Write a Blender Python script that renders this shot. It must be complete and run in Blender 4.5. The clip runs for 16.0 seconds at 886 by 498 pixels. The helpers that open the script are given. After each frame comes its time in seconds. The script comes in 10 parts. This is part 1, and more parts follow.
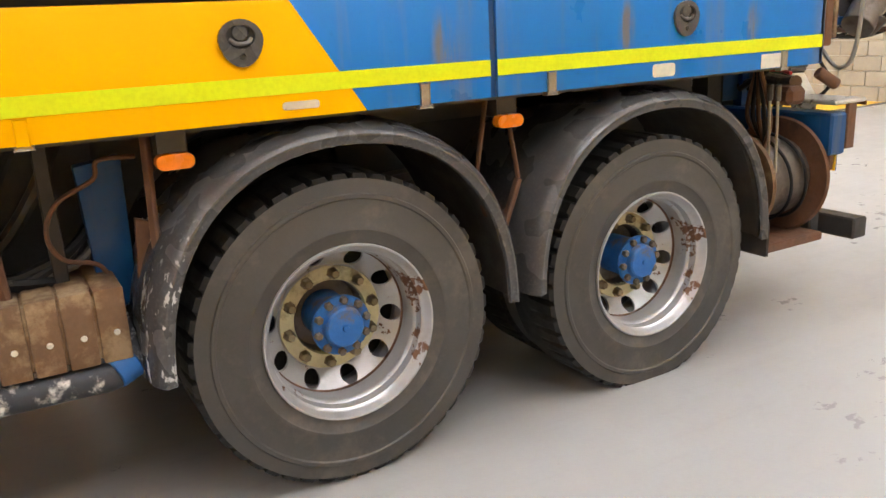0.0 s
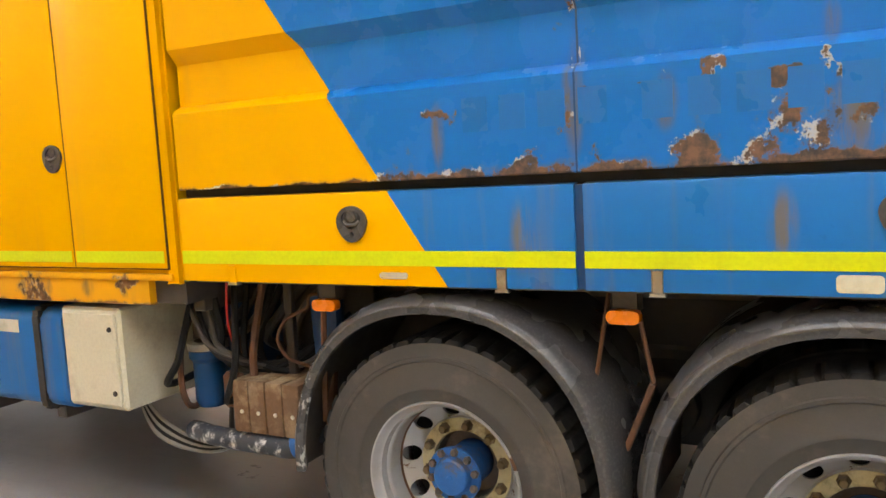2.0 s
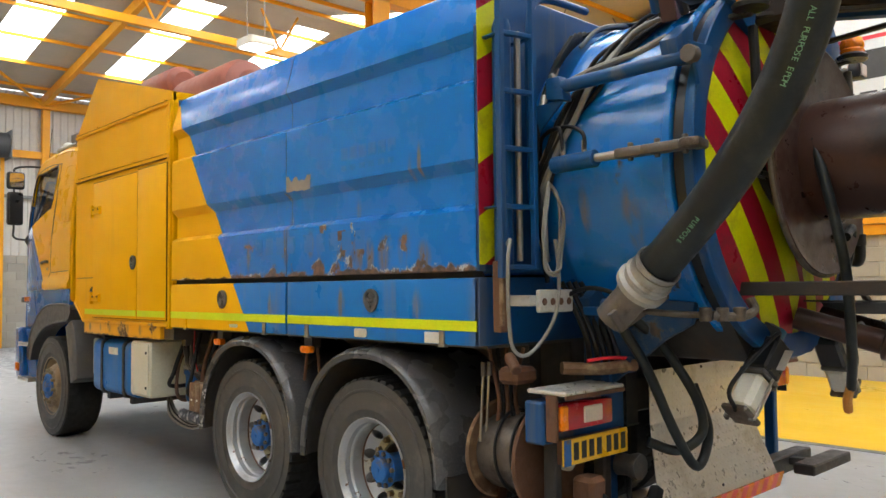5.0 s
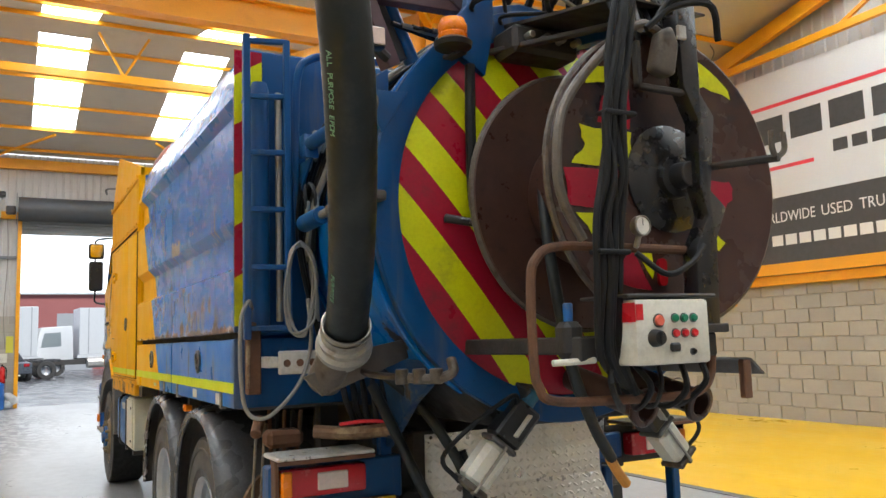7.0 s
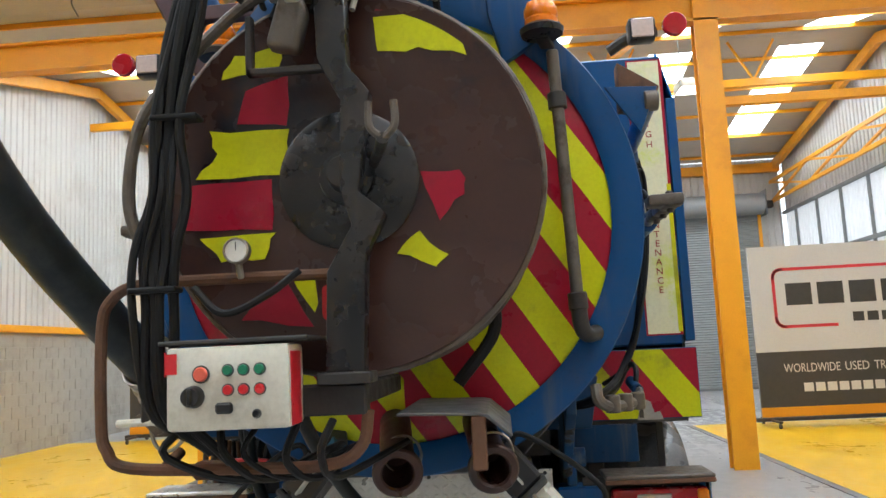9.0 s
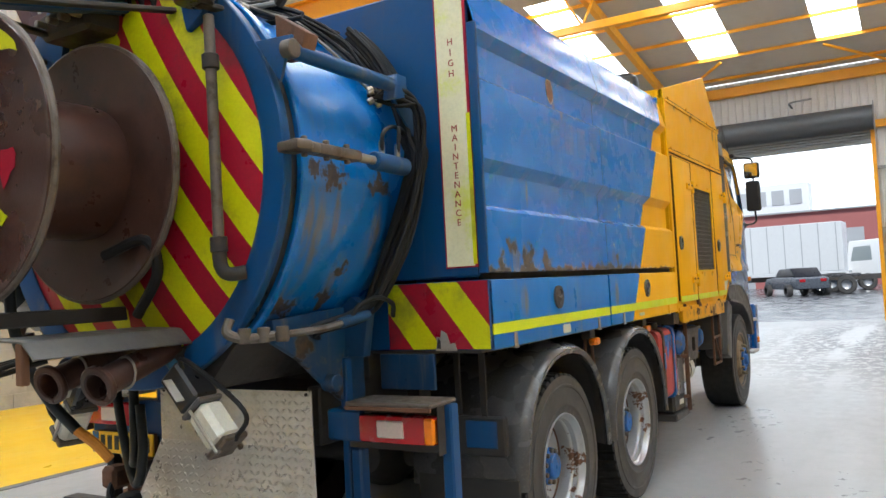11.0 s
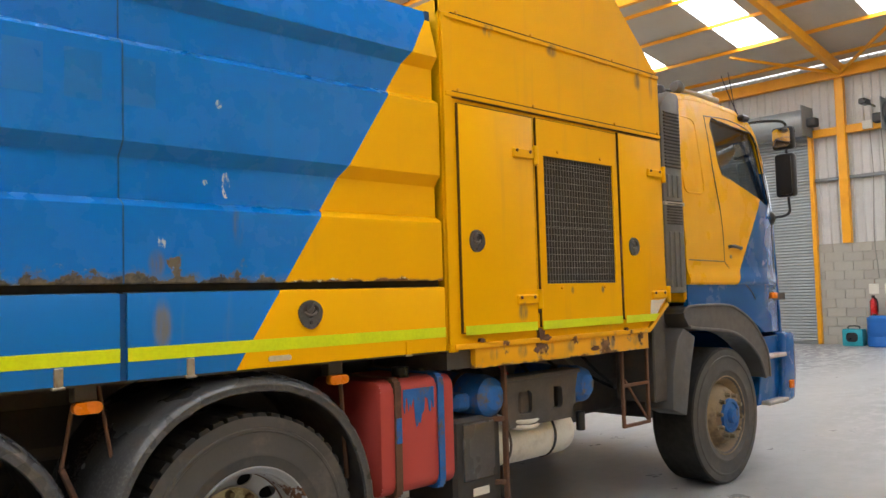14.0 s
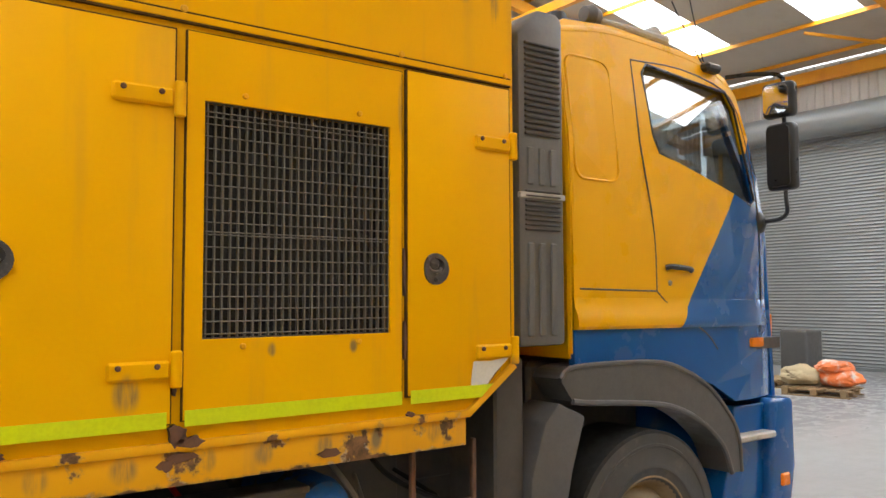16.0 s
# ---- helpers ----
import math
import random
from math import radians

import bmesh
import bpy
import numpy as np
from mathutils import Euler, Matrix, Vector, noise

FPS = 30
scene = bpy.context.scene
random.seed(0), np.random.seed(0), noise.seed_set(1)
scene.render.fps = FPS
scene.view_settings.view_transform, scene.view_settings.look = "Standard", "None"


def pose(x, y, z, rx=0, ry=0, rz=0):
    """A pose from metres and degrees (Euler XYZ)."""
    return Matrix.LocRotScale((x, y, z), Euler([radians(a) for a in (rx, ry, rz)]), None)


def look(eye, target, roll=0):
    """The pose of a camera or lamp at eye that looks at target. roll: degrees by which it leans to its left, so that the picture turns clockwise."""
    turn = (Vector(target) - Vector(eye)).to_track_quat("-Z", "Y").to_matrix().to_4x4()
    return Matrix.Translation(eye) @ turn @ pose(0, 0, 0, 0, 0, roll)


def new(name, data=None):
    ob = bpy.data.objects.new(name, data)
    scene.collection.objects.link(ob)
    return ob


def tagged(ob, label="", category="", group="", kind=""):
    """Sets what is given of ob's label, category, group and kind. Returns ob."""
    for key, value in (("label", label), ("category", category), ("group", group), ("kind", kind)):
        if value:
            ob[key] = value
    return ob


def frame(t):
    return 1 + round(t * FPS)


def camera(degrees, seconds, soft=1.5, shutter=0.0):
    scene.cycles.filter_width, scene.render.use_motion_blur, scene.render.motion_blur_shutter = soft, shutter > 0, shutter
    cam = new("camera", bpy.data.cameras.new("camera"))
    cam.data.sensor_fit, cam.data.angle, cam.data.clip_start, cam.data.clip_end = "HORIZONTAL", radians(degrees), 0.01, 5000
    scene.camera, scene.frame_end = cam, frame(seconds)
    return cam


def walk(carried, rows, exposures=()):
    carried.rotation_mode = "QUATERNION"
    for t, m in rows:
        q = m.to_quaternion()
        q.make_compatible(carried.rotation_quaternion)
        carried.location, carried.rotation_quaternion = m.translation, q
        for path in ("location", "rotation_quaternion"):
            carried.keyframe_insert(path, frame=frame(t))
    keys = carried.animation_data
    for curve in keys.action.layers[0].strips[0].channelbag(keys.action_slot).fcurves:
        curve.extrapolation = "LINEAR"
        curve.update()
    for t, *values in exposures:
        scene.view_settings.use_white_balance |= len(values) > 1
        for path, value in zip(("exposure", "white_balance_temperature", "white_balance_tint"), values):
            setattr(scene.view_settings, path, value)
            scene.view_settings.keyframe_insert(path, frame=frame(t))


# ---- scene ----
cam = camera(58.1, 16.0)
PATH = [
    (0, (-3.412, 2.184, 1.437), (-1.732, 1.243, 0.895), -2.9),
    (0.5, (-3.461, 1.594, 1.428), (-1.663, 0.918, 0.868), -1.8),
    (1, (-3.547, 1.002, 1.453), (-1.629, 0.806, 0.922), -2.3),
    (1.5, (-3.452, 0.469, 1.476), (-1.533, 0.891, 1.099), -2.3),
    (2, (-3.511, 0.015, 1.602), (-1.754, 0.946, 1.39), -3.2),
    (2.5, (-3.43, -0.541, 1.557), (-1.909, 0.757, 1.535), -3.0),
    (3, (-3.608, -1.124, 1.528), (-2.152, 0.245, 1.614), -1.1),
    (3.2, (-3.663, -1.36, 1.563), (-2.224, 0.025, 1.653), -0.9),
    (5.3, (-3.93, -3.77, 1.475), (-2.562, -2.312, 1.577), -0.8),
    (5.5, (-3.809, -3.962, 1.477), (-2.45, -2.499, 1.587), -1.0),
    (6, (-3.365, -4.245, 1.491), (-2.045, -2.748, 1.621), -1.5),
    (6.5, (-2.793, -4.486, 1.512), (-1.619, -2.875, 1.669), -2.2),
    (7, (-2.169, -4.628, 1.498), (-1.219, -2.882, 1.721), -1.8),
    (7.5, (-1.533, -4.757, 1.543), (-0.815, -2.916, 1.854), -1.4),
    (8, (-0.977, -4.913, 1.575), (-0.494, -3.003, 1.923), -2.6),
    (8.2, (-0.72, -4.87, 1.6), (-0.356, -2.93, 1.93), -3.0),
    (10.3, (2.075, -4.418, 1.481), (1.296, -2.581, 1.618), -2.2),
    (10.5, (2.326, -4.356, 1.486), (1.48, -2.548, 1.604), -2.7),
    (11, (2.927, -4.096, 1.505), (1.908, -2.378, 1.598), -3.0),
    (11.5, (3.388, -3.658, 1.525), (2.229, -2.03, 1.591), -2.4),
    (12, (3.812, -3.126, 1.525), (2.536, -1.586, 1.566), -1.9),
    (12.5, (4.048, -2.483, 1.547), (2.7, -1.005, 1.578), -1.1),
    (13, (4.218, -1.775, 1.525), (2.812, -0.354, 1.581), -1.2),
    (13.5, (4.173, -1.077, 1.492), (2.739, 0.313, 1.589), -1.8),
    (14, (4.172, -0.383, 1.485), (2.715, 0.983, 1.599), -1.6),
    (14.5, (4.089, 0.3, 1.535), (2.604, 1.636, 1.643), -1.1),
    (15, (4.006, 0.999, 1.567), (2.496, 2.306, 1.675), -0.6),
    (15.5, (3.785, 1.641, 1.605), (2.24, 2.904, 1.731), -0.9),
    (16, (3.654, 2.313, 1.661), (2.046, 3.497, 1.778), -0.2),
]
walk(cam, [(t, look(eye, aim, lean)) for t, eye, aim, lean in PATH], ((0, 0.62, 6800, 14), (1.0, 0.72, 7000, 17), (2.0, 0.46, 6900, 14), (2.5, 0.14, 6300, 8), (3.2, 0.0, 6150, 7), (5.5, -0.08, 6450, 8), (7.0, -0.06, 6250, 8), (8.5, -0.04, 6050, 7), (10.5, -0.02, 6100, 7), (12.5, 0.02, 6250, 8), (14.0, -0.07, 6450, 10), (16.0, -0.02, 6500, 10)))

# ---- world and light ----
world = bpy.data.worlds.new("world")
scene.world = world
world.use_nodes = True
wt = world.node_tree
sky = wt.nodes.new("ShaderNodeTexSky")
sky.sky_type = "NISHITA"
sky.sun_disc = False
sky.sun_elevation, sky.sun_rotation = radians(58), radians(20)
sky.air_density, sky.dust_density, sky.ozone_density = 1.0, 1.0, 1.0
wt.links.new(sky.outputs[0], wt.nodes["Background"].inputs[0])
wt.nodes["Background"].inputs[1].default_value = 0.15
sun_data = bpy.data.lights.new("sun", "SUN")
sun_data.energy, sun_data.angle, sun_data.color = 3.5, radians(12), (1.0, 0.96, 0.9)
sun = new("sun", sun_data)
sun.matrix_world = look((4, 14, 16), (0, 30, 0))
SKYLIGHT_GLOW = 10.0


# ---- materials ----
class Net:
    """A principled material whose nodes are added by short calls."""

    def __init__(self, name):
        self.m = bpy.data.materials.new(name)
        self.m.use_nodes = True
        self.t = self.m.node_tree
        self.b = self.t.nodes["Principled BSDF"]
        self.co = self.t.nodes.new("ShaderNodeTexCoord").outputs["Object"]

    def link(self, a, b):
        self.t.links.new(a, b)
        return b

    def put(self, socket, v):
        if isinstance(v, bpy.types.NodeSocket):
            self.t.links.new(v, socket)
        elif isinstance(v, (tuple, list)) and len(v) == 3 and socket.type == "RGBA":
            socket.default_value = (*v, 1)
        else:
            socket.default_value = v

    def noise(self, scale, detail=4.0, rough=0.6, vec=None, stretch=None):
        n = self.t.nodes.new("ShaderNodeTexNoise")
        n.inputs["Scale"].default_value = scale
        n.inputs["Detail"].default_value = detail
        n.inputs["Roughness"].default_value = rough
        src = vec or self.co
        if stretch:
            mp = self.t.nodes.new("ShaderNodeMapping")
            mp.inputs["Scale"].default_value = stretch
            self.link(src, mp.inputs[0])
            src = mp.outputs[0]
        self.link(src, n.inputs["Vector"])
        return n.outputs[0]

    def ramp(self, v, lo, hi, a=0.0, b=1.0):
        n = self.t.nodes.new("ShaderNodeMapRange")
        n.interpolation_type = "SMOOTHSTEP"
        self.put(n.inputs[0], v)
        for i, q in enumerate((lo, hi, a, b)):
            n.inputs[i + 1].default_value = q
        return n.outputs[0]

    def math(self, op, a, b=0.0):
        n = self.t.nodes.new("ShaderNodeMath")
        n.operation = op
        self.put(n.inputs[0], a)
        self.put(n.inputs[1], b)
        return n.outputs[0]

    def mix(self, f, a, b):
        n = self.t.nodes.new("ShaderNodeMix")
        n.data_type = "RGBA"
        self.put(n.inputs[0], f)
        self.put(n.inputs[6], a)
        self.put(n.inputs[7], b)
        return n.outputs[2]

    def axis(self, k):
        n = self.t.nodes.new("ShaderNodeSeparateXYZ")
        self.link(self.co, n.inputs[0])
        return n.outputs[k]

    def ragged(self, scale, amount):
        """The object's coordinates, shaken by noise, so that round masks come out ragged."""
        q = self.t.nodes.new("ShaderNodeTexNoise")
        q.inputs["Scale"].default_value, q.inputs["Detail"].default_value, q.inputs["Roughness"].default_value = scale, 6.0, 0.65
        self.link(self.co, q.inputs["Vector"])
        a = self.t.nodes.new("ShaderNodeVectorMath")
        a.operation = "MULTIPLY_ADD"
        self.link(q.outputs["Color"], a.inputs[0])
        a.inputs[1].default_value = (amount,) * 3
        a.inputs[2].default_value = (-amount / 2,) * 3
        b = self.t.nodes.new("ShaderNodeVectorMath")
        b.operation = "ADD"
        self.link(self.co, b.inputs[0])
        self.link(a.outputs[0], b.inputs[1])
        return b.outputs[0]

    def near(self, p, r, vec=None):
        n = self.t.nodes.new("ShaderNodeVectorMath")
        n.operation = "DISTANCE"
        self.link(vec or self.co, n.inputs[0])
        n.inputs[1].default_value = p
        return self.ramp(n.outputs["Value"], r, 0.0)

    def oval(self, p, radii):
        a = self.t.nodes.new("ShaderNodeVectorMath")
        a.operation = "SUBTRACT"
        self.link(self.co, a.inputs[0])
        a.inputs[1].default_value = p
        b = self.t.nodes.new("ShaderNodeVectorMath")
        b.operation = "DIVIDE"
        self.link(a.outputs[0], b.inputs[0])
        b.inputs[1].default_value = radii
        c = self.t.nodes.new("ShaderNodeVectorMath")
        c.operation = "LENGTH"
        self.link(b.outputs[0], c.inputs[0])
        return self.ramp(c.outputs["Value"], 1.0, 0.35)

    def rnd(self):
        return self.t.nodes.new("ShaderNodeObjectInfo").outputs["Random"]

    def bump(self, h, strength=0.2, dist=0.01):
        n = self.t.nodes.new("ShaderNodeBump")
        n.inputs["Strength"].default_value = strength
        n.inputs["Distance"].default_value = dist
        self.link(h, n.inputs["Height"])
        self.link(n.outputs[0], self.b.inputs["Normal"])

    def done(self, col, rough, metal=0.0, coat=0.0):
        self.put(self.b.inputs["Base Color"], col)
        self.put(self.b.inputs["Roughness"], rough)
        self.put(self.b.inputs["Metallic"], metal)
        if coat:
            self.b.inputs["Coat Weight"].default_value = coat
            self.b.inputs["Coat Roughness"].default_value = 0.13
        return self.m


def dim(c, k):
    return tuple(min(1.0, v * k) for v in c)


def surface(name, col, rough=0.5, metal=0.0, var=0.12, scale=5.0, grain=70.0, bump=0.08, stain=None, amount=0.5, stain_scale=2.0, coat=0.0, pieces=0.0, spec=0.5):
    n = Net(name)
    n.b.inputs["Specular IOR Level"].default_value = spec
    c = n.mix(n.noise(scale), dim(col, 1 - var), dim(col, 1 + var))
    g = n.noise(grain, 3.0)
    c = n.mix(n.ramp(g, 0.35, 0.7, 0.0, 0.18), c, dim(col, 0.55))
    if pieces:
        c = n.mix(n.ramp(n.rnd(), 0.0, 1.0, 0.0, pieces), c, dim(col, 0.5))
    if stain:
        s = n.noise(stain_scale, 6.0, 0.68)
        c = n.mix(n.ramp(s, 0.5, 0.68, 0.0, amount), c, stain)
    r = n.ramp(n.noise(scale * 2.3), 0.3, 0.7, max(0.03, rough - 0.1), min(1.0, rough + 0.1))
    if bump:
        n.bump(g, bump, 0.004)
    return n.done(c, r, metal, coat)


DIRT = (0.07, 0.055, 0.04)


def paint(name, col, rough=0.28, edges=(), spots=(), runs=(), streak=0.0, dirt=0.25, coat=0.0, spec=0.3, chip=1.0, rusty=((0.06, 0.038, 0.024), (0.25, 0.125, 0.06)), drips=(), olive=False):
    """Vehicle paint: faded, dusty, with rust along given edges (z, width) and round given places (point, radius),
    pale chips, pale drips (point, size), and grey-brown runs below a place (x, y, top, half width, length)."""
    n = Net(name)
    c = n.mix(n.noise(0.9, 3.0), dim(col, 0.9), dim(col, 1.1))
    c = n.mix(n.ramp(n.noise(2.2, 9.0, 0.78), 0.42, 0.95, 0.0, dirt), c, DIRT)
    c = n.mix(n.ramp(n.noise(38.0, 3.0), 0.62, 0.75, 0.0, dirt * 0.7), c, dim(col, 0.5))
    if streak:
        s = n.noise(7.0, 4.0, 0.6, stretch=(1.0, 1.0, 0.08))
        c = n.mix(n.ramp(s, 0.56, 0.72, 0.0, streak), c, (0.16, 0.14, 0.09))
    r = n.ramp(n.noise(4.0), 0.3, 0.75, rough - 0.07, rough + 0.16)
    if runs:
        f = None
        for x, y, z, w, length in runs:
            e = n.oval((x, y, z - length / 2), (0.3, w, length / 2))
            f = e if f is None else n.math("MAXIMUM", f, e)
        thin = n.ramp(n.noise(16.0, 5.0, 0.65, stretch=(1.0, 1.0, 0.14)), 0.34, 0.62)
        f = n.math("MULTIPLY", f, thin)
        c = n.mix(n.math("MULTIPLY", f, 0.85), c, n.mix(n.noise(5.0), (0.17, 0.16, 0.10), (0.12, 0.09, 0.05)))
        r = n.math("MAXIMUM", r, n.math("MULTIPLY", f, 0.6))
    if edges or spots:
        f = None
        for z, w in edges:
            e = n.ramp(n.axis(2), z + w, z, 0.0, 1.0)
            f = e if f is None else n.math("MAXIMUM", f, e)
        torn = n.ragged(9.0, 0.3)
        for p, q in spots:
            e = n.near(p, q, torn)
            f = e if f is None else n.math("MAXIMUM", f, e)
        blot = n.noise(8.5, 8.0, 0.66)
        v = n.math("ADD", n.math("MULTIPLY", f, 0.4), n.math("MULTIPLY", blot, 0.9))
        stain = n.ramp(v, 0.64, 0.76)
        edge = n.math("MULTIPLY", n.ramp(v, 0.685, 0.71), n.ramp(v, 0.79, 0.765))
        chips = n.math("MULTIPLY", edge, n.ramp(n.noise(13.0, 6.0, 0.7), 0.55, 0.59, 0.0, chip))
        rust = n.ramp(v, 0.73, 0.775)
        c = n.mix(n.math("MULTIPLY", stain, 0.4), c, (0.12, 0.13, 0.1))
        brown = n.mix(n.ramp(n.noise(16.0, 6.0, 0.7), 0.35, 0.66), *rusty)
        if olive:
            # on the offside the bare places are weathered grey-green, with few pale chips
            off = n.ramp(n.axis(0), -0.1, 0.1)
            brown = n.mix(off, brown, n.mix(n.ramp(n.noise(11.0, 6.0, 0.7), 0.35, 0.66), (0.04, 0.034, 0.024), (0.15, 0.12, 0.07)))
            chips = n.math("MULTIPLY", chips, n.ramp(n.axis(0), -0.1, 0.1, 1.0, 0.3))
        c = n.mix(n.math("MULTIPLY", rust, 0.95), c, brown)
        c = n.mix(chips, c, (0.62, 0.64, 0.62))
        r = n.math("MAXIMUM", r, n.math("MULTIPLY", rust, 0.85))
        n.bump(rust, 0.35, 0.003)
    if drips:
        f = None
        for p, size in drips:
            e = n.ramp(n.oval(p, size), 0.3, 0.4)
            f = e if f is None else n.math("MAXIMUM", f, e)
        f = n.math("MULTIPLY", f, n.ramp(n.noise(40.0, 5.0, 0.7, stretch=(1.0, 1.0, 0.45)), 0.5, 0.56))
        c = n.mix(n.math("MULTIPLY", f, 0.85), c, (0.6, 0.62, 0.6))
    n.b.inputs["Specular IOR Level"].default_value = spec
    return n.done(c, r, 0.0, coat)


BLUE_C, YEL_C = (0.0, 0.156, 0.56), (0.79, 0.405, 0.0)
NEAR_RUST = ((1.2, 1.757, 0.08), (0.125, 1.654, 0.17), (0.022, 1.72, 0.12), (0.4, 1.575, 0.15), (0.676, 1.572, 0.09), (0.251, 1.585, 0.13),
             (-0.187, 1.697, 0.08), (-0.356, 1.72, 0.1), (-0.476, 1.601, 0.12), (0.529, 1.827, 0.07), (0.399, 1.816, 0.06), (0.192, 1.779, 0.08),
             (0.071, 1.814, 0.08), (-0.063, 1.619, 0.09), (0.765, 1.741, 0.1), (0.74, 2.016, 0.09), (1.341, 1.575, 0.12), (0.94, 1.59, 0.1))
OFF_RUST = ((0.05, 1.58, 0.12), (-0.6, 1.66, 0.12), (0.46, 1.57, 0.12), (-0.32, 1.57, 0.12), (0.78, 1.57, 0.1), (-0.72, 1.6, 0.16), (-0.43, 1.6, 0.16), (-0.2, 1.58, 0.2), (0.31, 1.58, 0.15), (0.6, 1.56, 0.12), (1.2, 1.6, 0.13), (0.95, 1.6, 0.1), (1.2, 2.02, 0.05))
M_BLUE_LOW = paint("blue_paint_locker", (0.0, 0.14, 0.45), 0.34, streak=0.35, dirt=0.22, runs=((-1.25, 0.93, 1.52, 0.06, 0.3), (-1.25, 0.2, 1.52, 0.05, 0.25), (-1.25, -0.45, 1.52, 0.05, 0.28), (1.25, 0.9, 1.52, 0.05, 0.25), (1.25, -0.5, 1.52, 0.06, 0.22)))
M_BLUE_BODY = paint("blue_paint_body", BLUE_C, 0.24, edges=((1.545, 0.1),), streak=0.04, dirt=0.03, coat=0.42, spec=0.15, chip=0.6, olive=True, rusty=((0.055, 0.045, 0.034), (0.2, 0.11, 0.058)),
                    drips=(((1.25, 1.14, 2.275), (0.3, 0.02, 0.025)), ((1.22, 1.19, 1.955), (0.3, 0.024, 0.075)), ((1.25, 0.9, 1.715), (0.3, 0.02, 0.06)), ((1.22, 1.1, 1.96), (0.3, 0.014, 0.016)), ((-1.25, 0.76, 1.9), (0.3, 0.02, 0.06))),
                    spots=[((-1.25, y, z), q) for y, z, q in NEAR_RUST] + [((1.25, y, z), q) for y, z, q in OFF_RUST],
                    runs=((-1.25, 0.76, 2.0, 0.04, 0.45), (-1.25, -0.187, 1.78, 0.07, 0.26), (-1.25, -0.35, 1.82, 0.06, 0.28), (-1.25, -0.4, 2.2, 0.025, 0.2), (-1.25, -0.47, 2.24, 0.02, 0.25),
                          (-1.25, 0.085, 1.99, 0.03, 0.16), (-1.25, -0.06, 1.78, 0.06, 0.26), (-1.25, 0.05, 1.8, 0.1, 0.28), (-1.25, -0.5, 1.74, 0.07, 0.22), (-1.25, 1.21, 1.82, 0.03, 0.26), (-1.25, 0.5, 1.84, 0.05, 0.2),
                          (1.25, -0.31, 2.06, 0.02, 0.2), (1.25, 1.22, 1.9, 0.03, 0.22), (1.25, 0.88, 1.7, 0.04, 0.14), (1.25, -0.6, 1.72, 0.1, 0.2), (1.25, 0.12, 2.55, 0.03, 0.16)))
M_BLUE_TANK = paint("blue_paint_tank", (0.002, 0.15, 0.5), 0.27, streak=0.3, dirt=0.2, coat=0.4, chip=0.0, rusty=((0.03, 0.024, 0.02), (0.085, 0.055, 0.036)),
                    spots=(((0.834, -1.56, 2.0), 0.13), ((0.834, -1.48, 2.0), 0.13), ((0.834, -1.4, 1.995), 0.12), ((0.834, -1.14, 1.99), 0.1), ((0.834, -1.07, 1.99), 0.11), ((0.706, -1.285, 1.587), 0.13), ((0.63, -1.3, 1.478), 0.15), ((0.58, -1.57, 1.43), 0.2), ((0.7, -1.62, 1.57), 0.12), ((0.8, -1.55, 2.5), 0.08), ((-0.85, -1.4, 1.98), 0.1), ((-0.7, -1.5, 1.5), 0.16)),
                    runs=((0.82, -1.5, 1.98, 0.05, 0.5), (0.82, -1.57, 1.98, 0.04, 0.4), (0.82, -1.1, 1.97, 0.05, 0.4), (0.82, -1.4, 1.98, 0.03, 0.3), (0.75, -1.3, 1.72, 0.06, 0.3), (0.7, -1.62, 1.7, 0.06, 0.36), (-0.87, -1.45, 1.98, 0.06, 0.4), (-0.87, -1.2, 1.98, 0.04, 0.3)))
M_BLUE_STEEL = paint("blue_steel_worn", (0.002, 0.06, 0.19), 0.38, dirt=0.75, streak=0.4)
M_BLUE_GRIME = paint("grimy_blue_steel", (0.003, 0.04, 0.11), 0.5, dirt=0.9, streak=0.9, spots=(((0.6, -1.4, 1.26), 0.2), ((0.6, -1.2, 1.08), 0.2), ((-0.6, -1.4, 1.26), 0.2)), chip=0.0, rusty=((0.035, 0.028, 0.022), (0.10, 0.06, 0.035)))
M_BLUE_CAB = paint("blue_cab_paint", (0.003, 0.085, 0.31), 0.18, dirt=0.1, coat=0.5)
M_YEL = paint("yellow_paint", YEL_C, 0.4, streak=0.08, dirt=0.04, edges=((1.545, 0.05),), spec=0.1)
M_YEL_LOW = paint("yellow_paint_locker", YEL_C, 0.4, dirt=0.04, spec=0.1)
M_YEL_BOX = paint("yellow_paint_box", (0.79, 0.405, 0.0), 0.42, streak=0.1, dirt=0.05, spec=0.08,
                  runs=((1.25, 2.95, 1.45, 0.05, 0.14), (1.25, 2.75, 2.97, 0.05, 0.1), (1.25, 3.3, 2.96, 0.06, 0.1), (1.25, 4.2, 2.96, 0.05, 0.16), (1.25, 4.36, 3.0, 0.03, 0.3), (1.25, 4.4, 1.44, 0.05, 0.12), (1.25, 3.9, 2.5, 0.02, 0.3), (1.25, 3.4, 1.52, 0.02, 0.06), (1.25, 3.7, 1.52, 0.02, 0.06)))
M_SEAM = surface("grimy_seam", (0.085, 0.045, 0.012), 0.8, var=0.4, scale=20.0, stain=(0.16, 0.08, 0.02), amount=0.8, stain_scale=5.0, spec=0.1)
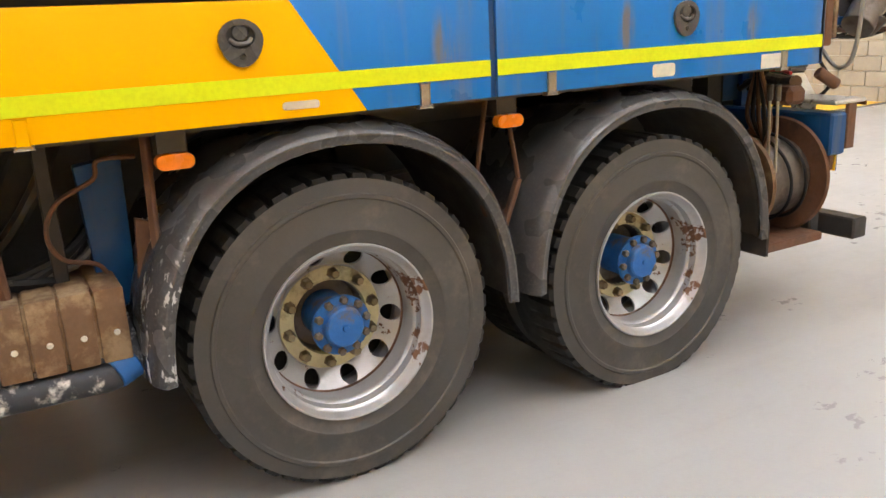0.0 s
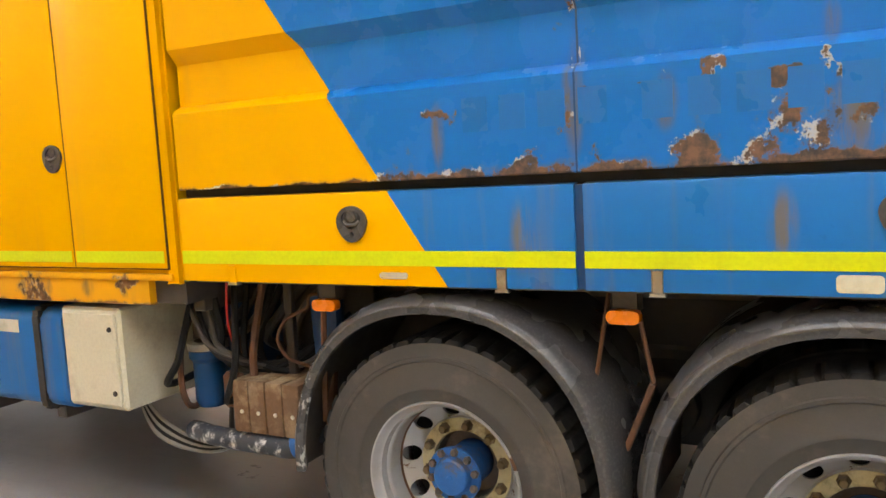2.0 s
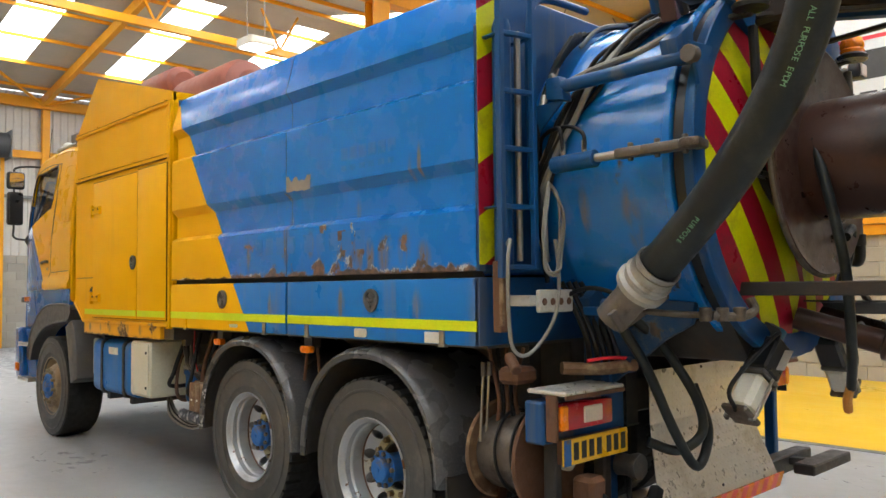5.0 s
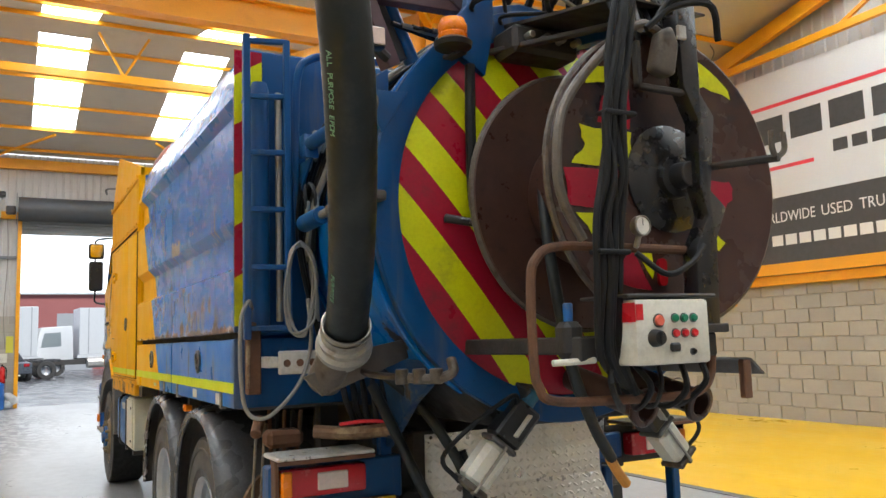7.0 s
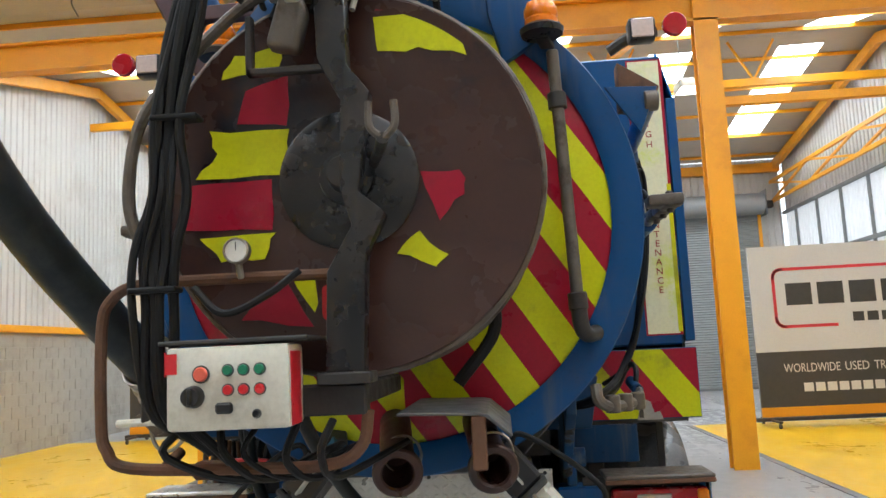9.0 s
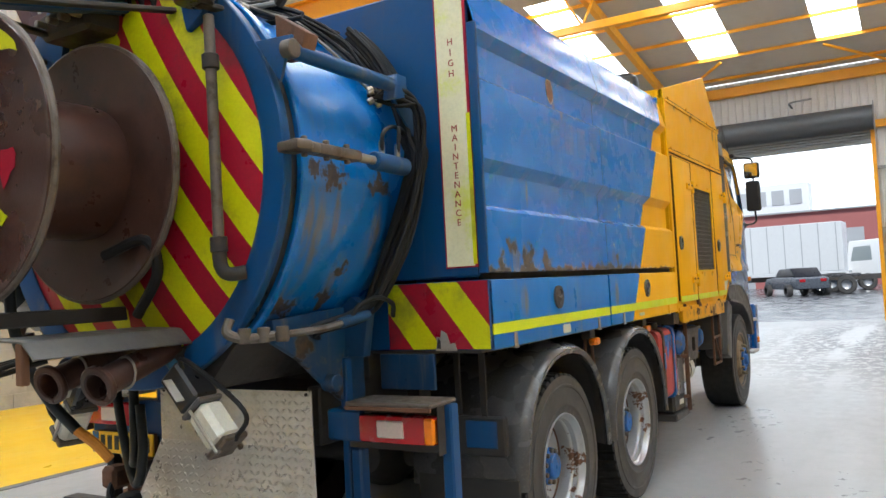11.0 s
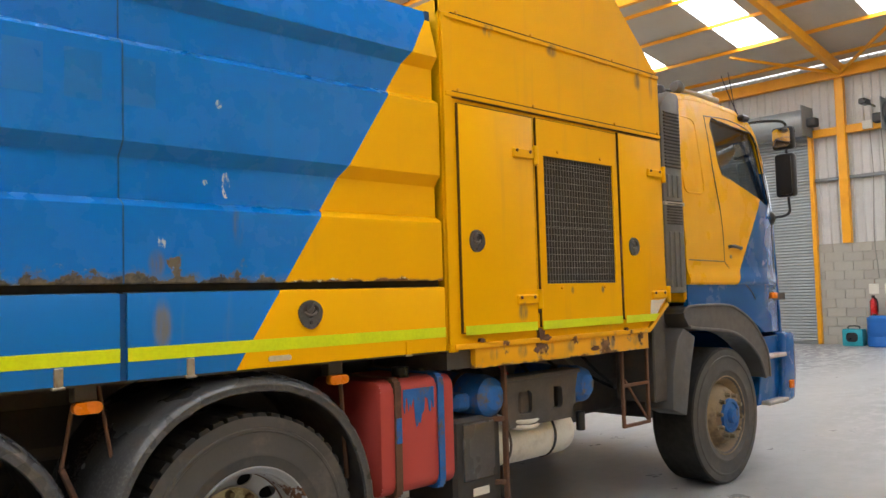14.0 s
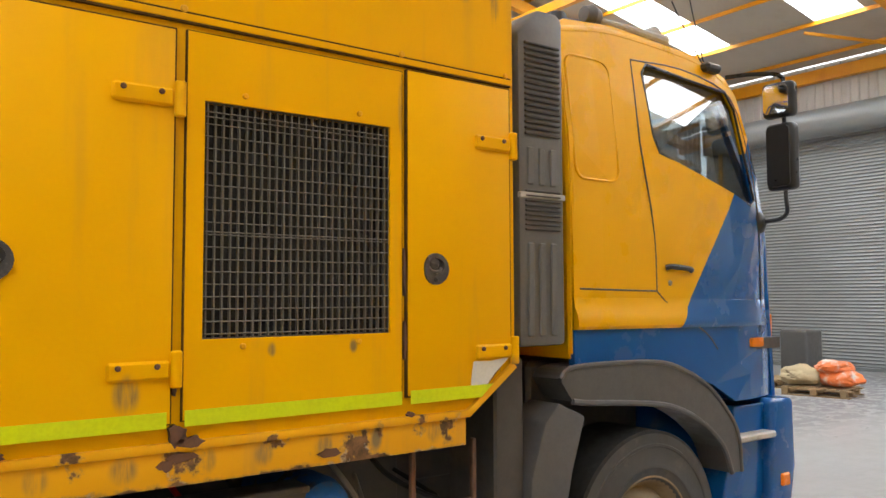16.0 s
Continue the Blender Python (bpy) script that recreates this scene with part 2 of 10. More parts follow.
M_YEL_SILL = paint("yellow_paint_sill", (0.77, 0.37, 0.002), 0.5, edges=((1.08, 0.06),), streak=0.2, dirt=0.15, chip=0.2, spots=(((1.2, 3.1, 1.16), 0.16), ((1.2, 3.7, 1.12), 0.2), ((-1.2, 3.3, 1.12), 0.3), ((1.2, 4.1, 1.14), 0.15), ((1.2, 2.6, 1.1), 0.12), ((1.23, 2.8, 1.2), 0.09), ((1.23, 3.4, 1.2), 0.1), ((1.23, 3.95, 1.2), 0.11), ((-1.23, 2.7, 1.19), 0.1), ((-1.23, 3.6, 1.19), 0.1)),
                   runs=[(sx, y, 1.21, 0.03 + 0.01 * (k % 3), 0.1) for sx in (-1.23, 1.23) for k, y in enumerate((2.5, 2.72, 2.95, 3.2, 3.38, 3.6, 3.8, 4.05))])
M_YEL_CAB = paint("yellow_cab_paint", (0.78, 0.395, 0.0), 0.3, dirt=0.05, coat=0.12, spec=0.15)
M_STRIP = surface("lime_reflective_tape", (0.62, 0.72, 0.0), 0.45, var=0.05, bump=0.02)
M_TAPE_Y = surface("yellow_reflective_sheet", (0.58, 0.60, 0.0), 0.4, var=0.12, bump=0.03, stain=DIRT, amount=0.45, stain_scale=3.0, spec=0.3)
M_TAPE_R = surface("red_reflective_sheet", (0.33, 0.008, 0.03), 0.36, var=0.2, scale=3.0, bump=0.03, stain=(0.12, 0.03, 0.035), amount=0.6, stain_scale=3.0, spec=0.25)
M_TAPE_O = surface("orange_red_tape", (0.8, 0.06, 0.02), 0.4, var=0.05)
M_CREAM = surface("cream_text_panel", (0.72, 0.70, 0.48), 0.5, var=0.06, stain=(0.6, 0.68, 0.05), amount=0.9, stain_scale=3.0)
M_REDINK = surface("red_ink", (0.30, 0.03, 0.03), 0.6, var=0.05)
M_RUBBER = surface("tyre_rubber", (0.056, 0.0535, 0.051), 0.6, var=0.25, scale=3.0, grain=140.0, bump=0.1, stain=(0.115, 0.10, 0.085), amount=0.75, stain_scale=3.6)


def guard_plastic(name, col):
    """Moulded plastic, dulled by fine dust, with pale scuffs on the leading edge of the front guard."""
    n = Net(name)
    c = n.mix(n.noise(1.6, 2.0), dim(col, 0.88), dim(col, 1.12))
    c = n.mix(n.ramp(n.noise(90.0, 3.0), 0.45, 0.75, 0.0, 0.35), c, (0.14, 0.137, 0.132))
    f = n.math("MULTIPLY", n.near((-1.24, 1.87, 0.66), 0.42), n.ramp(n.noise(30.0, 4.0, 0.6, stretch=(1.0, 1.0, 0.5)), 0.58, 0.62))
    c = n.mix(f, c, (0.5, 0.5, 0.5))
    return n.done(c, n.ramp(n.noise(5.0, 2.0), 0.3, 0.7, 0.22, 0.31))


M_GUARD = guard_plastic("black_plastic", (0.058, 0.058, 0.061))
M_INTAKE = surface("pale_grey_plastic", (0.12, 0.118, 0.115), 0.5, var=0.1, scale=5.0, bump=0.08)
M_GUARD_CAB = surface("grey_plastic", (0.09, 0.087, 0.085), 0.5, var=0.1, scale=7.0, bump=0.1)
M_BLACK = surface("black_steel", (0.034, 0.031, 0.029), 0.6, var=0.3, scale=6.0, bump=0.2, stain=(0.10, 0.06, 0.035), amount=0.6, stain_scale=3.5)
M_CHASSIS = surface("dirty_chassis", (0.062, 0.057, 0.053), 0.55, var=0.35, bump=0.3, stain=(0.11, 0.08, 0.055), amount=0.6, stain_scale=4.0)
M_GEAR = surface("grimy_black_steel", (0.038, 0.035, 0.034), 0.5, var=0.35, scale=7.0, bump=0.3, stain=(0.065, 0.042, 0.03), amount=0.6, stain_scale=4.5, spec=0.28)
M_OIL = surface("oily_black_steel", (0.012, 0.012, 0.014), 0.3, var=0.3, scale=6.0, bump=0.15, stain=(0.05, 0.035, 0.028), amount=0.5, stain_scale=5.0)
# dark rubber, blackened further for the shade under the mudguards
M_TREAD_SHADE = surface("shaded_tread_rubber", (0.013, 0.0125, 0.012), 0.85, var=0.2, scale=9.0, grain=140.0, bump=0.1)
M_RUST = surface("rusty_steel", (0.13, 0.06, 0.032), 0.78, var=0.3, scale=9.0, bump=0.35, stain=(0.05, 0.03, 0.022), amount=0.8, stain_scale=5.0)
M_REEL = surface("reel_brown_steel", (0.062, 0.029, 0.022), 0.36, var=0.4, scale=5.0, bump=0.12, stain=(0.022, 0.016, 0.015), amount=0.7, stain_scale=3.5, spec=0.35)
M_REEL_FACE = surface("oily_reel_face", (0.05, 0.022, 0.018), 0.28, var=0.4, scale=2.0, bump=0.15, stain=(0.006, 0.008, 0.014), amount=0.95, stain_scale=1.7, spec=0.35)
M_SILENCER = surface("rusty_silencer", (0.15, 0.085, 0.045), 0.7, var=0.3, scale=12.0, bump=0.3, stain=(0.42, 0.33, 0.2), amount=0.5, stain_scale=6.0)
def rim_paint(name, col):
    """Silver wheel paint with sharp-edged flakes of rust and grey dust."""
    n = Net(name)
    c = n.mix(n.noise(6.0), dim(col, 0.88), dim(col, 1.1))
    c = n.mix(n.ramp(n.noise(14.0, 5.0), 0.5, 0.75, 0.0, 0.35), c, (0.25, 0.22, 0.18))
    flake = n.math("MAXIMUM", n.near((0.2, 0.03, -0.18), 0.13), n.math("MAXIMUM", n.near((0.26, 0.08, 0.06), 0.2), n.math("MULTIPLY", n.ramp(n.axis(1), 0.165, 0.195), 0.2)))
    f = n.ramp(n.math("ADD", n.noise(11.0, 7.0, 0.68), n.math("MULTIPLY", flake, 0.2)), 0.65, 0.67)
    c = n.mix(f, c, n.mix(n.noise(30.0), (0.07, 0.03, 0.018), (0.2, 0.1, 0.05)))
    n.bump(f, 0.4, 0.002)
    return n.done(c, n.ramp(f, 0.0, 1.0, 0.34, 0.8), n.ramp(f, 0.0, 1.0, 0.5, 0.0))


M_RIM = rim_paint("silver_rim_paint", (0.44, 0.45, 0.47))
M_CLAMP = surface("worn_clamp_steel", (0.125, 0.105, 0.088), 0.5, metal=0.4, var=0.3, scale=14.0, bump=0.25, stain=(0.05, 0.03, 0.02), amount=0.8, stain_scale=9.0)
M_DISC = surface("cream_wheel_disc", (0.55, 0.50, 0.30), 0.55, var=0.2, scale=12.0, bump=0.15, stain=(0.13, 0.08, 0.04), amount=0.8, stain_scale=7.0)
M_FRIM = surface("tan_dirty_wheel", (0.26, 0.19, 0.11), 0.7, var=0.25, scale=8.0, bump=0.2, stain=(0.08, 0.05, 0.03), amount=0.8, stain_scale=6.0)
M_HUBBLUE = surface("blue_hub_paint", (0.01, 0.115, 0.38), 0.6, var=0.3, scale=14.0, bump=0.15, stain=(0.11, 0.09, 0.07), amount=0.95, stain_scale=10.0)
M_CAST = surface("grey_coupling_casting", (0.34, 0.32, 0.29), 0.45, metal=0.3, var=0.2, scale=9.0, bump=0.2, stain=(0.13, 0.10, 0.075), amount=0.7, stain_scale=6.0)
M_NUT = surface("wheel_nut_steel", (0.22, 0.17, 0.10), 0.5, metal=0.5, var=0.2, scale=30.0)
M_HOSE = surface("black_rubber_hose", (0.013, 0.017, 0.019), 0.42, var=0.25, scale=8.0, bump=0.15, stain=(0.05, 0.053, 0.05), amount=0.4, stain_scale=3.0, spec=0.3)
M_CABLE = surface("black_cable", (0.011, 0.011, 0.012), 0.55, var=0.2, spec=0.22)
M_GREYCABLE = surface("grey_cable", (0.22, 0.21, 0.19), 0.6, var=0.2)
M_ALU = surface("checker_plate_aluminium", (0.62, 0.60, 0.56), 0.36, metal=0.6, var=0.12, scale=8.0, bump=0.1, stain=(0.30, 0.25, 0.19), amount=0.6, stain_scale=3.0)
M_STEEL = surface("worn_bare_steel", (0.36, 0.34, 0.30), 0.4, metal=0.8, var=0.2, scale=10.0, stain=(0.16, 0.10, 0.06), amount=0.6, stain_scale=6.0)
M_GALV = surface("white_grey_casting", (0.46, 0.44, 0.40), 0.5, var=0.12, scale=9.0, bump=0.12, stain=(0.25, 0.21, 0.16), amount=0.6, stain_scale=6.0)
M_WHITE = surface("dirty_white_paint", (0.66, 0.64, 0.56), 0.5, var=0.06, stain=(0.32, 0.27, 0.2), amount=0.45, stain_scale=4.0)
M_CREAMBOX = surface("cream_cabinet_paint", (0.62, 0.60, 0.47), 0.45, var=0.06, stain=(0.3, 0.24, 0.16), amount=0.4, stain_scale=4.0)
M_REDTANK = paint("red_oxide_paint", (0.42, 0.06, 0.05), 0.5, dirt=0.2, spots=())
M_SALMON = surface("salmon_red_paint", (0.32, 0.10, 0.07), 0.6, var=0.15, stain=(0.2, 0.06, 0.04), amount=0.5)
M_BOOM = surface("boom_brown_paint", (0.075, 0.035, 0.04), 0.55, var=0.2, stain=(0.03, 0.02, 0.02), amount=0.6)
M_REDKNOB = surface("red_plastic", (0.6, 0.02, 0.03), 0.35, var=0.05)
M_PINKKNOB = surface("faded_red_knob", (0.75, 0.14, 0.09), 0.4, var=0.05)
M_GREENKNOB = surface("green_plastic", (0.01, 0.20, 0.10), 0.35, var=0.05)
M_BLACKKNOB = surface("black_bakelite", (0.012, 0.012, 0.014), 0.35, var=0.05)
M_AMBER = surface("amber_lens", (0.85, 0.22, 0.005), 0.25, var=0.05, bump=0.02)
M_REDLENS = surface("red_lens", (0.42, 0.012, 0.02), 0.2, var=0.08, bump=0.02)
M_CLEARLENS = surface("pale_lens", (0.62, 0.50, 0.46), 0.2, var=0.06)
M_PLATE_Y = surface("yellow_number_plate", (0.80, 0.46, 0.01), 0.35, var=0.04)
M_INK = surface("black_ink", (0.012, 0.012, 0.012), 0.5, var=0.05)
M_MESH = surface("grille_wire", (0.13, 0.12, 0.105), 0.6, metal=0.2, var=0.2)
# near-black that puts the shade of gaps and recesses into the colour
M_VOID_SHADE = surface("void_shade", (0.022, 0.022, 0.022), 0.9, var=0.1, bump=0.0)
M_GREENINK = surface("pale_green_print", (0.16, 0.34, 0.22), 0.6, var=0.05)
M_SEAT = surface("dark_seat_cloth", (0.05, 0.05, 0.055), 0.9, var=0.2)
M_MIRROR = surface("mirror_glass", (0.75, 0.76, 0.78), 0.03, metal=1.0, var=0.0, bump=0.0)


def glass(name, tint=(0.62, 0.66, 0.67)):
    """Thin tinted pane: clear straight through, mirror-like by its gloss."""
    n = Net(name)
    out = n.t.nodes["Material Output"]
    clear = n.t.nodes.new("ShaderNodeBsdfTransparent")
    clear.inputs["Color"].default_value = (*tint, 1)
    shine = n.t.nodes.new("ShaderNodeBsdfGlossy")
    shine.inputs["Roughness"].default_value = 0.02
    side = n.t.nodes.new("ShaderNodeLayerWeight")
    gloss = n.math("ADD", n.math("MULTIPLY", n.math("POWER", side.outputs["Facing"], 4.0), 0.75), 0.13)
    both = n.t.nodes.new("ShaderNodeMixShader")
    n.link(gloss, both.inputs[0])
    n.link(clear.outputs[0], both.inputs[1])
    n.link(shine.outputs[0], both.inputs[2])
    n.link(both.outputs[0], out.inputs["Surface"])
    return n.m


M_GLASS = glass("cab_glass")

# building
M_ORANGE = surface("orange_steel_paint", (0.82, 0.36, 0.006), 0.42, var=0.08, scale=3.0, bump=0.06, stain=(0.55, 0.2, 0.01), amount=0.4, stain_scale=1.5)
M_CLAD = surface("white_cladding", (0.54, 0.53, 0.51), 0.5, var=0.06, scale=1.5, bump=0.05, stain=(0.38, 0.35, 0.31), amount=0.4, stain_scale=0.8)
M_CEIL = surface("roof_liner_panel", (0.54, 0.50, 0.44), 0.7, var=0.06, scale=1.0, bump=0.05, stain=(0.42, 0.37, 0.305), amount=0.4, stain_scale=0.7)
M_BLOCK = surface("grey_concrete_block", (0.40, 0.37, 0.32), 0.9, var=0.12, scale=6.0, grain=120.0, bump=0.5, stain=(0.2, 0.18, 0.15), amount=0.4, stain_scale=1.4, pieces=0.28)
M_MORTAR = surface("mortar", (0.40, 0.37, 0.325), 0.95, var=0.1, grain=150.0, bump=0.4)
M_GREYRAIL = surface("grey_steel_rail", (0.20, 0.21, 0.21), 0.5, var=0.1)
M_SHUTTER = surface("galvanised_shutter", (0.29, 0.305, 0.31), 0.45, metal=0.3, var=0.06, scale=2.0, stain=(0.26, 0.26, 0.26), amount=0.4, stain_scale=1.2)
# shutter steel darkened for the backlit roll over the open door
M_ROLL_SHADE = surface("shaded_shutter_roll", (0.055, 0.058, 0.062), 0.5, var=0.15)
M_BANNER = surface("silver_banner", (0.66, 0.67, 0.68), 0.5, var=0.04, scale=0.8, bump=0.02)
M_BANNER_D = surface("charcoal_banner", (0.060, 0.057, 0.055), 0.55, var=0.06, bump=0.02)
M_BANNER_INK = surface("charcoal_print", (0.05, 0.05, 0.05), 0.55, var=0.03, bump=0.0)
M_BANNER_RED = surface("red_print", (0.72, 0.05, 0.07), 0.5, var=0.03, bump=0.0)
M_BANNER_W = surface("white_print", (0.72, 0.70, 0.66), 0.5, var=0.03, bump=0.0)
M_BANNER_O = surface("orange_band", (0.80, 0.34, 0.01), 0.5, var=0.04, bump=0.0)


def floor_material(name, col, rough_lo, rough_hi, stain, amount, wet_tracks=False):
    n = Net(name)
    c = n.mix(n.noise(0.35, 4.0), dim(col, 0.88), dim(col, 1.08))
    c = n.mix(n.ramp(n.noise(0.8, 4.0, 0.55), 0.4, 0.95, 0.0, amount), c, stain)
    scr = n.noise(2.0, 5.0, 0.7, stretch=(7.0, 0.5, 1.0))
    c = n.mix(n.ramp(scr, 0.48, 0.95, 0.0, amount), c, stain)
    spots = n.noise(26.0, 3.0)
    c = n.mix(n.ramp(spots, 0.70, 0.80, 0.0, 0.3), c, dim(stain, 0.6))
    wet = n.noise(0.8, 5.0, 0.65, stretch=(1.0, 0.45, 1.0))
    r = n.ramp(wet, 0.3, 0.72, rough_lo, rough_hi)
    grime = n.noise(7.0, 8.0, 0.72, stretch=(1.0, 0.7, 1.0))
    r = n.math("ADD", r, n.ramp(grime, 0.3, 0.75, -0.03, 0.07))
    c = n.mix(n.ramp(grime, 0.5, 0.8, 0.0, amount * 0.3), c, stain)
    if wet_tracks:
        zone = n.math("MAXIMUM", n.oval((3.2, 14.0, 0.0), (4.2, 9.5, 1.0)), n.oval((-3.6, 14.0, 0.0), (3.0, 9.0, 1.0)))
        tread = n.ramp(n.noise(5.0, 7.0, 0.7, stretch=(1.3, 0.8, 1.0)), 0.45, 0.5)
        lane = n.ramp(n.noise(0.9, 3.0, 0.5, stretch=(1.6, 0.25, 1.0)), 0.36, 0.5)
        f = n.math("MULTIPLY", zone, n.math("MULTIPLY", tread, lane))
        r = n.math("ADD", r, n.math("MULTIPLY", f, 0.32))
        c = n.mix(n.math("MULTIPLY", f, 0.7), c, (0.17, 0.165, 0.18))
    n.bump(n.math("ADD", n.noise(35.0, 4.0), n.math("MULTIPLY", n.noise(9.0, 6.0, 0.65), 1.4)), 0.09, 0.005)
    return n.done(c, r)


M_FLOOR = floor_material("grey_floor_paint", (0.335, 0.335, 0.335), 0.27, 0.37, (0.23, 0.215, 0.195), 0.4, True)
M_FLOOR_Y = floor_material("yellow_floor_paint", (0.78, 0.46, 0.008), 0.25, 0.45, (0.55, 0.33, 0.03), 0.3)
M_FLOOR_EDGE = surface("dark_floor_border", (0.16, 0.15, 0.14), 0.6, var=0.15)


def glow(name, col, strength, body=1.0):
    n = Net(name)
    n.b.inputs["Emission Color"].default_value = (*col, 1)
    n.b.inputs["Emission Strength"].default_value = strength
    c = n.mix(n.noise(1.2), dim(col, 0.9 * body), dim(col, body))
    return n.done(c, 0.5)


M_SKYLIGHT = glow("translucent_rooflight", (0.90, 0.96, 1.0), SKYLIGHT_GLOW)
M_SHEET = glow("translucent_wall_sheet", (0.93, 0.95, 0.97), 0.45, 0.55)
M_LAMP = glow("lamp_diffuser", (1.0, 0.97, 0.92), 6.0)


# ---- mesh helpers ----
def mesh_of(bm, name, material, smooth=True):
    bmesh.ops.recalc_face_normals(bm, faces=bm.faces)
    me = bpy.data.meshes.new(name)
    bm.to_mesh(me)
    bm.free()
    me.materials.append(material)
    if smooth:
        me.polygons.foreach_set("use_smooth", [True] * len(me.polygons))
        me.set_sharp_from_angle(angle=radians(32))
    return me


def part(name, bm, material, parent, label="", smooth=True):
    """One mesh object under a thing or a part."""
    ob = new(name, mesh_of(bm, name, material, smooth))
    ob.parent = parent
    if label:
        tagged(ob, label)
    return ob


def thing(name, label, category, group="", kind="", at=(0, 0, 0)):
    ob = new(name)
    ob.location = at
    return tagged(ob, label, category, group, kind)


def solid(name, bm, material, label, category, kind="", group="", smooth=True):
    ob = new(name, mesh_of(bm, name, material, smooth))
    return tagged(ob, label, category, group, kind)


def box(x0, y0, z0, x1, y1, z1, bevel=0.0, bm=None, m=None, seg=1):
    """A box between two corners, its edges rounded by bevel, added to bm."""
    out = bm or bmesh.new()
    b = bmesh.new()
    bmesh.ops.create_cube(b, size=1)
    for v in b.verts:
        v.co = Vector(((x0 + x1) / 2 + v.co.x * (x1 - x0), (y0 + y1) / 2 + v.co.y * (y1 - y0), (z0 + z1) / 2 + v.co.z * (z1 - z0)))
    if bevel:
        bmesh.ops.bevel(b, geom=b.edges[:], offset=min(bevel, abs(x1 - x0) * 0.45, abs(y1 - y0) * 0.45, abs(z1 - z0) * 0.45), segments=seg, affect="EDGES", profile=0.5)
    return add(out, b, m)


def add(out, b, m=None):
    """Moves the geometry of b, through the matrix m, into out."""
    if m is not None:
        bmesh.ops.transform(b, matrix=m, verts=b.verts)
    t = bpy.data.meshes.new("t")
    b.to_mesh(t)
    b.free()
    out.from_mesh(t)
    bpy.data.meshes.remove(t)
    return out


def lathe(profile, seg=48, m=None, bm=None, wave=None):
    """Revolves (radius, along) pairs round the local y axis. wave(i, k) may scale the radius of ring point i at step k."""
    out = bm or bmesh.new()
    b = bmesh.new()
    rows = []
    for k in range(seg):
        a = 2 * math.pi * k / seg
        row = []
        for i, (r, y) in enumerate(profile):
            s = wave(i, k) if wave else 1.0
            row.append(b.verts.new((r * s * math.cos(a), y, r * s * math.sin(a))))
        rows.append(row)
    for k in range(seg):
        p, q = rows[k], rows[(k + 1) % seg]
        for i in range(len(profile) - 1):
            if profile[i][0] < 1e-6 and profile[i + 1][0] < 1e-6:
                continue
            b.faces.new((p[i], p[i + 1], q[i + 1], q[i]))
    bmesh.ops.remove_doubles(b, verts=b.verts, dist=1e-5)
    return add(out, b, m)


def smooth_path(pts, n=8):
    """Points of a Catmull-Rom curve through pts."""
    p = [Vector(v) for v in pts]
    if len(p) < 3:
        return p
    p = [2 * p[0] - p[1]] + p + [2 * p[-1] - p[-2]]
    out = []
    for i in range(1, len(p) - 2):
        a, b, c, d = p[i - 1:i + 3]
        for k in range(n):
            t = k / n
            out.append(0.5 * (2 * b + (c - a) * t + (2 * a - 5 * b + 4 * c - d) * t * t + (3 * b - a - 3 * c + d) * t ** 3))
    out.append(p[-2])
    return out


def tube(pts, r, seg=10, n=8, bm=None, smooth=True, taper=None):
    """A round bar or hose along a curve, with closed ends."""
    out = bm or bmesh.new()
    path = smooth_path(pts, n) if smooth else [Vector(v) for v in pts]
    b = bmesh.new()
    up = Vector((0.13, 0.27, 0.95)).normalized()
    rings = []
    for i, q in enumerate(path):
        d = (path[min(i + 1, len(path) - 1)] - path[max(i - 1, 0)]).normalized()
        u = up - d * up.dot(d)
        if u.length < 1e-3:
            u = Vector((1, 0, 0)) - d * d.x
        u.normalize()
        up = u
        w = d.cross(u)
        rr = r * (taper(i / (len(path) - 1)) if taper else 1.0)
        rings.append([b.verts.new(q + (u * math.cos(2 * math.pi * k / seg) + w * math.sin(2 * math.pi * k / seg)) * rr) for k in range(seg)])
    for p, q in zip(rings, rings[1:]):
        for k in range(seg):
            b.faces.new((p[k], p[(k + 1) % seg], q[(k + 1) % seg], q[k]))
    b.faces.new(rings[0][::-1])
    b.faces.new(rings[-1])
    return add(out, b)


def bar(p, q, w, h, bm=None, bevel=0.004):
    """A flat or square bar from p to q, w wide and h deep."""
    p, q = Vector(p), Vector(q)
    turn = (q - p).to_track_quat("Y", "Z").to_matrix().to_4x4()
    return box(-w / 2, 0, -h / 2, w / 2, (q - p).length, h / 2, bevel, bm, Matrix.Translation(p) @ turn)


def cyl(p, q, r, seg=20, bm=None, bevel=0.004):
    """A round bar from p to q with softened rims."""
    p, q = Vector(p), Vector(q)
    n = (q - p).length
    e = min(bevel, n * 0.3, r * 0.3)
    turn = (q - p).to_track_quat("Y", "Z").to_matrix().to_4x4()
    return lathe([(0, 0), (r - e, 0), (r, e), (r, n - e), (r - e, n), (0, n)], seg, Matrix.Translation(p) @ turn, bm)


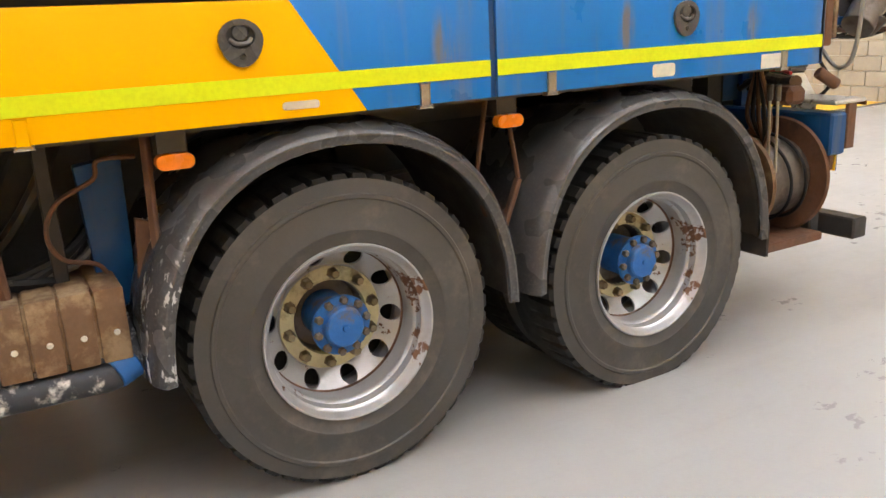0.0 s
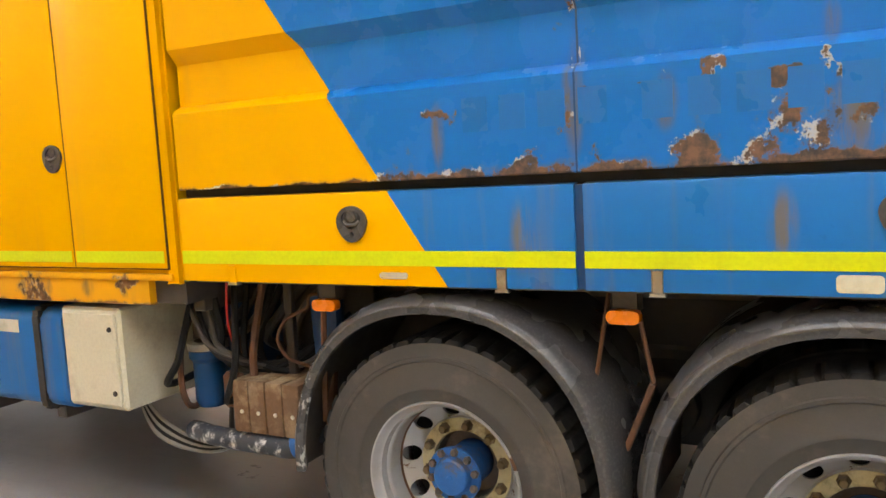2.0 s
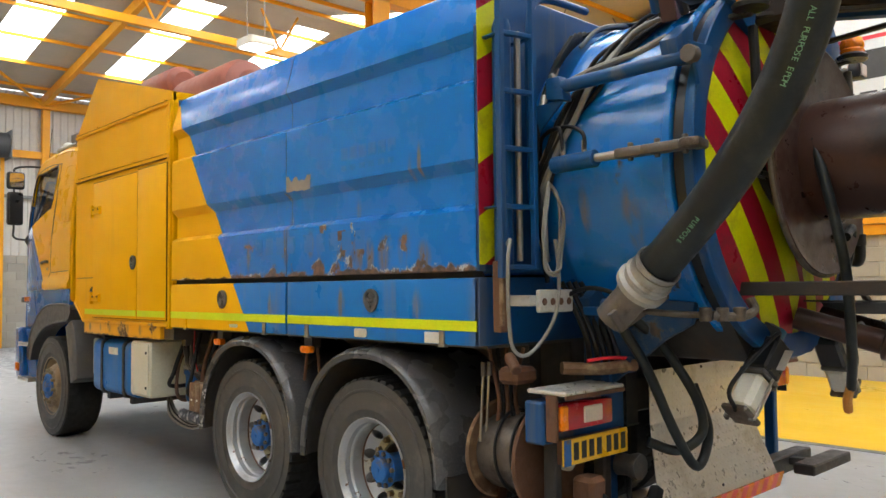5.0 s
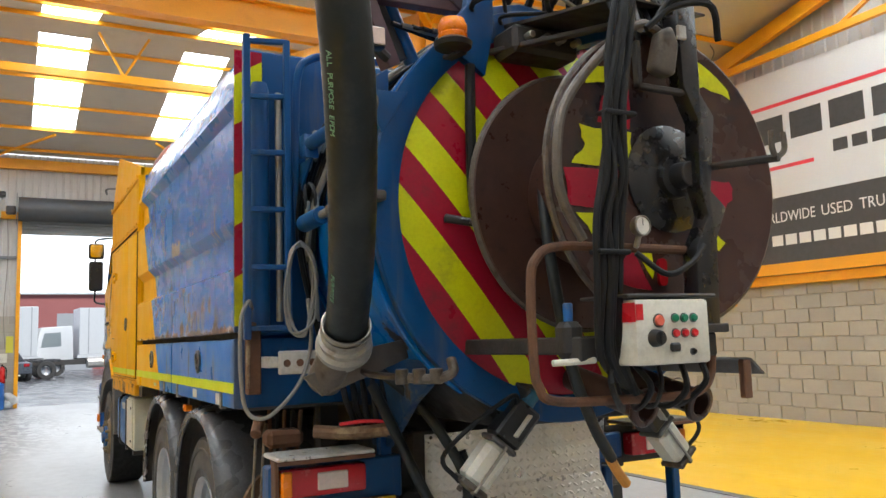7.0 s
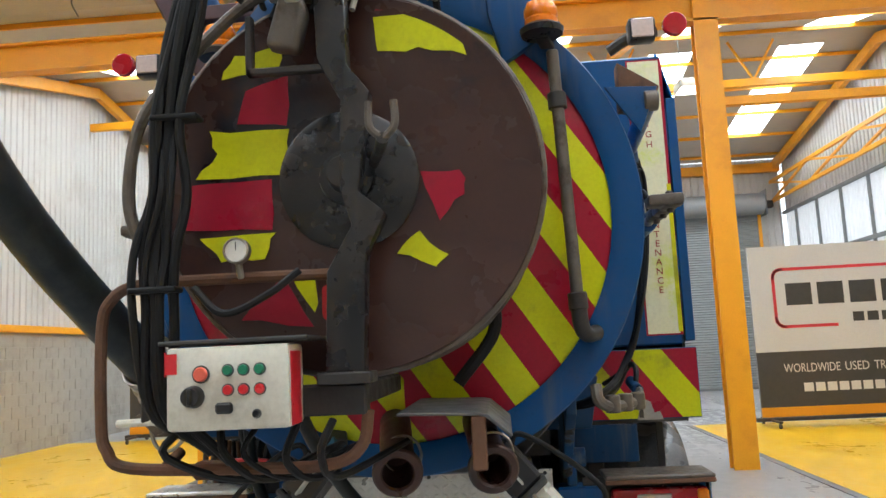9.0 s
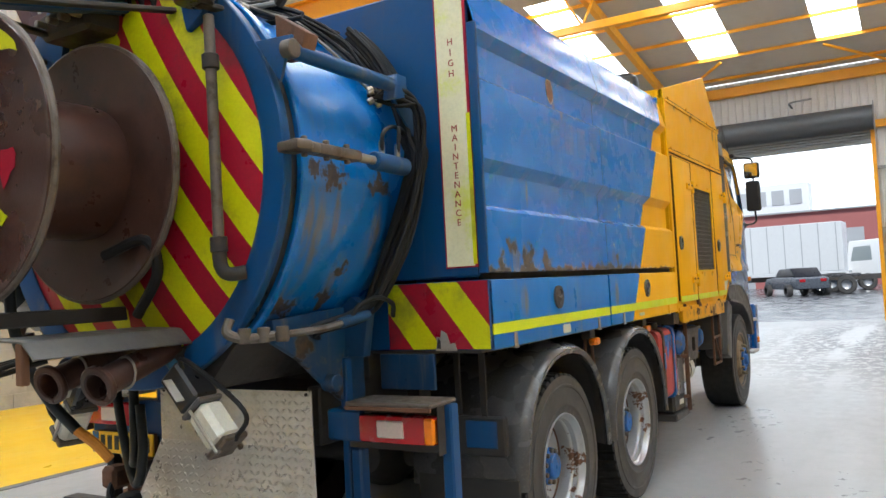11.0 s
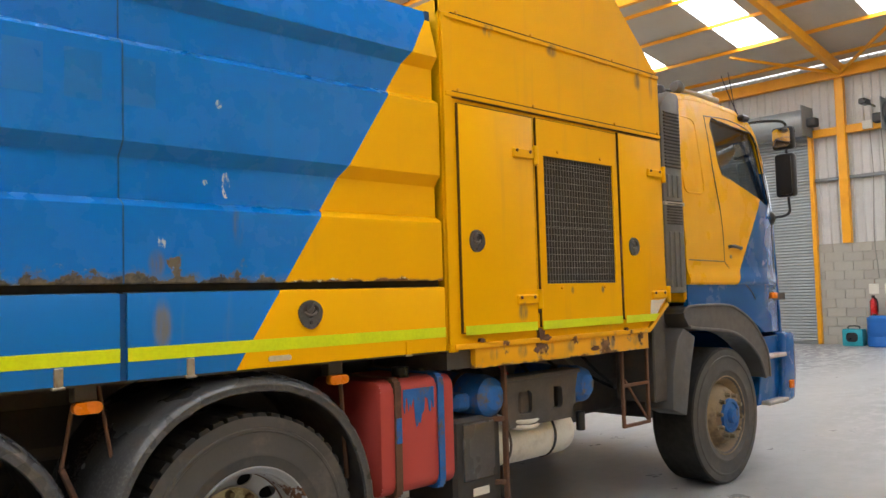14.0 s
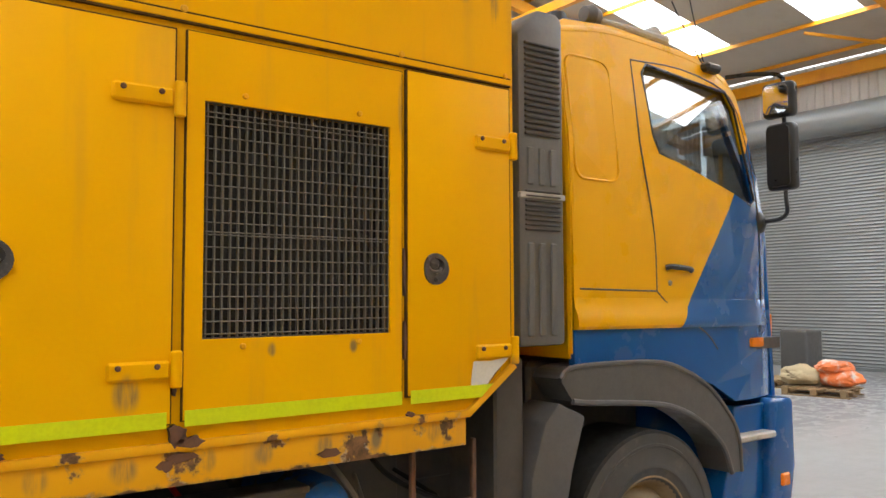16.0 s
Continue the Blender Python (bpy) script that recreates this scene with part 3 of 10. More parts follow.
def prism(poly, axis, a, b_, bevel=0.0, bm=None, seg=2):
    """Extrudes a polygon of two coordinates along the axis 'x', 'y' or 'z' from a to b_."""
    out = bm or bmesh.new()
    b = bmesh.new()

    def at(u, v, s):
        return {"x": (s, u, v), "y": (u, s, v), "z": (u, v, s)}[axis]

    lo = [b.verts.new(at(u, v, a)) for u, v in poly]
    hi = [b.verts.new(at(u, v, b_)) for u, v in poly]
    b.faces.new(lo)
    b.faces.new(hi[::-1])
    for i in range(len(poly)):
        j = (i + 1) % len(poly)
        b.faces.new((lo[i], hi[i], hi[j], lo[j]))
    bmesh.ops.recalc_face_normals(b, faces=b.faces)
    if bevel:
        bmesh.ops.bevel(b, geom=b.edges[:], offset=bevel, segments=seg, affect="EDGES", profile=0.5)
    return add(out, b)


def holed(outer, holes, axis, a, b_):
    """A plate of polygon outline with polygon holes, from a to b_ along the axis."""
    b = bmesh.new()

    def at(u, v, s):
        return {"x": (s, u, v), "y": (u, s, v), "z": (u, v, s)}[axis]

    edges = []
    for loop in (outer, *holes):
        vs = [b.verts.new(at(u, v, a)) for u, v in loop]
        edges += [b.edges.new((vs[i], vs[(i + 1) % len(vs)])) for i in range(len(vs))]
    bmesh.ops.triangle_fill(b, use_beauty=True, use_dissolve=False, edges=edges)
    got = bmesh.ops.extrude_face_region(b, geom=b.faces[:])
    shift = Vector(at(0, 0, b_)) - Vector(at(0, 0, a))
    bmesh.ops.translate(b, vec=shift, verts=[g for g in got["geom"] if isinstance(g, bmesh.types.BMVert)])
    bmesh.ops.recalc_face_normals(b, faces=b.faces)
    return b


def cut(bm, point, normal):
    """Keeps of bm what lies on the side of the plane to which the normal points, and closes it."""
    got = bmesh.ops.bisect_plane(bm, geom=bm.verts[:] + bm.edges[:] + bm.faces[:], dist=1e-5, plane_co=point, plane_no=normal, clear_inner=True)
    rim = [e for e in got["geom_cut"] if isinstance(e, bmesh.types.BMEdge)]
    if rim:
        bmesh.ops.contextual_create(bm, geom=rim) if len(rim) < 3 else bmesh.ops.edgenet_fill(bm, edges=rim)
    return bm


def round_rect(u0, v0, u1, v1, r, n=4):
    out = []
    for cu, cv, a in ((u1 - r, v1 - r, 0), (u0 + r, v1 - r, 90), (u0 + r, v0 + r, 180), (u1 - r, v0 + r, 270)):
        for k in range(n + 1):
            t = radians(a + 90 * k / n)
            out.append((cu + r * math.cos(t), cv + r * math.sin(t)))
    return out


def text_mesh(text, size, m, depth=0.0015):
    """Letters as a bmesh; the text runs along the matrix's x, and its up is y."""
    cu = bpy.data.curves.new("text", "FONT")
    cu.body, cu.size, cu.extrude, cu.align_x, cu.align_y = text, size, depth, "CENTER", "CENTER"
    cu.resolution_u = 3
    ob = bpy.data.objects.new("text", cu)
    me = bpy.data.meshes.new_from_object(ob)
    b = bmesh.new()
    b.from_mesh(me)
    bpy.data.objects.remove(ob)
    bpy.data.curves.remove(cu)
    bpy.data.meshes.remove(me)
    bmesh.ops.transform(b, matrix=m, verts=b.verts)
    return b


def facing(at, direction, turn=0.0):
    """The pose of a flat thing whose front looks along the direction, upright; turn in degrees within its plane."""
    d = Vector(direction).normalized()
    up = Vector((0, 0, 1))
    right = up.cross(d).normalized()
    up = d.cross(right)
    r = Matrix((right, up, d)).transposed().to_4x4()
    return Matrix.Translation(at) @ r @ Matrix.Rotation(radians(turn), 4, "Z")


# ---- the hall ----
XL, XR, YF, YB = -8.9, 9.1, 20.0, -9.5
VALLEY, RIDGE_F, RIDGE_B = 5.3, 12.75, -2.0
DOORS = ((-8.3, -4.0), (-1.95, 2.08), (4.05, 8.3))


def roof_z(y):
    pts = ((YB, 6.95), (RIDGE_B, 8.1), (VALLEY, 6.4), (RIDGE_F, 8.15), (YF, 6.95))
    for (a, za), (b, zb) in zip(pts, pts[1:]):
        if a <= y <= b:
            return za + (zb - za) * (y - a) / (b - a)
    return 6.9


def ribbed(u0, u1, z0, z1, place, pitch=0.2, depth=0.028, top=None):
    """Trapezoid-ribbed sheet along u; place(u, d, z) gives the point, d being the height of the rib."""
    b = bmesh.new()
    us = []
    u = u0
    while u < u1 - 1e-6:
        for f, d in ((0.0, 0), (0.62, 0), (0.72, 1), (0.9, 1)):
            if u + f * pitch < u1:
                us.append((u + f * pitch, d * depth))
        u += pitch
    us.append((u1, 0))
    lo = [b.verts.new(place(a, d, z0)) for a, d in us]
    hi = [b.verts.new(place(a, d, top(a) if top else z1)) for a, d in us]
    for i in range(len(us) - 1):
        b.faces.new((lo[i], lo[i + 1], hi[i + 1], hi[i]))
    return b


ground = solid("ground", box(-260, -200, -0.30, 260, 320, -0.03), surface("wet_asphalt", (0.15, 0.15, 0.155), 0.25, var=0.25, scale=0.6, grain=40.0, stain=(0.3, 0.3, 0.3), amount=0.6, stain_scale=0.35),
               "wet grey tarmac yard outside the open shutter", "ground", "structure", smooth=False)
floor = solid("floor", box(XL - 0.2, YB - 0.2, -0.25, XR + 0.2, YF + 0.25, 0.0), M_FLOOR, "pale grey painted concrete workshop floor, scuffed and partly wet", "floor", "structure", smooth=False)
for k, (x0, x1, y1) in enumerate(((3.66, XR, 10.4), (XL, -3.78, 11.9))):
    solid("floor_zone_%d" % (k + 1), box(x0, YB, 0.0, x1, y1, 0.004), M_FLOOR_Y, "glossy yellow painted floor bay", "floor", "structure", smooth=False)
    e = x0 if k == 0 else x1
    solid("trim_%d" % (k + 1), box(e - 0.05, YB, 0.0, e + 0.05, y1, 0.007), M_FLOOR_EDGE, "dark grey border line of the yellow floor", "floor line", "structure", smooth=False)

# front wall: piers of blockwork below, ribbed sheet above
SEG = ((XL, DOORS[0][0]), (DOORS[0][1], DOORS[1][0]), (DOORS[1][1], DOORS[2][0]), (DOORS[2][1], XR))
bm = bmesh.new()
for a, c in SEG:
    box(a, YF + 0.02, 0, c, YF + 0.22, 2.46, 0, bm)
    box(a, YF + 0.12, 2.46, c, YF + 0.2, 5.15, 0, bm)
box(XL, YF + 0.12, 5.15, XR, YF + 0.2, 6.95, 0, bm)
wall_front = solid("wall_front", bm, M_MORTAR, "front wall of grey blockwork with ribbed sheet above", "wall", "structure", smooth=False)
for a, c in SEG:
    part("cladding", ribbed(a, c, 2.46, 5.15, lambda u, d, z: (u, YF + 0.11 - d, z)), M_CLAD, wall_front, "pale ribbed steel sheet")
part("cladding", ribbed(XL, XR, 5.15, 6.95, lambda u, d, z: (u, YF + 0.11 - d, z)), M_CLAD, wall_front, "pale ribbed steel sheet")

# gable walls
bm = bmesh.new()
box(XR + 0.02, YB, 0, XR + 0.22, YF, 2.2, 0, bm)
b = prism([(YB, 2.2), (YF, 2.2), (YF, 6.9), (RIDGE_F, 8.1), (VALLEY, 6.4), (RIDGE_B, 8.05), (YB, 6.9)], "x", XR + 0.1, XR + 0.2)
wall_right = solid("wall_right", add(bm, b), M_MORTAR, "gable wall with grey blockwork below and pale sheeting above", "wall", "structure", smooth=False)
part("cladding", ribbed(YB, VALLEY, 2.2, 0, lambda u, d, z: (XR + 0.09 - d, u, z), top=lambda u: roof_z(u)), M_CLAD, wall_right, "pale ribbed steel sheet")
part("cladding", ribbed(VALLEY, YF, 5.25, 0, lambda u, d, z: (XR + 0.09 - d, u, z), top=lambda u: roof_z(u)), M_CLAD, wall_right, "pale ribbed steel sheet")
part("translucent_sheet", ribbed(VALLEY, YF, 2.03, 5.25, lambda u, d, z: (XR + 0.09 - d, u, z)), M_SHEET, wall_right, "daylit translucent ribbed sheet")
for z in (3.72, 5.23):
    part("sheeting_rail", box(XR - 0.03, VALLEY, z - 0.05, XR + 0.04, YF, z + 0.05, 0.01), M_GREYRAIL, wall_right, "grey steel rail")
for k in range(9):
    y = 6.6 + k * 1.55
    part("mullion", box(XR - 0.02, y - 0.03, 2.03, XR + 0.05, y + 0.03, 5.2, 0.006), M_GREYRAIL, wall_right, "grey steel upright")
part("sill_rail", box(XR - 0.09, VALLEY, 1.9, XR + 0.06, YF, 2.03, 0.01), M_ORANGE, wall_right, "orange steel sill rail")
part("sill_rail", box(XR - 0.09, YB, 2.2, XR + 0.06, VALLEY, 2.36, 0.01), M_ORANGE, wall_right, "orange steel sill rail")

bm = bmesh.new()
box(XL - 0.22, YB, 0, XL - 0.02, YF, 2.3, 0, bm)
b = prism([(YB, 2.3), (YF, 2.3), (YF, 6.9), (RIDGE_F, 8.1), (VALLEY, 6.4), (RIDGE_B, 8.05), (YB, 6.9)], "x", XL - 0.2, XL - 0.1)
wall_left = solid("wall_left", add(bm, b), M_MORTAR, "gable wall with grey blockwork below and pale sheeting above", "wall", "structure", smooth=False)
part("cladding", ribbed(YB, YF, 2.3, 0, lambda u, d, z: (XL - 0.09 + d, u, z), top=lambda u: roof_z(u)), M_CLAD, wall_left, "pale ribbed steel sheet")
part("sill_rail", box(XL - 0.06, YB, 2.3, XL + 0.09, YF, 2.44, 0.01), M_ORANGE, wall_left, "orange steel sill rail")
solid("wall_rear", box(XL - 0.2, YB - 0.2, 0, XR + 0.2, YB, 6.95), M_CLAD, "plain pale rear wall", "wall", "structure", smooth=False)

# roof: four slopes with rooflight strips
STRIPS = (-7.75, -4.78, -1.8, 1.12, 4.08, 7.0)
SLOPES = ((YF, RIDGE_F), (VALLEY, RIDGE_F), (VALLEY, RIDGE_B), (YB, RIDGE_B))
bm = bmesh.new()


def roof_piece(x0, x1, ya, yb, lift=0.0, thick=0.08, out=None):
    za, zb = roof_z(ya) + lift, roof_z(yb) + lift
    return prism([(ya, za), (yb, zb), (yb, zb + thick), (ya, za + thick)], "x", x0, x1, 0, out)


LIGHTS = []
for ya, yb in SLOPES:
    n0, n1 = ya + (yb - ya) * 0.27, ya + (yb - ya) * 0.93
    edges = [XL - 0.2]
    for s in STRIPS:
        edges += [s, s + 1.0]
    edges.append(XR + 0.2)
    for i in range(0, len(edges) - 1):
        if i % 2 == 0:
            roof_piece(edges[i], edges[i + 1], ya, yb, 0, 0.08, bm)
        else:
            roof_piece(edges[i], edges[i + 1], ya, n0, 0, 0.08, bm)
            roof_piece(edges[i], edges[i + 1], n1, yb, 0, 0.08, bm)
            LIGHTS.append((edges[i], edges[i + 1], n0, n1))
solid("ceiling", bm, M_CEIL, "pitched roof lined with pale panels", "roof", "structure", smooth=False)
for k, (x0, x1, n0, n1) in enumerate(LIGHTS):
    solid("window_%d" % (k + 1), roof_piece(x0, x1, n0, n1, 0.02, 0.02), M_SKYLIGHT, "translucent white rooflight strip between purlins", "rooflight", "structure", "rooflights", smooth=False)

steel = thing("steel_frame", "orange-painted steel portal frame with rafters, purlins and columns", "steel frame", kind="structure")
for ya, yb in SLOPES:
    for x in (XL + 0.15, -3.15, 3.15, XR - 0.15):
        part("rafter", bar((x, ya, roof_z(ya) - 0.24), (x, yb, roof_z(yb) - 0.24), 0.14, 0.24), M_ORANGE, steel)
    for k in range(5):
        y = ya + (yb - ya) * (k + 0.35) / 5
        part("purlin", box(XL, y - 0.02, roof_z(y) - 0.09, XR, y + 0.02, roof_z(y) - 0.01), M_ORANGE, steel)
for x, w in ((XL + 0.15, 0.28), (-3.24, 0.5), (3.15, 0.3), (8.6, 0.32)):
    foot = 2.2 if x > 8 else 0.0
    b = box(x - w / 2, VALLEY - 0.1, foot, x + w / 2, VALLEY - 0.08, 6.2)
    box(x - w / 2, VALLEY + 0.08, foot, x + w / 2, VALLEY + 0.1, 6.2, 0, b)
    box(x - 0.012, VALLEY - 0.08, foot, x + 0.012, VALLEY + 0.08, 6.2, 0, b)
    part("column", b, M_ORANGE, steel, smooth=False)
part("post", box(-3.0, 7.1, 0, -2.82, 7.26, 6.4, 0.01), M_ORANGE, steel)
part("column", box(XR - 0.24, 11.0, 2.03, XR + 0.02, 11.2, 7.4, 0.01), M_ORANGE, steel)
b = box(XL, VALLEY - 0.1, 5.93, XR, VALLEY + 0.1, 5.96)
box(XL, VALLEY - 0.1, 5.56, XR, VALLEY + 0.1, 5.59, 0, b)
box(XL, VALLEY - 0.012, 5.59, XR, VALLEY + 0.012, 5.93, 0, b)
part("valley_beam", b, M_ORANGE, steel, smooth=False)
part("tie_beam", box(3.15, VALLEY - 0.05, 4.44, XR - 0.4, VALLEY + 0.05, 4.56, 0.01), M_ORANGE, steel)
part("eaves_beam", box(XL, YF - 0.12, 6.52, XR, YF + 0.06, 6.8, 0.01), M_ORANGE, steel)
part("ridge_tie", box(XL, RIDGE_F - 0.06, 7.0, XR, RIDGE_F + 0.06, 7.18, 0.01), M_ORANGE, steel)
for x in (-6.1, -3.15, -0.2, 3.15, 6.2):
    part("hanger", bar((x, RIDGE_F, 7.15), (x - 0.5, RIDGE_F, 8.05), 0.05, 0.05), M_ORANGE, steel)
    part("hanger", bar((x, RIDGE_F, 7.15), (x + 0.5, RIDGE_F, 8.05), 0.05, 0.05), M_ORANGE, steel)
for x in (-3.15, 3.15):
    for s in (-1, 1):
        part("brace", bar((x, YF - 0.1, 6.6), (x + s * 1.9, YF - 1.9, roof_z(YF - 1.9) - 0.15), 0.06, 0.06), M_ORANGE, steel)
        part("brace", bar((x, VALLEY, 6.0), (x + s * 2.0, VALLEY - 1.9, roof_z(VALLEY - 1.9) - 0.15), 0.09, 0.09), M_ORANGE, steel)
        part("brace", bar((x, VALLEY, 6.0), (x + s * 1.6, VALLEY + 2.4, roof_z(VALLEY + 2.4) - 0.15), 0.07, 0.07), M_ORANGE, steel)
for y0, y1 in ((VALLEY, 8.2), (8.2, 11.1), (11.1, 14.0), (14.0, 17.0), (17.0, YF)):
    part("gable_lattice", bar((XR - 0.3, y0, 5.6), (XR - 0.3, y1, 6.2), 0.06, 0.06), M_ORANGE, steel)
    part("gable_lattice", bar((XR - 0.3, y0, 6.2), (XR - 0.3, y1, 5.6), 0.06, 0.06), M_ORANGE, steel)
part("gable_chord", bar((XR - 0.3, VALLEY, 5.6), (XR - 0.3, YF, 5.6), 0.08, 0.1), M_ORANGE, steel)
part("gable_chord", bar((XR - 0.3, VALLEY, 6.2), (XR - 0.3, YF, 6.2), 0.08, 0.1), M_ORANGE, steel)
for y0, y1 in ((VALLEY, 2.9), (2.9, 0.4), (0.4, -2.0)):
    part("gable_lattice", bar((XR - 0.3, y0, 5.95), (XR - 0.3, y1, roof_z(y1) - 0.4), 0.06, 0.06), M_ORANGE, steel)
part("gable_chord", bar((XR - 0.3, VALLEY, 5.95), (XR - 0.3, -4.0, 6.15), 0.09, 0.12), M_ORANGE, steel)
# gutter brackets over the valley beam
for k in range(12):
    x = XL + 0.9 + k * 1.5
    part("gutter_bracket", tube([(x, VALLEY - 0.35, 6.46), (x, VALLEY - 0.42, 6.3), (x + 0.03, VALLEY - 0.3, 6.16)], 0.012, 6), M_GREYRAIL, steel, "grey bent strap")

# door frames, shutters
for k, (a, c) in enumerate(DOORS):
    d = thing("door_%d" % (k + 1), "wide roller shutter door rolled up above the opening" if k == 1 else "closed galvanised roller shutter door", "roller shutter", "roller shutters", "structure")
    for x in (a - 0.05, c + 0.05):
        part("jamb", box(x - 0.05, YF - 0.1, 0, x + 0.05, YF + 0.05, 5.25, 0.008), M_ORANGE, d, "orange steel jamb")
    zt = 5.0 if k == 1 else 5.15
    # only the open door's roll has its shade put into the colour
    part("shutter_roll", cyl((a - 0.1, YF - 0.32, zt + 0.36), (c + 0.1, YF - 0.32, zt + 0.36), 0.33, 28), M_ROLL_SHADE if k == 1 else M_SHUTTER, d, "rolled-up curtain, coloured dark for its shade" if k == 1 else "")
    for x in (a - 0.14, c + 0.12):
        part("end_plate", box(x - 0.01, YF - 0.68, zt - 0.02, x + 0.01, YF, zt + 0.74, 0.004), M_GREYRAIL, d)
    part("motor", box(c + 0.15, YF - 0.5, zt + 0.2, c + 0.38, YF - 0.25, zt + 0.42, 0.04, seg=3) if k != 1 else box(a - 0.4, YF - 0.5, zt + 0.2, a - 0.16, YF - 0.25, zt + 0.42, 0.04, seg=3), M_BLACK, d)
    z0 = 4.72 if k == 1 else 0.0
    prof = []
    z = z0
    while z < zt + 0.2:
        prof += [(YF - 0.05, z), (YF - 0.075, z + 0.03), (YF - 0.05, z + 0.072)]
        z += 0.075
    prof2 = prof + [(YF - 0.035, z), (YF - 0.035, z0)]
    part("curtain", prism(prof2, "x", a, c), M_SHUTTER, d, "ribbed steel curtain")
    part("bottom_rail", box(a, YF - 0.1, z0 - 0.02, c, YF - 0.03, z0 + 0.08, 0.008), M_GREYRAIL, d)
for x0, x1, xc in ((DOORS[0][1] + 0.1, DOORS[1][0] - 0.1, -3.18), (DOORS[1][1] + 0.1, DOORS[2][0] - 0.1, 3.2)):
    part("door_rail", box(x0, YF - 0.08, 5.12, x1, YF + 0.04, 5.32, 0.01), M_ORANGE, steel)
    part("wall_column", box(xc - 0.1, YF - 0.14, 2.46, xc + 0.1, YF + 0.02, 6.5, 0.01), M_ORANGE, steel)
    part("sheeting_rail", box(x0, YF - 0.02, 4.02, x1, YF + 0.06, 4.1, 0.006), M_GREYRAIL, wall_front, "grey steel rail")
    part("switch_box", box(xc + 0.5, YF - 0.16, 5.14, xc + 0.72, YF - 0.08, 5.34, 0.01), M_WHITE, wall_front, "small pale switch box")
part("wall_lamp", tube([(0.2, YF - 0.02, 5.95), (0.2, YF - 0.3, 6.05), (0.75, YF - 0.45, 6.05)], 0.03, 6), M_GREYRAIL, wall_front)
# the roll of the open door is seen with a lit high-bay lamp further in
for x, y in ((-4.3, 10.6), (4.3, 10.6)):
    lamp = thing("high_bay_lamp", "white high-bay lamp hung on thin rods under the roof", "lamp", "high-bay lamps", at=(0, 0, 0))
    part("shade", prism(round_rect(x - 0.3, y - 0.3, x + 0.3, y + 0.3, 0.08), "z", 6.35, 6.5, 0.01), M_WHITE, lamp)
    part("diffuser", prism(round_rect(x - 0.26, y - 0.26, x + 0.26, y + 0.26, 0.07), "z", 6.335, 6.352), M_LAMP, lamp, "glowing diffuser")
    for s in (-0.2, 0.2):
        part("rod", cyl((x + s, y, 6.48), (x + s, y, roof_z(y) + 0.02), 0.008, 8), M_GREYRAIL, lamp)


# ---- banners ----
def banner(right, w, h, parent, at, normal, top=0.86):
    """Printing of one banner: right and up are its directions, at its lower left corner."""
    right, normal = Vector(right), Vector(normal)
    at = Vector(at)
    up = Vector((0, 0, 1))
    m = Matrix((right, up, normal)).transposed().to_4x4()
    m.translation = at

    def slab(u0, v0, u1, v1, d0, d1, mat_, name, label=""):
        part(name, box(u0 * w, v0 * h, d0, u1 * w, v1 * h, d1, 0, None, m), mat_, parent, label, False)

    slab(0, 0.055, 1, 0.375, 0.0, 0.02, M_BANNER_D, "dark_panel", "charcoal lower panel")
    slab(0, 0.375, 1, 1, 0.0, 0.02, M_BANNER, "silver_panel", "silver upper panel")
    slab(0, 0, 1, 0.055, 0.0, 0.025, M_BANNER_O, "orange_band", "orange bottom band")
    # red rounded outline, open in parts
    u0, u1, v0, v1 = 0.09 * w, 0.91 * w, 0.52 * h, top * h
    rad = 0.05 * h
    path = [(u0 + 0.28 * (u1 - u0), v0)]
    for cu, cv, a in ((u0 + rad, v0 + rad, 270), (u0 + rad, v1 - rad, 180), (u1 - rad, v1 - rad, 90)):
        for k in range(5):
            t = radians(a - 22.5 * k)
            path.append((cu + rad * math.cos(t), cv + rad * math.sin(t)))
    path.append((u1, v0 + 0.25 * (v1 - v0)))
    path.append((u1 - 0.03 * w, v0 + 0.1 * (v1 - v0)))
    b3 = bmesh.new()
    tk = 0.009 * h
    for p, q in zip(path, path[1:]):
        p, q = Vector(p), Vector(q)
        d = (q - p).normalized() * tk
        nrm = Vector((-d.y, d.x))
        vs = [b3.verts.new(m @ Vector((*(c), 0.024))) for c in (p - d - nrm, q + d - nrm, q + d + nrm, p - d + nrm)]
        b3.faces.new(vs)
    part("red_outline", b3, M_BANNER_RED, parent, "red rounded outline", False)
    for k in range(6):
        ua = 0.135 + k * 0.123
        slab(ua, 0.645, ua + 0.1, 0.775, 0.02, 0.024, M_BANNER_INK, "mark", "dark plain printed shape")
    for k in range(9):
        ua = 0.385 + k * 0.055
        slab(ua, 0.535, ua + 0.042, 0.59, 0.02, 0.024, M_BANNER_INK, "mark", "dark plain printed shape")
    for word, ua, ub in (("WORLDWIDE", 0.1, 0.315), ("USED", 0.335, 0.425), ("TRUCK", 0.445, 0.565), ("&", 0.58, 0.605), ("TRAILER", 0.625, 0.775), ("SALES", 0.795, 0.905)):
        b = text_mesh(word, 0.072 * h, Matrix())
        lo, hi = min(v.co.x for v in b.verts), max(v.co.x for v in b.verts)
        fit_ = Matrix.Translation(((ua + ub) / 2 * w, 0.275 * h, 0.022)) @ Matrix.Diagonal(((ub - ua) * w / (hi - lo), 1, 1, 1)) @ Matrix.Translation((-(lo + hi) / 2, 0, 0))
        bmesh.ops.transform(b, matrix=m @ fit_, verts=b.verts)
        part("word", b, M_BANNER_W, parent, "", False)
    for k in range(15):
        ua = 0.17 + k * 0.045
        slab(ua, 0.14, ua + 0.036, 0.19, 0.02, 0.024, M_BANNER_W, "print_bar", "white plain bar")


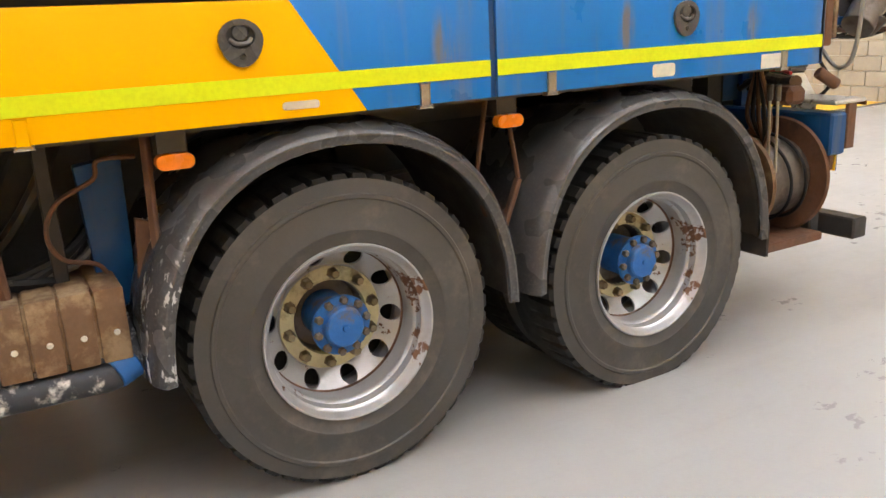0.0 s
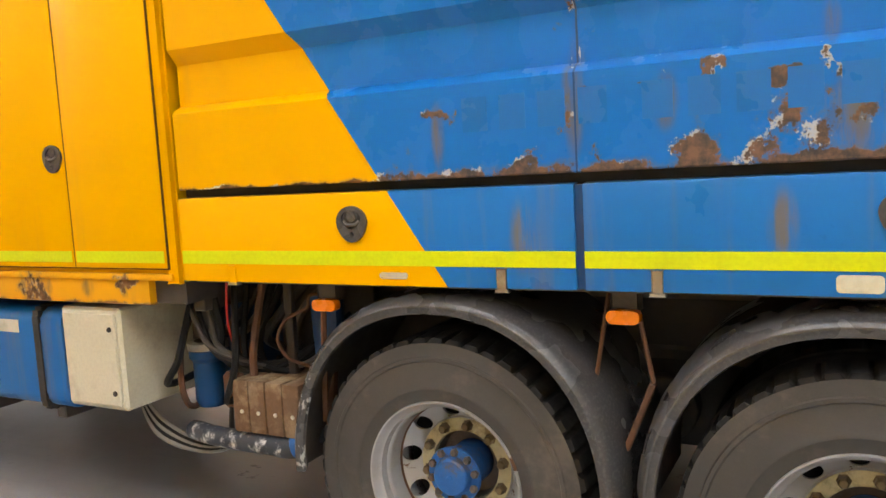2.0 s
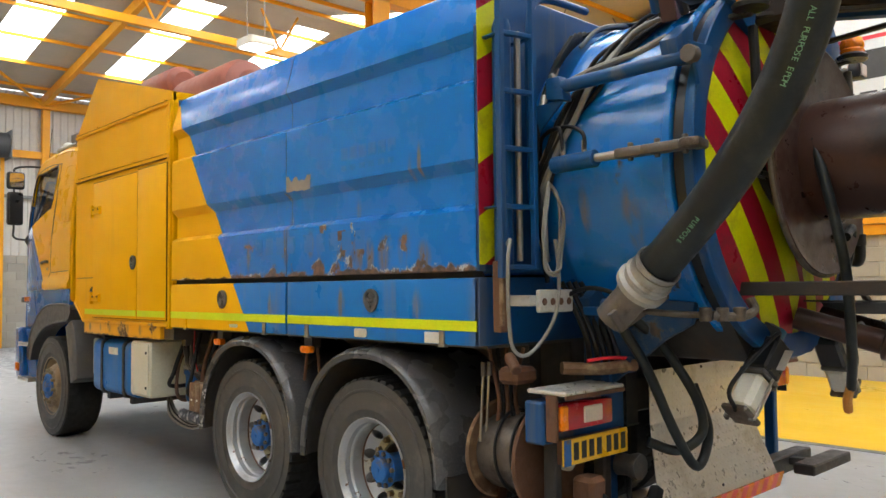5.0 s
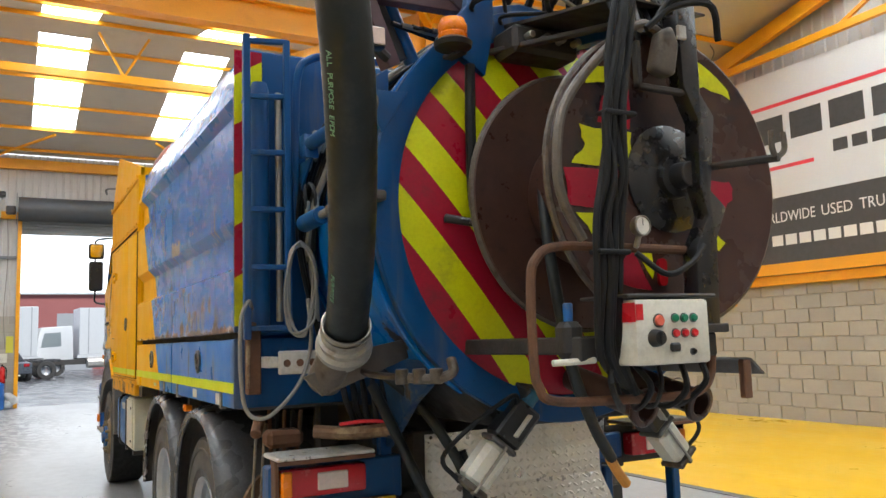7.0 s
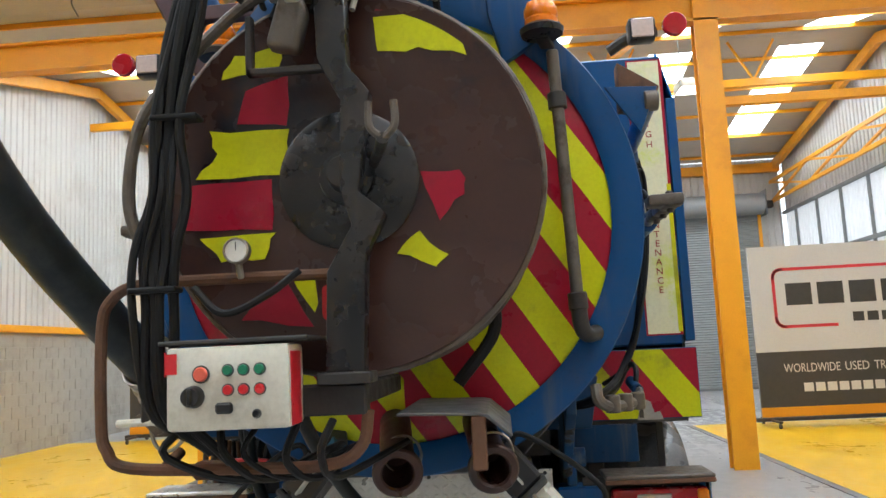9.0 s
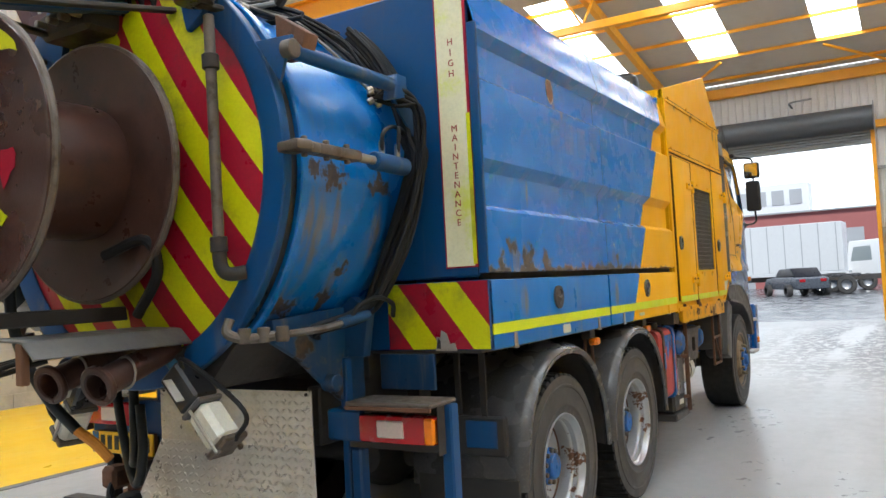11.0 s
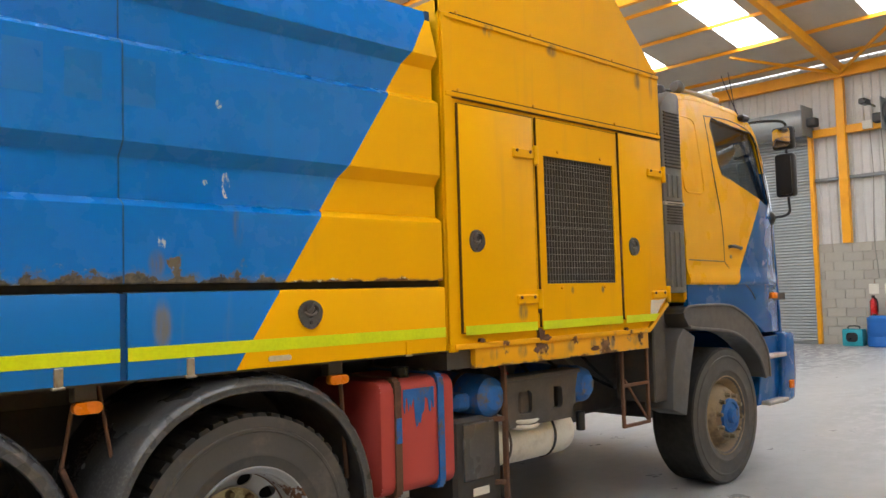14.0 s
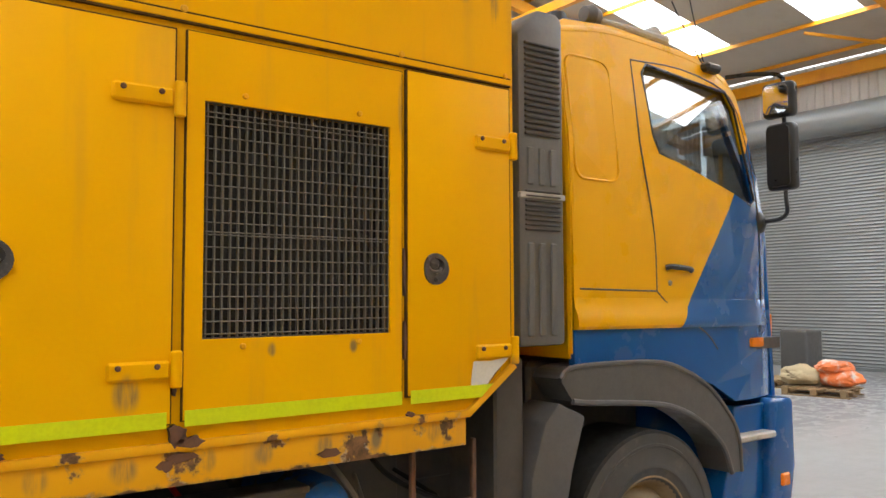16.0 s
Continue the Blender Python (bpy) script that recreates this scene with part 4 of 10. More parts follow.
b1 = thing("wall_banner", "large silver and charcoal printed banner fixed to the gable wall", "banner")
banner((0, -1, 0), 5.8, 3.4, b1, (XR - 0.12, 5.33, 2.365), (-1, 0, 0), 0.83)
part("backing", box(XR - 0.118, -0.468, 2.37, XR + 0.055, 5.328, 5.76), M_BANNER, b1, "", False)
for x0, y, h, w in ((4.75, 9.7, 2.95, 4.4), (-7.4, 11.6, 3.15, 4.4)):
    b1 = thing("banner_stand", "freestanding silver and charcoal printed banner on a castor frame", "banner", "banner stands")
    banner((1, 0, 0), w, h, b1, (x0, y, 0.16), (0, -1, 0))
    part("backing", box(x0 + 0.002, y + 0.001, 0.16, x0 + w - 0.002, y + 0.05, 0.16 + h - 0.002), M_GREYRAIL, b1, "", False)
    part("foot", box(x0 - 0.1, y - 0.05, 0.09, x0 + w + 0.25, y + 0.1, 0.15, 0.01), M_BLACK, b1)
    for x in (x0 + 0.15, x0 + w + 0.15):
        part("foot", box(x - 0.03, y - 0.5, 0.09, x + 0.03, y + 0.5, 0.13, 0.008), M_BLACK, b1)
        for s in (-0.45, 0.45):
            part("castor", cyl((x - 0.02, y + s, 0.047), (x + 0.02, y + s, 0.047), 0.045, 14), M_BLACK, b1)


# ---- things along the front wall ----
def drum_can(x, y, r, h, mat_, label, name="canister"):
    t = thing(name, label, "canister")
    part("body", lathe([(0, 0), (r * 0.9, 0), (r, 0.03), (r, h * 0.3), (r * 0.97, h * 0.33), (r, h * 0.36), (r, h * 0.66), (r * 0.97, h * 0.7), (r, h * 0.74), (r, h - 0.06), (r * 0.6, h), (0, h)], 28, pose(x, y, 0, 90, 0, 0)), mat_, t)
    part("cap", cyl((x - r * 0.3, y, h - 0.01), (x - r * 0.3, y, h + 0.04), r * 0.18, 14), M_BLACKKNOB, t)
    return t


M_CANBLUE = surface("blue_plastic_drum", (0.01, 0.12, 0.42), 0.4, var=0.08)
M_CYAN = surface("turquoise_plastic", (0.02, 0.33, 0.42), 0.45, var=0.1)
drum_can(-2.5, 19.62, 0.24, 0.72, M_CANBLUE, "blue plastic drum standing against the block wall")
t = thing("tool_case", "turquoise plastic tool case on the floor by the wall", "case")
part("body", box(-3.3, 19.55, 0, -2.84, 19.85, 0.4, 0.03, seg=3), M_CYAN, t)
part("front_panel", prism(round_rect(-3.2, 0.1, -2.94, 0.32, 0.08), "y", 19.53, 19.551, 0.003), M_BLACKKNOB, t, "dark recessed panel")
part("handle", tube([(-3.2, 19.7, 0.39), (-3.18, 19.7, 0.46), (-2.96, 19.7, 0.46), (-2.94, 19.7, 0.39)], 0.015, 8), M_BLACKKNOB, t)
bm = bmesh.new()
random.seed(4)
for k in range(5):
    bmesh.ops.create_icosphere(bm, subdivisions=3, radius=0.11 + random.random() * 0.04, matrix=Matrix.Translation((-2.12 + random.uniform(-0.08, 0.08), 19.7 + random.uniform(-0.05, 0.05), 0.11 + 0.06 * k)) @ Matrix.Diagonal((1, 0.8, 0.8, 1)))
for v in bm.verts:
    v.co += 0.03 * noise.noise_vector(v.co * 9)
    v.co.z = max(v.co.z, 0)
solid("rag_bag", bm, surface("white_plastic_bag", (0.6, 0.6, 0.58), 0.4), "crumpled white plastic bag by the wall", "bag")
M_EXT = surface("red_extinguisher", (0.5, 0.01, 0.01), 0.3, var=0.05)
for x in (-2.68, -2.33):
    t = thing("fire_extinguisher", "red fire extinguisher hung on the block wall", "extinguisher", "fire extinguishers")
    part("cylinder", lathe([(0, 0), (0.07, 0), (0.08, 0.02), (0.08, 0.36), (0.03, 0.44), (0, 0.44)], 20, pose(x, 19.92, 0.68, 90, 0, 0)), M_EXT, t)
    part("valve", box(x - 0.03, 19.88, 1.12, x + 0.03, 19.96, 1.18, 0.01), M_BLACKKNOB, t)
    part("horn", tube([(x, 19.9, 1.15), (x + 0.1, 19.86, 1.05), (x + 0.1, 19.87, 0.8)], 0.015, 8), M_CABLE, t)
    part("sign", prism(round_rect(x - 0.11, 1.22, x + 0.11, 1.46, 0.02), "y", 19.995, 20.018), M_WHITE, t, "pale sign above it")
solid("wall_note", box(-2.26, 19.99, 1.48, -2.08, 20.018, 1.92), surface("yellow_card", (0.62, 0.58, 0.06), 0.6), "yellow card fixed to the block wall", "notice", smooth=False)
# cables hanging down the sheeting
for x in (-2.55, -2.3, 3.45):
    solid("hanging_cable", tube([(x, 19.94, 5.1), (x + 0.03, 19.93, 4.0), (x - 0.03, 19.93, 2.6), (x + 0.02, 19.95, 1.6)], 0.01, 6), M_GREYCABLE, "thin grey cable hanging down the wall sheet", "cable", group="hanging cables")
t = thing("wall_camera", "small dark camera on a bracket beside the shutter roll", "camera")
part("body", box(-2.52, 19.2, 5.62, -2.36, 19.55, 5.75, 0.02), M_BLACKKNOB, t)
part("bracket", bar((-2.44, 19.5, 5.68), (-2.44, 20.05, 5.68), 0.04, 0.04), M_GREYRAIL, t)

M_WOOD = surface("raw_pallet_wood", (0.36, 0.24, 0.12), 0.8, var=0.2, scale=14.0, bump=0.3, stain=(0.2, 0.13, 0.07), amount=0.5, stain_scale=4.0, pieces=0.3)
M_CARD = surface("brown_cardboard", (0.38, 0.24, 0.13), 0.85, var=0.08, scale=3.0)


def pallet(x, y, z, turn, label):
    p = thing("pallet", label, "pallet", "pallets")
    m = pose(x, y, z, 0, 0, turn)
    for k in range(7):
        u = -0.5 + k * 0.15
        part("deck_board", box(u, -0.4, 0.12, u + 0.1, 0.4, 0.142, 0.003, None, m), M_WOOD, p, "", False)
    for v in (-0.36, 0, 0.36):
        for u in (-0.45, 0, 0.45):
            part("block", box(u - 0.05, v - 0.05, 0.02, u + 0.05, v + 0.05, 0.1, 0.003, None, m), M_WOOD, p, "", False)
        part("stringer", box(-0.5, v - 0.05, 0.1, 0.55, v + 0.05, 0.12, 0.002, None, m), M_WOOD, p, "", False)
        part("bottom_board", box(-0.5, v - 0.05, 0.0, 0.55, v + 0.05, 0.02, 0.002, None, m), M_WOOD, p, "", False)
    return p


def sack(x, y, z, sx, sy, sz, turn, mat_, label, seed):
    b = bmesh.new()
    bmesh.ops.create_icosphere(b, subdivisions=4, radius=1.0)
    for v in b.verts:
        c = v.co.copy()
        f = 1.0 + 0.22 * noise.noise(c * 1.6 + Vector((seed, 0, 0))) + 0.08 * noise.noise(c * 5 + Vector((0, seed, 0)))
        v.co = Vector((c.x * sx * f, c.y * sy * f, max(-0.8, c.z) * sz * f))
    lo = min(v.co.z for v in b.verts)
    m = pose(x, y, z - lo, 0, 0, turn)
    bmesh.ops.transform(b, matrix=m, verts=b.verts)
    return solid("sack", b, mat_, label, "sack", group="sacks on the pallet")


pallet(-3.4, 15.3, 0, 12, "wooden pallet carrying sacks by the closed shutter")
M_SACKO = surface("orange_white_sack", (0.72, 0.16, 0.03), 0.5, var=0.1, stain=(0.72, 0.68, 0.62), amount=1.0, stain_scale=3.2)
M_SACKB = surface("beige_cloth_sack", (0.50, 0.40, 0.24), 0.8, var=0.15)
sack(-3.7, 15.25, 0.142, 0.36, 0.3, 0.17, 10, M_SACKB, "limp beige cloth sack lying on the pallet", 1)
sack(-3.1, 15.35, 0.142, 0.38, 0.28, 0.16, -15, M_SACKO, "orange and white plastic sack lying on the pallet", 5)
sack(-3.15, 15.3, 0.36, 0.30, 0.22, 0.12, 30, M_SACKO, "orange and white plastic sack on top of another", 9)
pallet(-4.5, 16.0, 0, 5, "wooden pallet lying empty by the closed shutter")
t = thing("wheelie_tank", "dark grey plastic tank by the closed shutter", "tank")
part("body", box(-5.5, 17.6, 0.06, -4.9, 18.2, 0.95, 0.06, seg=3), M_GUARD_CAB, t)
for x in (-5.4, -5.0):
    part("foot", box(x - 0.04, 17.7, 0, x + 0.04, 18.1, 0.07, 0.01), M_BLACK, t)

# crate and boxes by the far pier
t = thing("wooden_crate", "open raw wooden crate beside the block pier", "crate")
for x, y in ((2.75, 17.9), (4.0, 17.9), (2.75, 18.9), (4.0, 18.9)):
    part("post", box(x - 0.04, y - 0.04, 0, x + 0.04, y + 0.04, 1.02, 0.004), M_WOOD, t, "", False)
for z in (0.08, 0.36, 0.64, 0.92):
    part("slat", box(2.71, 17.84, z, 4.04, 17.86, z + 0.1, 0.003), M_WOOD, t, "", False)
    part("slat", box(2.69, 17.86, z, 2.71, 18.94, z + 0.1, 0.003), M_WOOD, t, "", False)
    part("slat", box(2.71, 18.94, z, 4.04, 18.96, z + 0.1, 0.003), M_WOOD, t, "", False)
part("lid", box(2.7, 17.84, 1.02, 4.05, 18.96, 1.05, 0.004), M_WOOD, t)
solid("fairing", prism([(2.75, 0), (2.85, 0.06), (3.3, 0.17), (4.1, 0.2), (4.15, 0.1), (4.15, 0.0)], "y", 18.0, 18.6, 0.01), surface("white_fairing", (0.66, 0.66, 0.64), 0.4), "white moulded vehicle fairing lying on the crate", "fairing").location = (0, 0, 1.05)
for x, y, w, d, h in ((3.2, 16.9, 0.62, 0.5, 0.62), (3.85, 16.9, 0.5, 0.5, 0.62), (3.9, 17.45, 0.5, 0.4, 0.78)):
    t = thing("cardboard_box", "brown cardboard box standing by the crate", "box", "cardboard boxes")
    part("body", box(x - w / 2, y - d / 2, 0, x + w / 2, y + d / 2, h, 0.006), M_CARD, t, "", False)
    part("flap", bar((x - w / 2, y - d / 2, h), (x - w / 2, y - d / 2 - 0.16, h + 0.08), 0.01, 0.01), M_CARD, t)
    part("tape", box(x - 0.03, y - d / 2 - 0.002, 0.05, x + 0.03, y + d / 2 + 0.002, h + 0.002), surface("parcel_tape", (0.42, 0.3, 0.17), 0.3), t, "", False)

# ---- the yard ----
M_YWHITE = surface("white_vehicle_paint", (0.78, 0.79, 0.80), 0.35, var=0.05)
M_YGREY = surface("grey_far_wall", (0.45, 0.46, 0.48), 0.7, var=0.1, scale=0.3)


def yard_wheel(x, y, r, parent, side):
    w = part("wheel", lathe([(r * 0.55, 0), (r * 0.9, 0), (r, 0.04), (r, 0.24), (r * 0.9, 0.28), (r * 0.55, 0.28)], 28, pose(x, y, r - 0.03, 0, 0, 90 * side)), M_RUBBER, parent, "black tyre")
    part("rim", lathe([(0, 0.06), (r * 0.3, 0.05), (r * 0.5, 0.1), (r * 0.56, 0.02)], 20, pose(x, y, r - 0.03, 0, 0, 90 * side)), M_RIM, w)


def lorry(x, y, turn, label, loaded):
    t = thing("lorry", label, "lorry", "lorries in the yard")
    start = len(t.children)
    part("chassis", box(-0.45, -4.0, 0.7, 0.45, 4.0, 0.98, 0.02), M_CHASSIS, t)
    for s in (-1, 1):
        for yy in (3.0, -1.9, -3.2):
            yard_wheel(s * 1.15, yy, 0.5, t, -s)
    part("cab", prism([(2.0, 0.8), (4.1, 0.5), (4.15, 1.6), (3.85, 2.9), (2.1, 3.0)], "x", -1.2, 1.2, 0.06, seg=3), M_YWHITE, t, "white cab")
    for s in (-1, 1):
        part("cab_window", prism([(2.7, 1.75), (3.85, 1.7), (3.65, 2.55), (2.75, 2.6)], "x", s * 1.195, s * 1.21), M_GLASS, t)
        part("mudguard", prism([(-1.2, 0.9), (-1.2, 1.05), (-3.9, 1.05), (-3.9, 0.9)], "x", s * 0.85, s * 1.24, 0.02), M_GUARD, t)
    part("bumper", box(-1.2, 4.0, 0.35, 1.2, 4.2, 0.7, 0.03), M_BLACK, t)
    if loaded:
        part("flatbed", box(-1.22, -4.1, 1.0, 1.22, 1.8, 1.2, 0.02), M_YWHITE, t, "white flatbed")
        part("box_body", box(-1.22, -3.9, 1.2, 1.22, 1.7, 4.1, 0.03), M_YWHITE, t, "white box body")
        for k in range(6):
            part("panel_rib", box(-1.235, -3.6 + k * 0.95, 1.25, -1.21, -3.55 + k * 0.95, 4.05), M_YGREY, t)
    else:
        part("fifth_wheel", cyl((0, -2.4, 0.98), (0, -2.4, 1.1), 0.5), M_BLACK, t)
        part("tank", cyl((0.75, 0.2, 0.8), (0.75, 1.6, 0.8), 0.3), M_ALU, t)
    m = pose(x, y, 0, 0, 0, turn)
    t.matrix_basis = m
    return t


lorry(1.4, 45.0, -86, "dark tractor unit chassis with white cab parked in the yard", False)
lorry(-4.6, 49.0, 88, "white box lorry parked across the wet yard", True)
lorry(3.2, 51.0, 95, "white box lorry parked across the wet yard", True)
lorry(-13.0, 46.0, 78, "dark tractor unit chassis with white cab parked in the yard", False)
lorry(14.5, 50.0, 92, "white box lorry parked across the wet yard", True)


def car(x, y, turn, mat_, label):
    t = thing("car", label, "car", "cars in the yard")
    part("body", prism([(-2.1, 0.35), (2.1, 0.35), (2.15, 0.7), (1.9, 0.92), (0.9, 1.0), (-1.6, 1.0), (-2.1, 0.9)], "x", -0.88, 0.88, 0.06, seg=3), mat_, t)
    part("cabin", prism([(-1.7, 0.98), (1.0, 0.98), (0.4, 1.45), (-1.1, 1.48)], "x", -0.75, 0.75, 0.08, seg=3), M_BLACKKNOB, t, "dark glazed cabin")
    for s in (-1, 1):
        for yy in (-1.35, 1.35):
            yard_wheel(s * 0.86, yy, 0.33, t, -s)
        part("tail_light", box(s * 0.55 - 0.15, -2.14, 0.72, s * 0.55 + 0.15, -2.06, 0.88, 0.02), M_REDLENS, t)
    t.matrix_basis = pose(x, y, 0, 0, 0, turn)


# dark car whose paint is lightened to blue-grey for the haze of glare
car(-2.9, 43.5, 30, surface("hazed_dark_car_paint", (0.09, 0.10, 0.12), 0.3, var=0.05), "dark car, greyed for glare, parked in the wet yard seen from behind")
car(8.8, 46.0, 3, M_YGREY, "grey car parked in the wet yard seen from behind")
M_YB = surface("maroon_ribbed_shed", (0.42, 0.14, 0.13), 0.6, var=0.12, scale=0.5)
for k, (x0, x1, y, h, ml, lab) in enumerate(((-40, -12, 66, 5.8, M_YB, "long maroon sheet-clad shed beyond the yard"), (-12, 18, 64, 5.8, M_YB, "long maroon sheet-clad shed beyond the yard"), (18, 46, 66, 5.0, M_YGREY, "long grey sheet-clad shed beyond the yard"))):
    t = thing("yard_shed", lab, "shed", "sheds beyond the yard")
    part("wall", box(x0, y, -0.03, x1, y + 12, h), ml, t, "", False)
    part("roof", prism([(y - 0.3, h), (y + 6, h + 0.3), (y + 12.3, h), (y + 12.3, h + 0.12), (y + 6, h + 0.42), (y - 0.3, h + 0.12)], "x", x0 - 0.2, x1 + 0.2), M_YGREY, t, "grey sheet roof", False)
    for q in range(int((x1 - x0) / 4)):
        part("door", box(x0 + 1 + q * 4, y - 0.05, -0.03, x0 + 3.6 + q * 4, y + 0.02, h * 0.75), M_YWHITE if q % 3 == 1 else M_YGREY, t, "", False)
t = thing("site_cabin", "stacked pale grey site cabin beyond the yard", "cabin")
part("wall", box(-12.5, 78.5, 0, -5.5, 81.5, 9.6), surface("pale_grey_cabin", (0.84, 0.86, 0.88), 0.6, var=0.05), t, "", False)
for q in range(4):
    part("window", box(-12 + q * 1.6, 78.42, 7.6, -10.9 + q * 1.6, 78.52, 9.0), M_YGREY, t, "", False)

# bright overcast sky beyond the yard
b = bmesh.new()
arc = [(190 * math.cos(radians(a)), 190 * math.sin(radians(a))) for a in range(5, 176, 6)]
lo = [b.verts.new((x, y, -0.2)) for x, y in arc]
hi = [b.verts.new((x, y, 120)) for x, y in arc]
for i in range(len(arc) - 1):
    b.faces.new((lo[i], lo[i + 1], hi[i + 1], hi[i]))
solid("backdrop", b, glow("overcast_sky", (0.94, 0.97, 1.0), 1.2), "plain white overcast sky beyond the yard", "sky", "structure")


# ---- the tanker lorry ----
truck = thing("tanker_lorry", "old blue and yellow vacuum tanker lorry standing on the workshop floor", "tanker lorry")
TY0, TY1 = -0.87, 2.36
TANK_Z = 2.04
# the colour change is one slanting plane on each side
DIAG_P, DIAG_N = Vector((0, 1.2, 1.2)), Vector((0, 1.74, -1.15)).normalized()


def two_tone(make, blue, yellow, parent, name, label_b="", label_y=""):
    b = cut(make(), DIAG_P, -DIAG_N)
    part(name, b, blue, parent, label_b)
    b = cut(make(), DIAG_P, DIAG_N)
    part(name, b, yellow, parent, label_y)


def sheet_strip(pts, y0, y1, s, t=0.006):
    """A folded sheet: (outward, z) points swept along the lorry, with thickness; s is the side."""
    inner = [(x - t, z) for x, z in pts]
    return prism([(s * x, z) for x, z in pts + inner[::-1]], "y", y0, y1)


RIBS = [(1.245, 1.555), (1.25, 1.56), (1.25, 1.845), (1.232, 1.862), (1.205, 1.875), (1.205, 2.015), (1.205, 2.03), (1.25, 2.085), (1.25, 2.45), (1.232, 2.466), (1.205, 2.48), (1.205, 2.62), (1.205, 2.635), (1.25, 2.69), (1.25, 2.7), (1.19, 2.93), (1.18, 2.945)]
for s in (-1, 1):
    two_tone(lambda: sheet_strip(RIBS, TY0, TY1 - 0.01, s), M_BLUE_BODY, M_YEL, truck, "body_panel", "blue pressed side panel, rusted along its foot", "yellow pressed side panel")
    for y in (0.755,):
        part("panel_seam", sheet_strip([(x + 0.0015, z) for x, z in RIBS], y - 0.003, y + 0.003, s, 0.004), M_BLUE_STEEL, truck)
    # slot under the body, its shade a near-black strip, locker panels below
    part("slot", box(s * 1.19, TY0 + 0.01, 1.50, s * 1.205, TY1, 1.58), M_VOID_SHADE, truck)
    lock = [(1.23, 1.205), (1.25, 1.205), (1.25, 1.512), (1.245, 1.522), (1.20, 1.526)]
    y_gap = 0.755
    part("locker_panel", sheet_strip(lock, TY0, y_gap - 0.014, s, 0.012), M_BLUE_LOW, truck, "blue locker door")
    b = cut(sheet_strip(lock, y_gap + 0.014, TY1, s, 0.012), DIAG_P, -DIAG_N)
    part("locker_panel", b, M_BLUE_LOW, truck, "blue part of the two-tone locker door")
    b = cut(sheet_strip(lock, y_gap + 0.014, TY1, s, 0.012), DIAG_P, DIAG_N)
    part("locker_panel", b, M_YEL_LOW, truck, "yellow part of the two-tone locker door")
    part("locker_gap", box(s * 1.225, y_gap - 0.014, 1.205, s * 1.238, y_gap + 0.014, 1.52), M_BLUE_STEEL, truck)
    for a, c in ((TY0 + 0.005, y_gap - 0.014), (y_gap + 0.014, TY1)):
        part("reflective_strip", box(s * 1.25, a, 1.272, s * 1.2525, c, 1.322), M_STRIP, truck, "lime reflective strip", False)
    # near-black backing, shade for the gaps round the locker doors
    part("locker_back", box(s * 1.17, TY0, 1.205, s * 1.19, TY1, 1.52), M_VOID_SHADE, truck, "", False)

    # shield-shaped recessed latches
    def latch(y, z, x=1.25, big=1.0, turned=False):
        m = Matrix.Translation((s * x, y, z))
        poly = [(0.061 * math.cos(radians(a)) * (1.0 if a < 180 else 1.0 - 0.12 * abs(math.sin(radians(a)))), (0.055 if a < 180 else 0.07) * math.sin(radians(a))) for a in range(0, 360, 15)]
        if turned:
            poly = [((0.066 if math.cos(a * math.pi / 9) > 0 else 0.05) * math.cos(a * math.pi / 9), 0.062 * math.sin(a * math.pi / 9)) for a in range(18)]
        poly = [(u * big, v * big) for u, v in poly]
        inner = [(u * 0.66, v * 0.5 + 0.012) for u, v in poly]
        b = holed(poly, [inner], "x", 0.0, s * 0.011)
        la = part("latch", add(bmesh.new(), b, m), M_GUARD, truck, "dark shield-shaped recessed latch", False)
        # floor of the recess coloured near-black for its shade
        part("recess", add(bmesh.new(), prism(inner, "x", s * 0.0005, s * 0.003), m), M_VOID_SHADE, la, "", False)
        part("grip", add(bmesh.new(), tube([(s * 0.006, -0.03 * big, 0.004), (s * 0.012, -0.015 * big, -0.008), (s * 0.012, 0.015 * big, -0.008), (s * 0.006, 0.03 * big, 0.004)], 0.006, 8), m), M_GUARD_CAB, la)
        part("boss", add(bmesh.new(), lathe([(0, -0.004), (0.02 * big, -0.003), (0.026 * big, 0.004)], 18, pose(s * 0.004, 0, 0.02 * big, 0, 0, 90 * s)), m), M_GUARD, la)
        part("lock_barrel", add(bmesh.new(), cyl((s * 0.008, 0, -0.042 * big), (s * 0.014, 0, -0.042 * big), 0.009, 12), m), M_BLACKKNOB, la)

    for y in (-0.08, 1.557):
        latch(y, 1.422)
    # hinge clips under the strip, worn patches, marker lamps
    for y in (-0.63, 0.53, 1.01, 2.11):
        cl = part("clip", box(s * 1.248, y - 0.016, 1.2, s * 1.256, y + 0.016, 1.268, 0.003), M_STEEL if y < 1.5 else M_YEL_LOW, truck, "worn steel clip")
        part("clip_foot", box(s * 1.235, y - 0.022, 1.193, s * 1.258, y + 0.022, 1.203, 0.002), M_STEEL, cl)
    part("patch", prism(round_rect(-0.035, 1.215, 0.075, 1.262, 0.012), "x", s * 1.2495, s * 1.2512), M_CREAMBOX, truck, "pale worn sticker patch", False)
    part("maker_plate", prism(round_rect(1.35, 1.228, 1.46, 1.25, 0.01), "x", s * 1.2495, s * 1.2525), M_ALU, truck, "small oval maker's plate", False)
    for y in (0.652, 1.752):
        ml = part("marker_lamp", prism(round_rect(y - 0.052, 1.092, y + 0.052, 1.136, 0.02), "x", s * 1.15, s * 1.19, 0.004), M_AMBER, truck, "amber side marker lamp")
        part("bracket", box(s * 1.10, y - 0.04, 1.13, s * 1.16, y + 0.04, 1.2, 0.004), M_CHASSIS, ml)
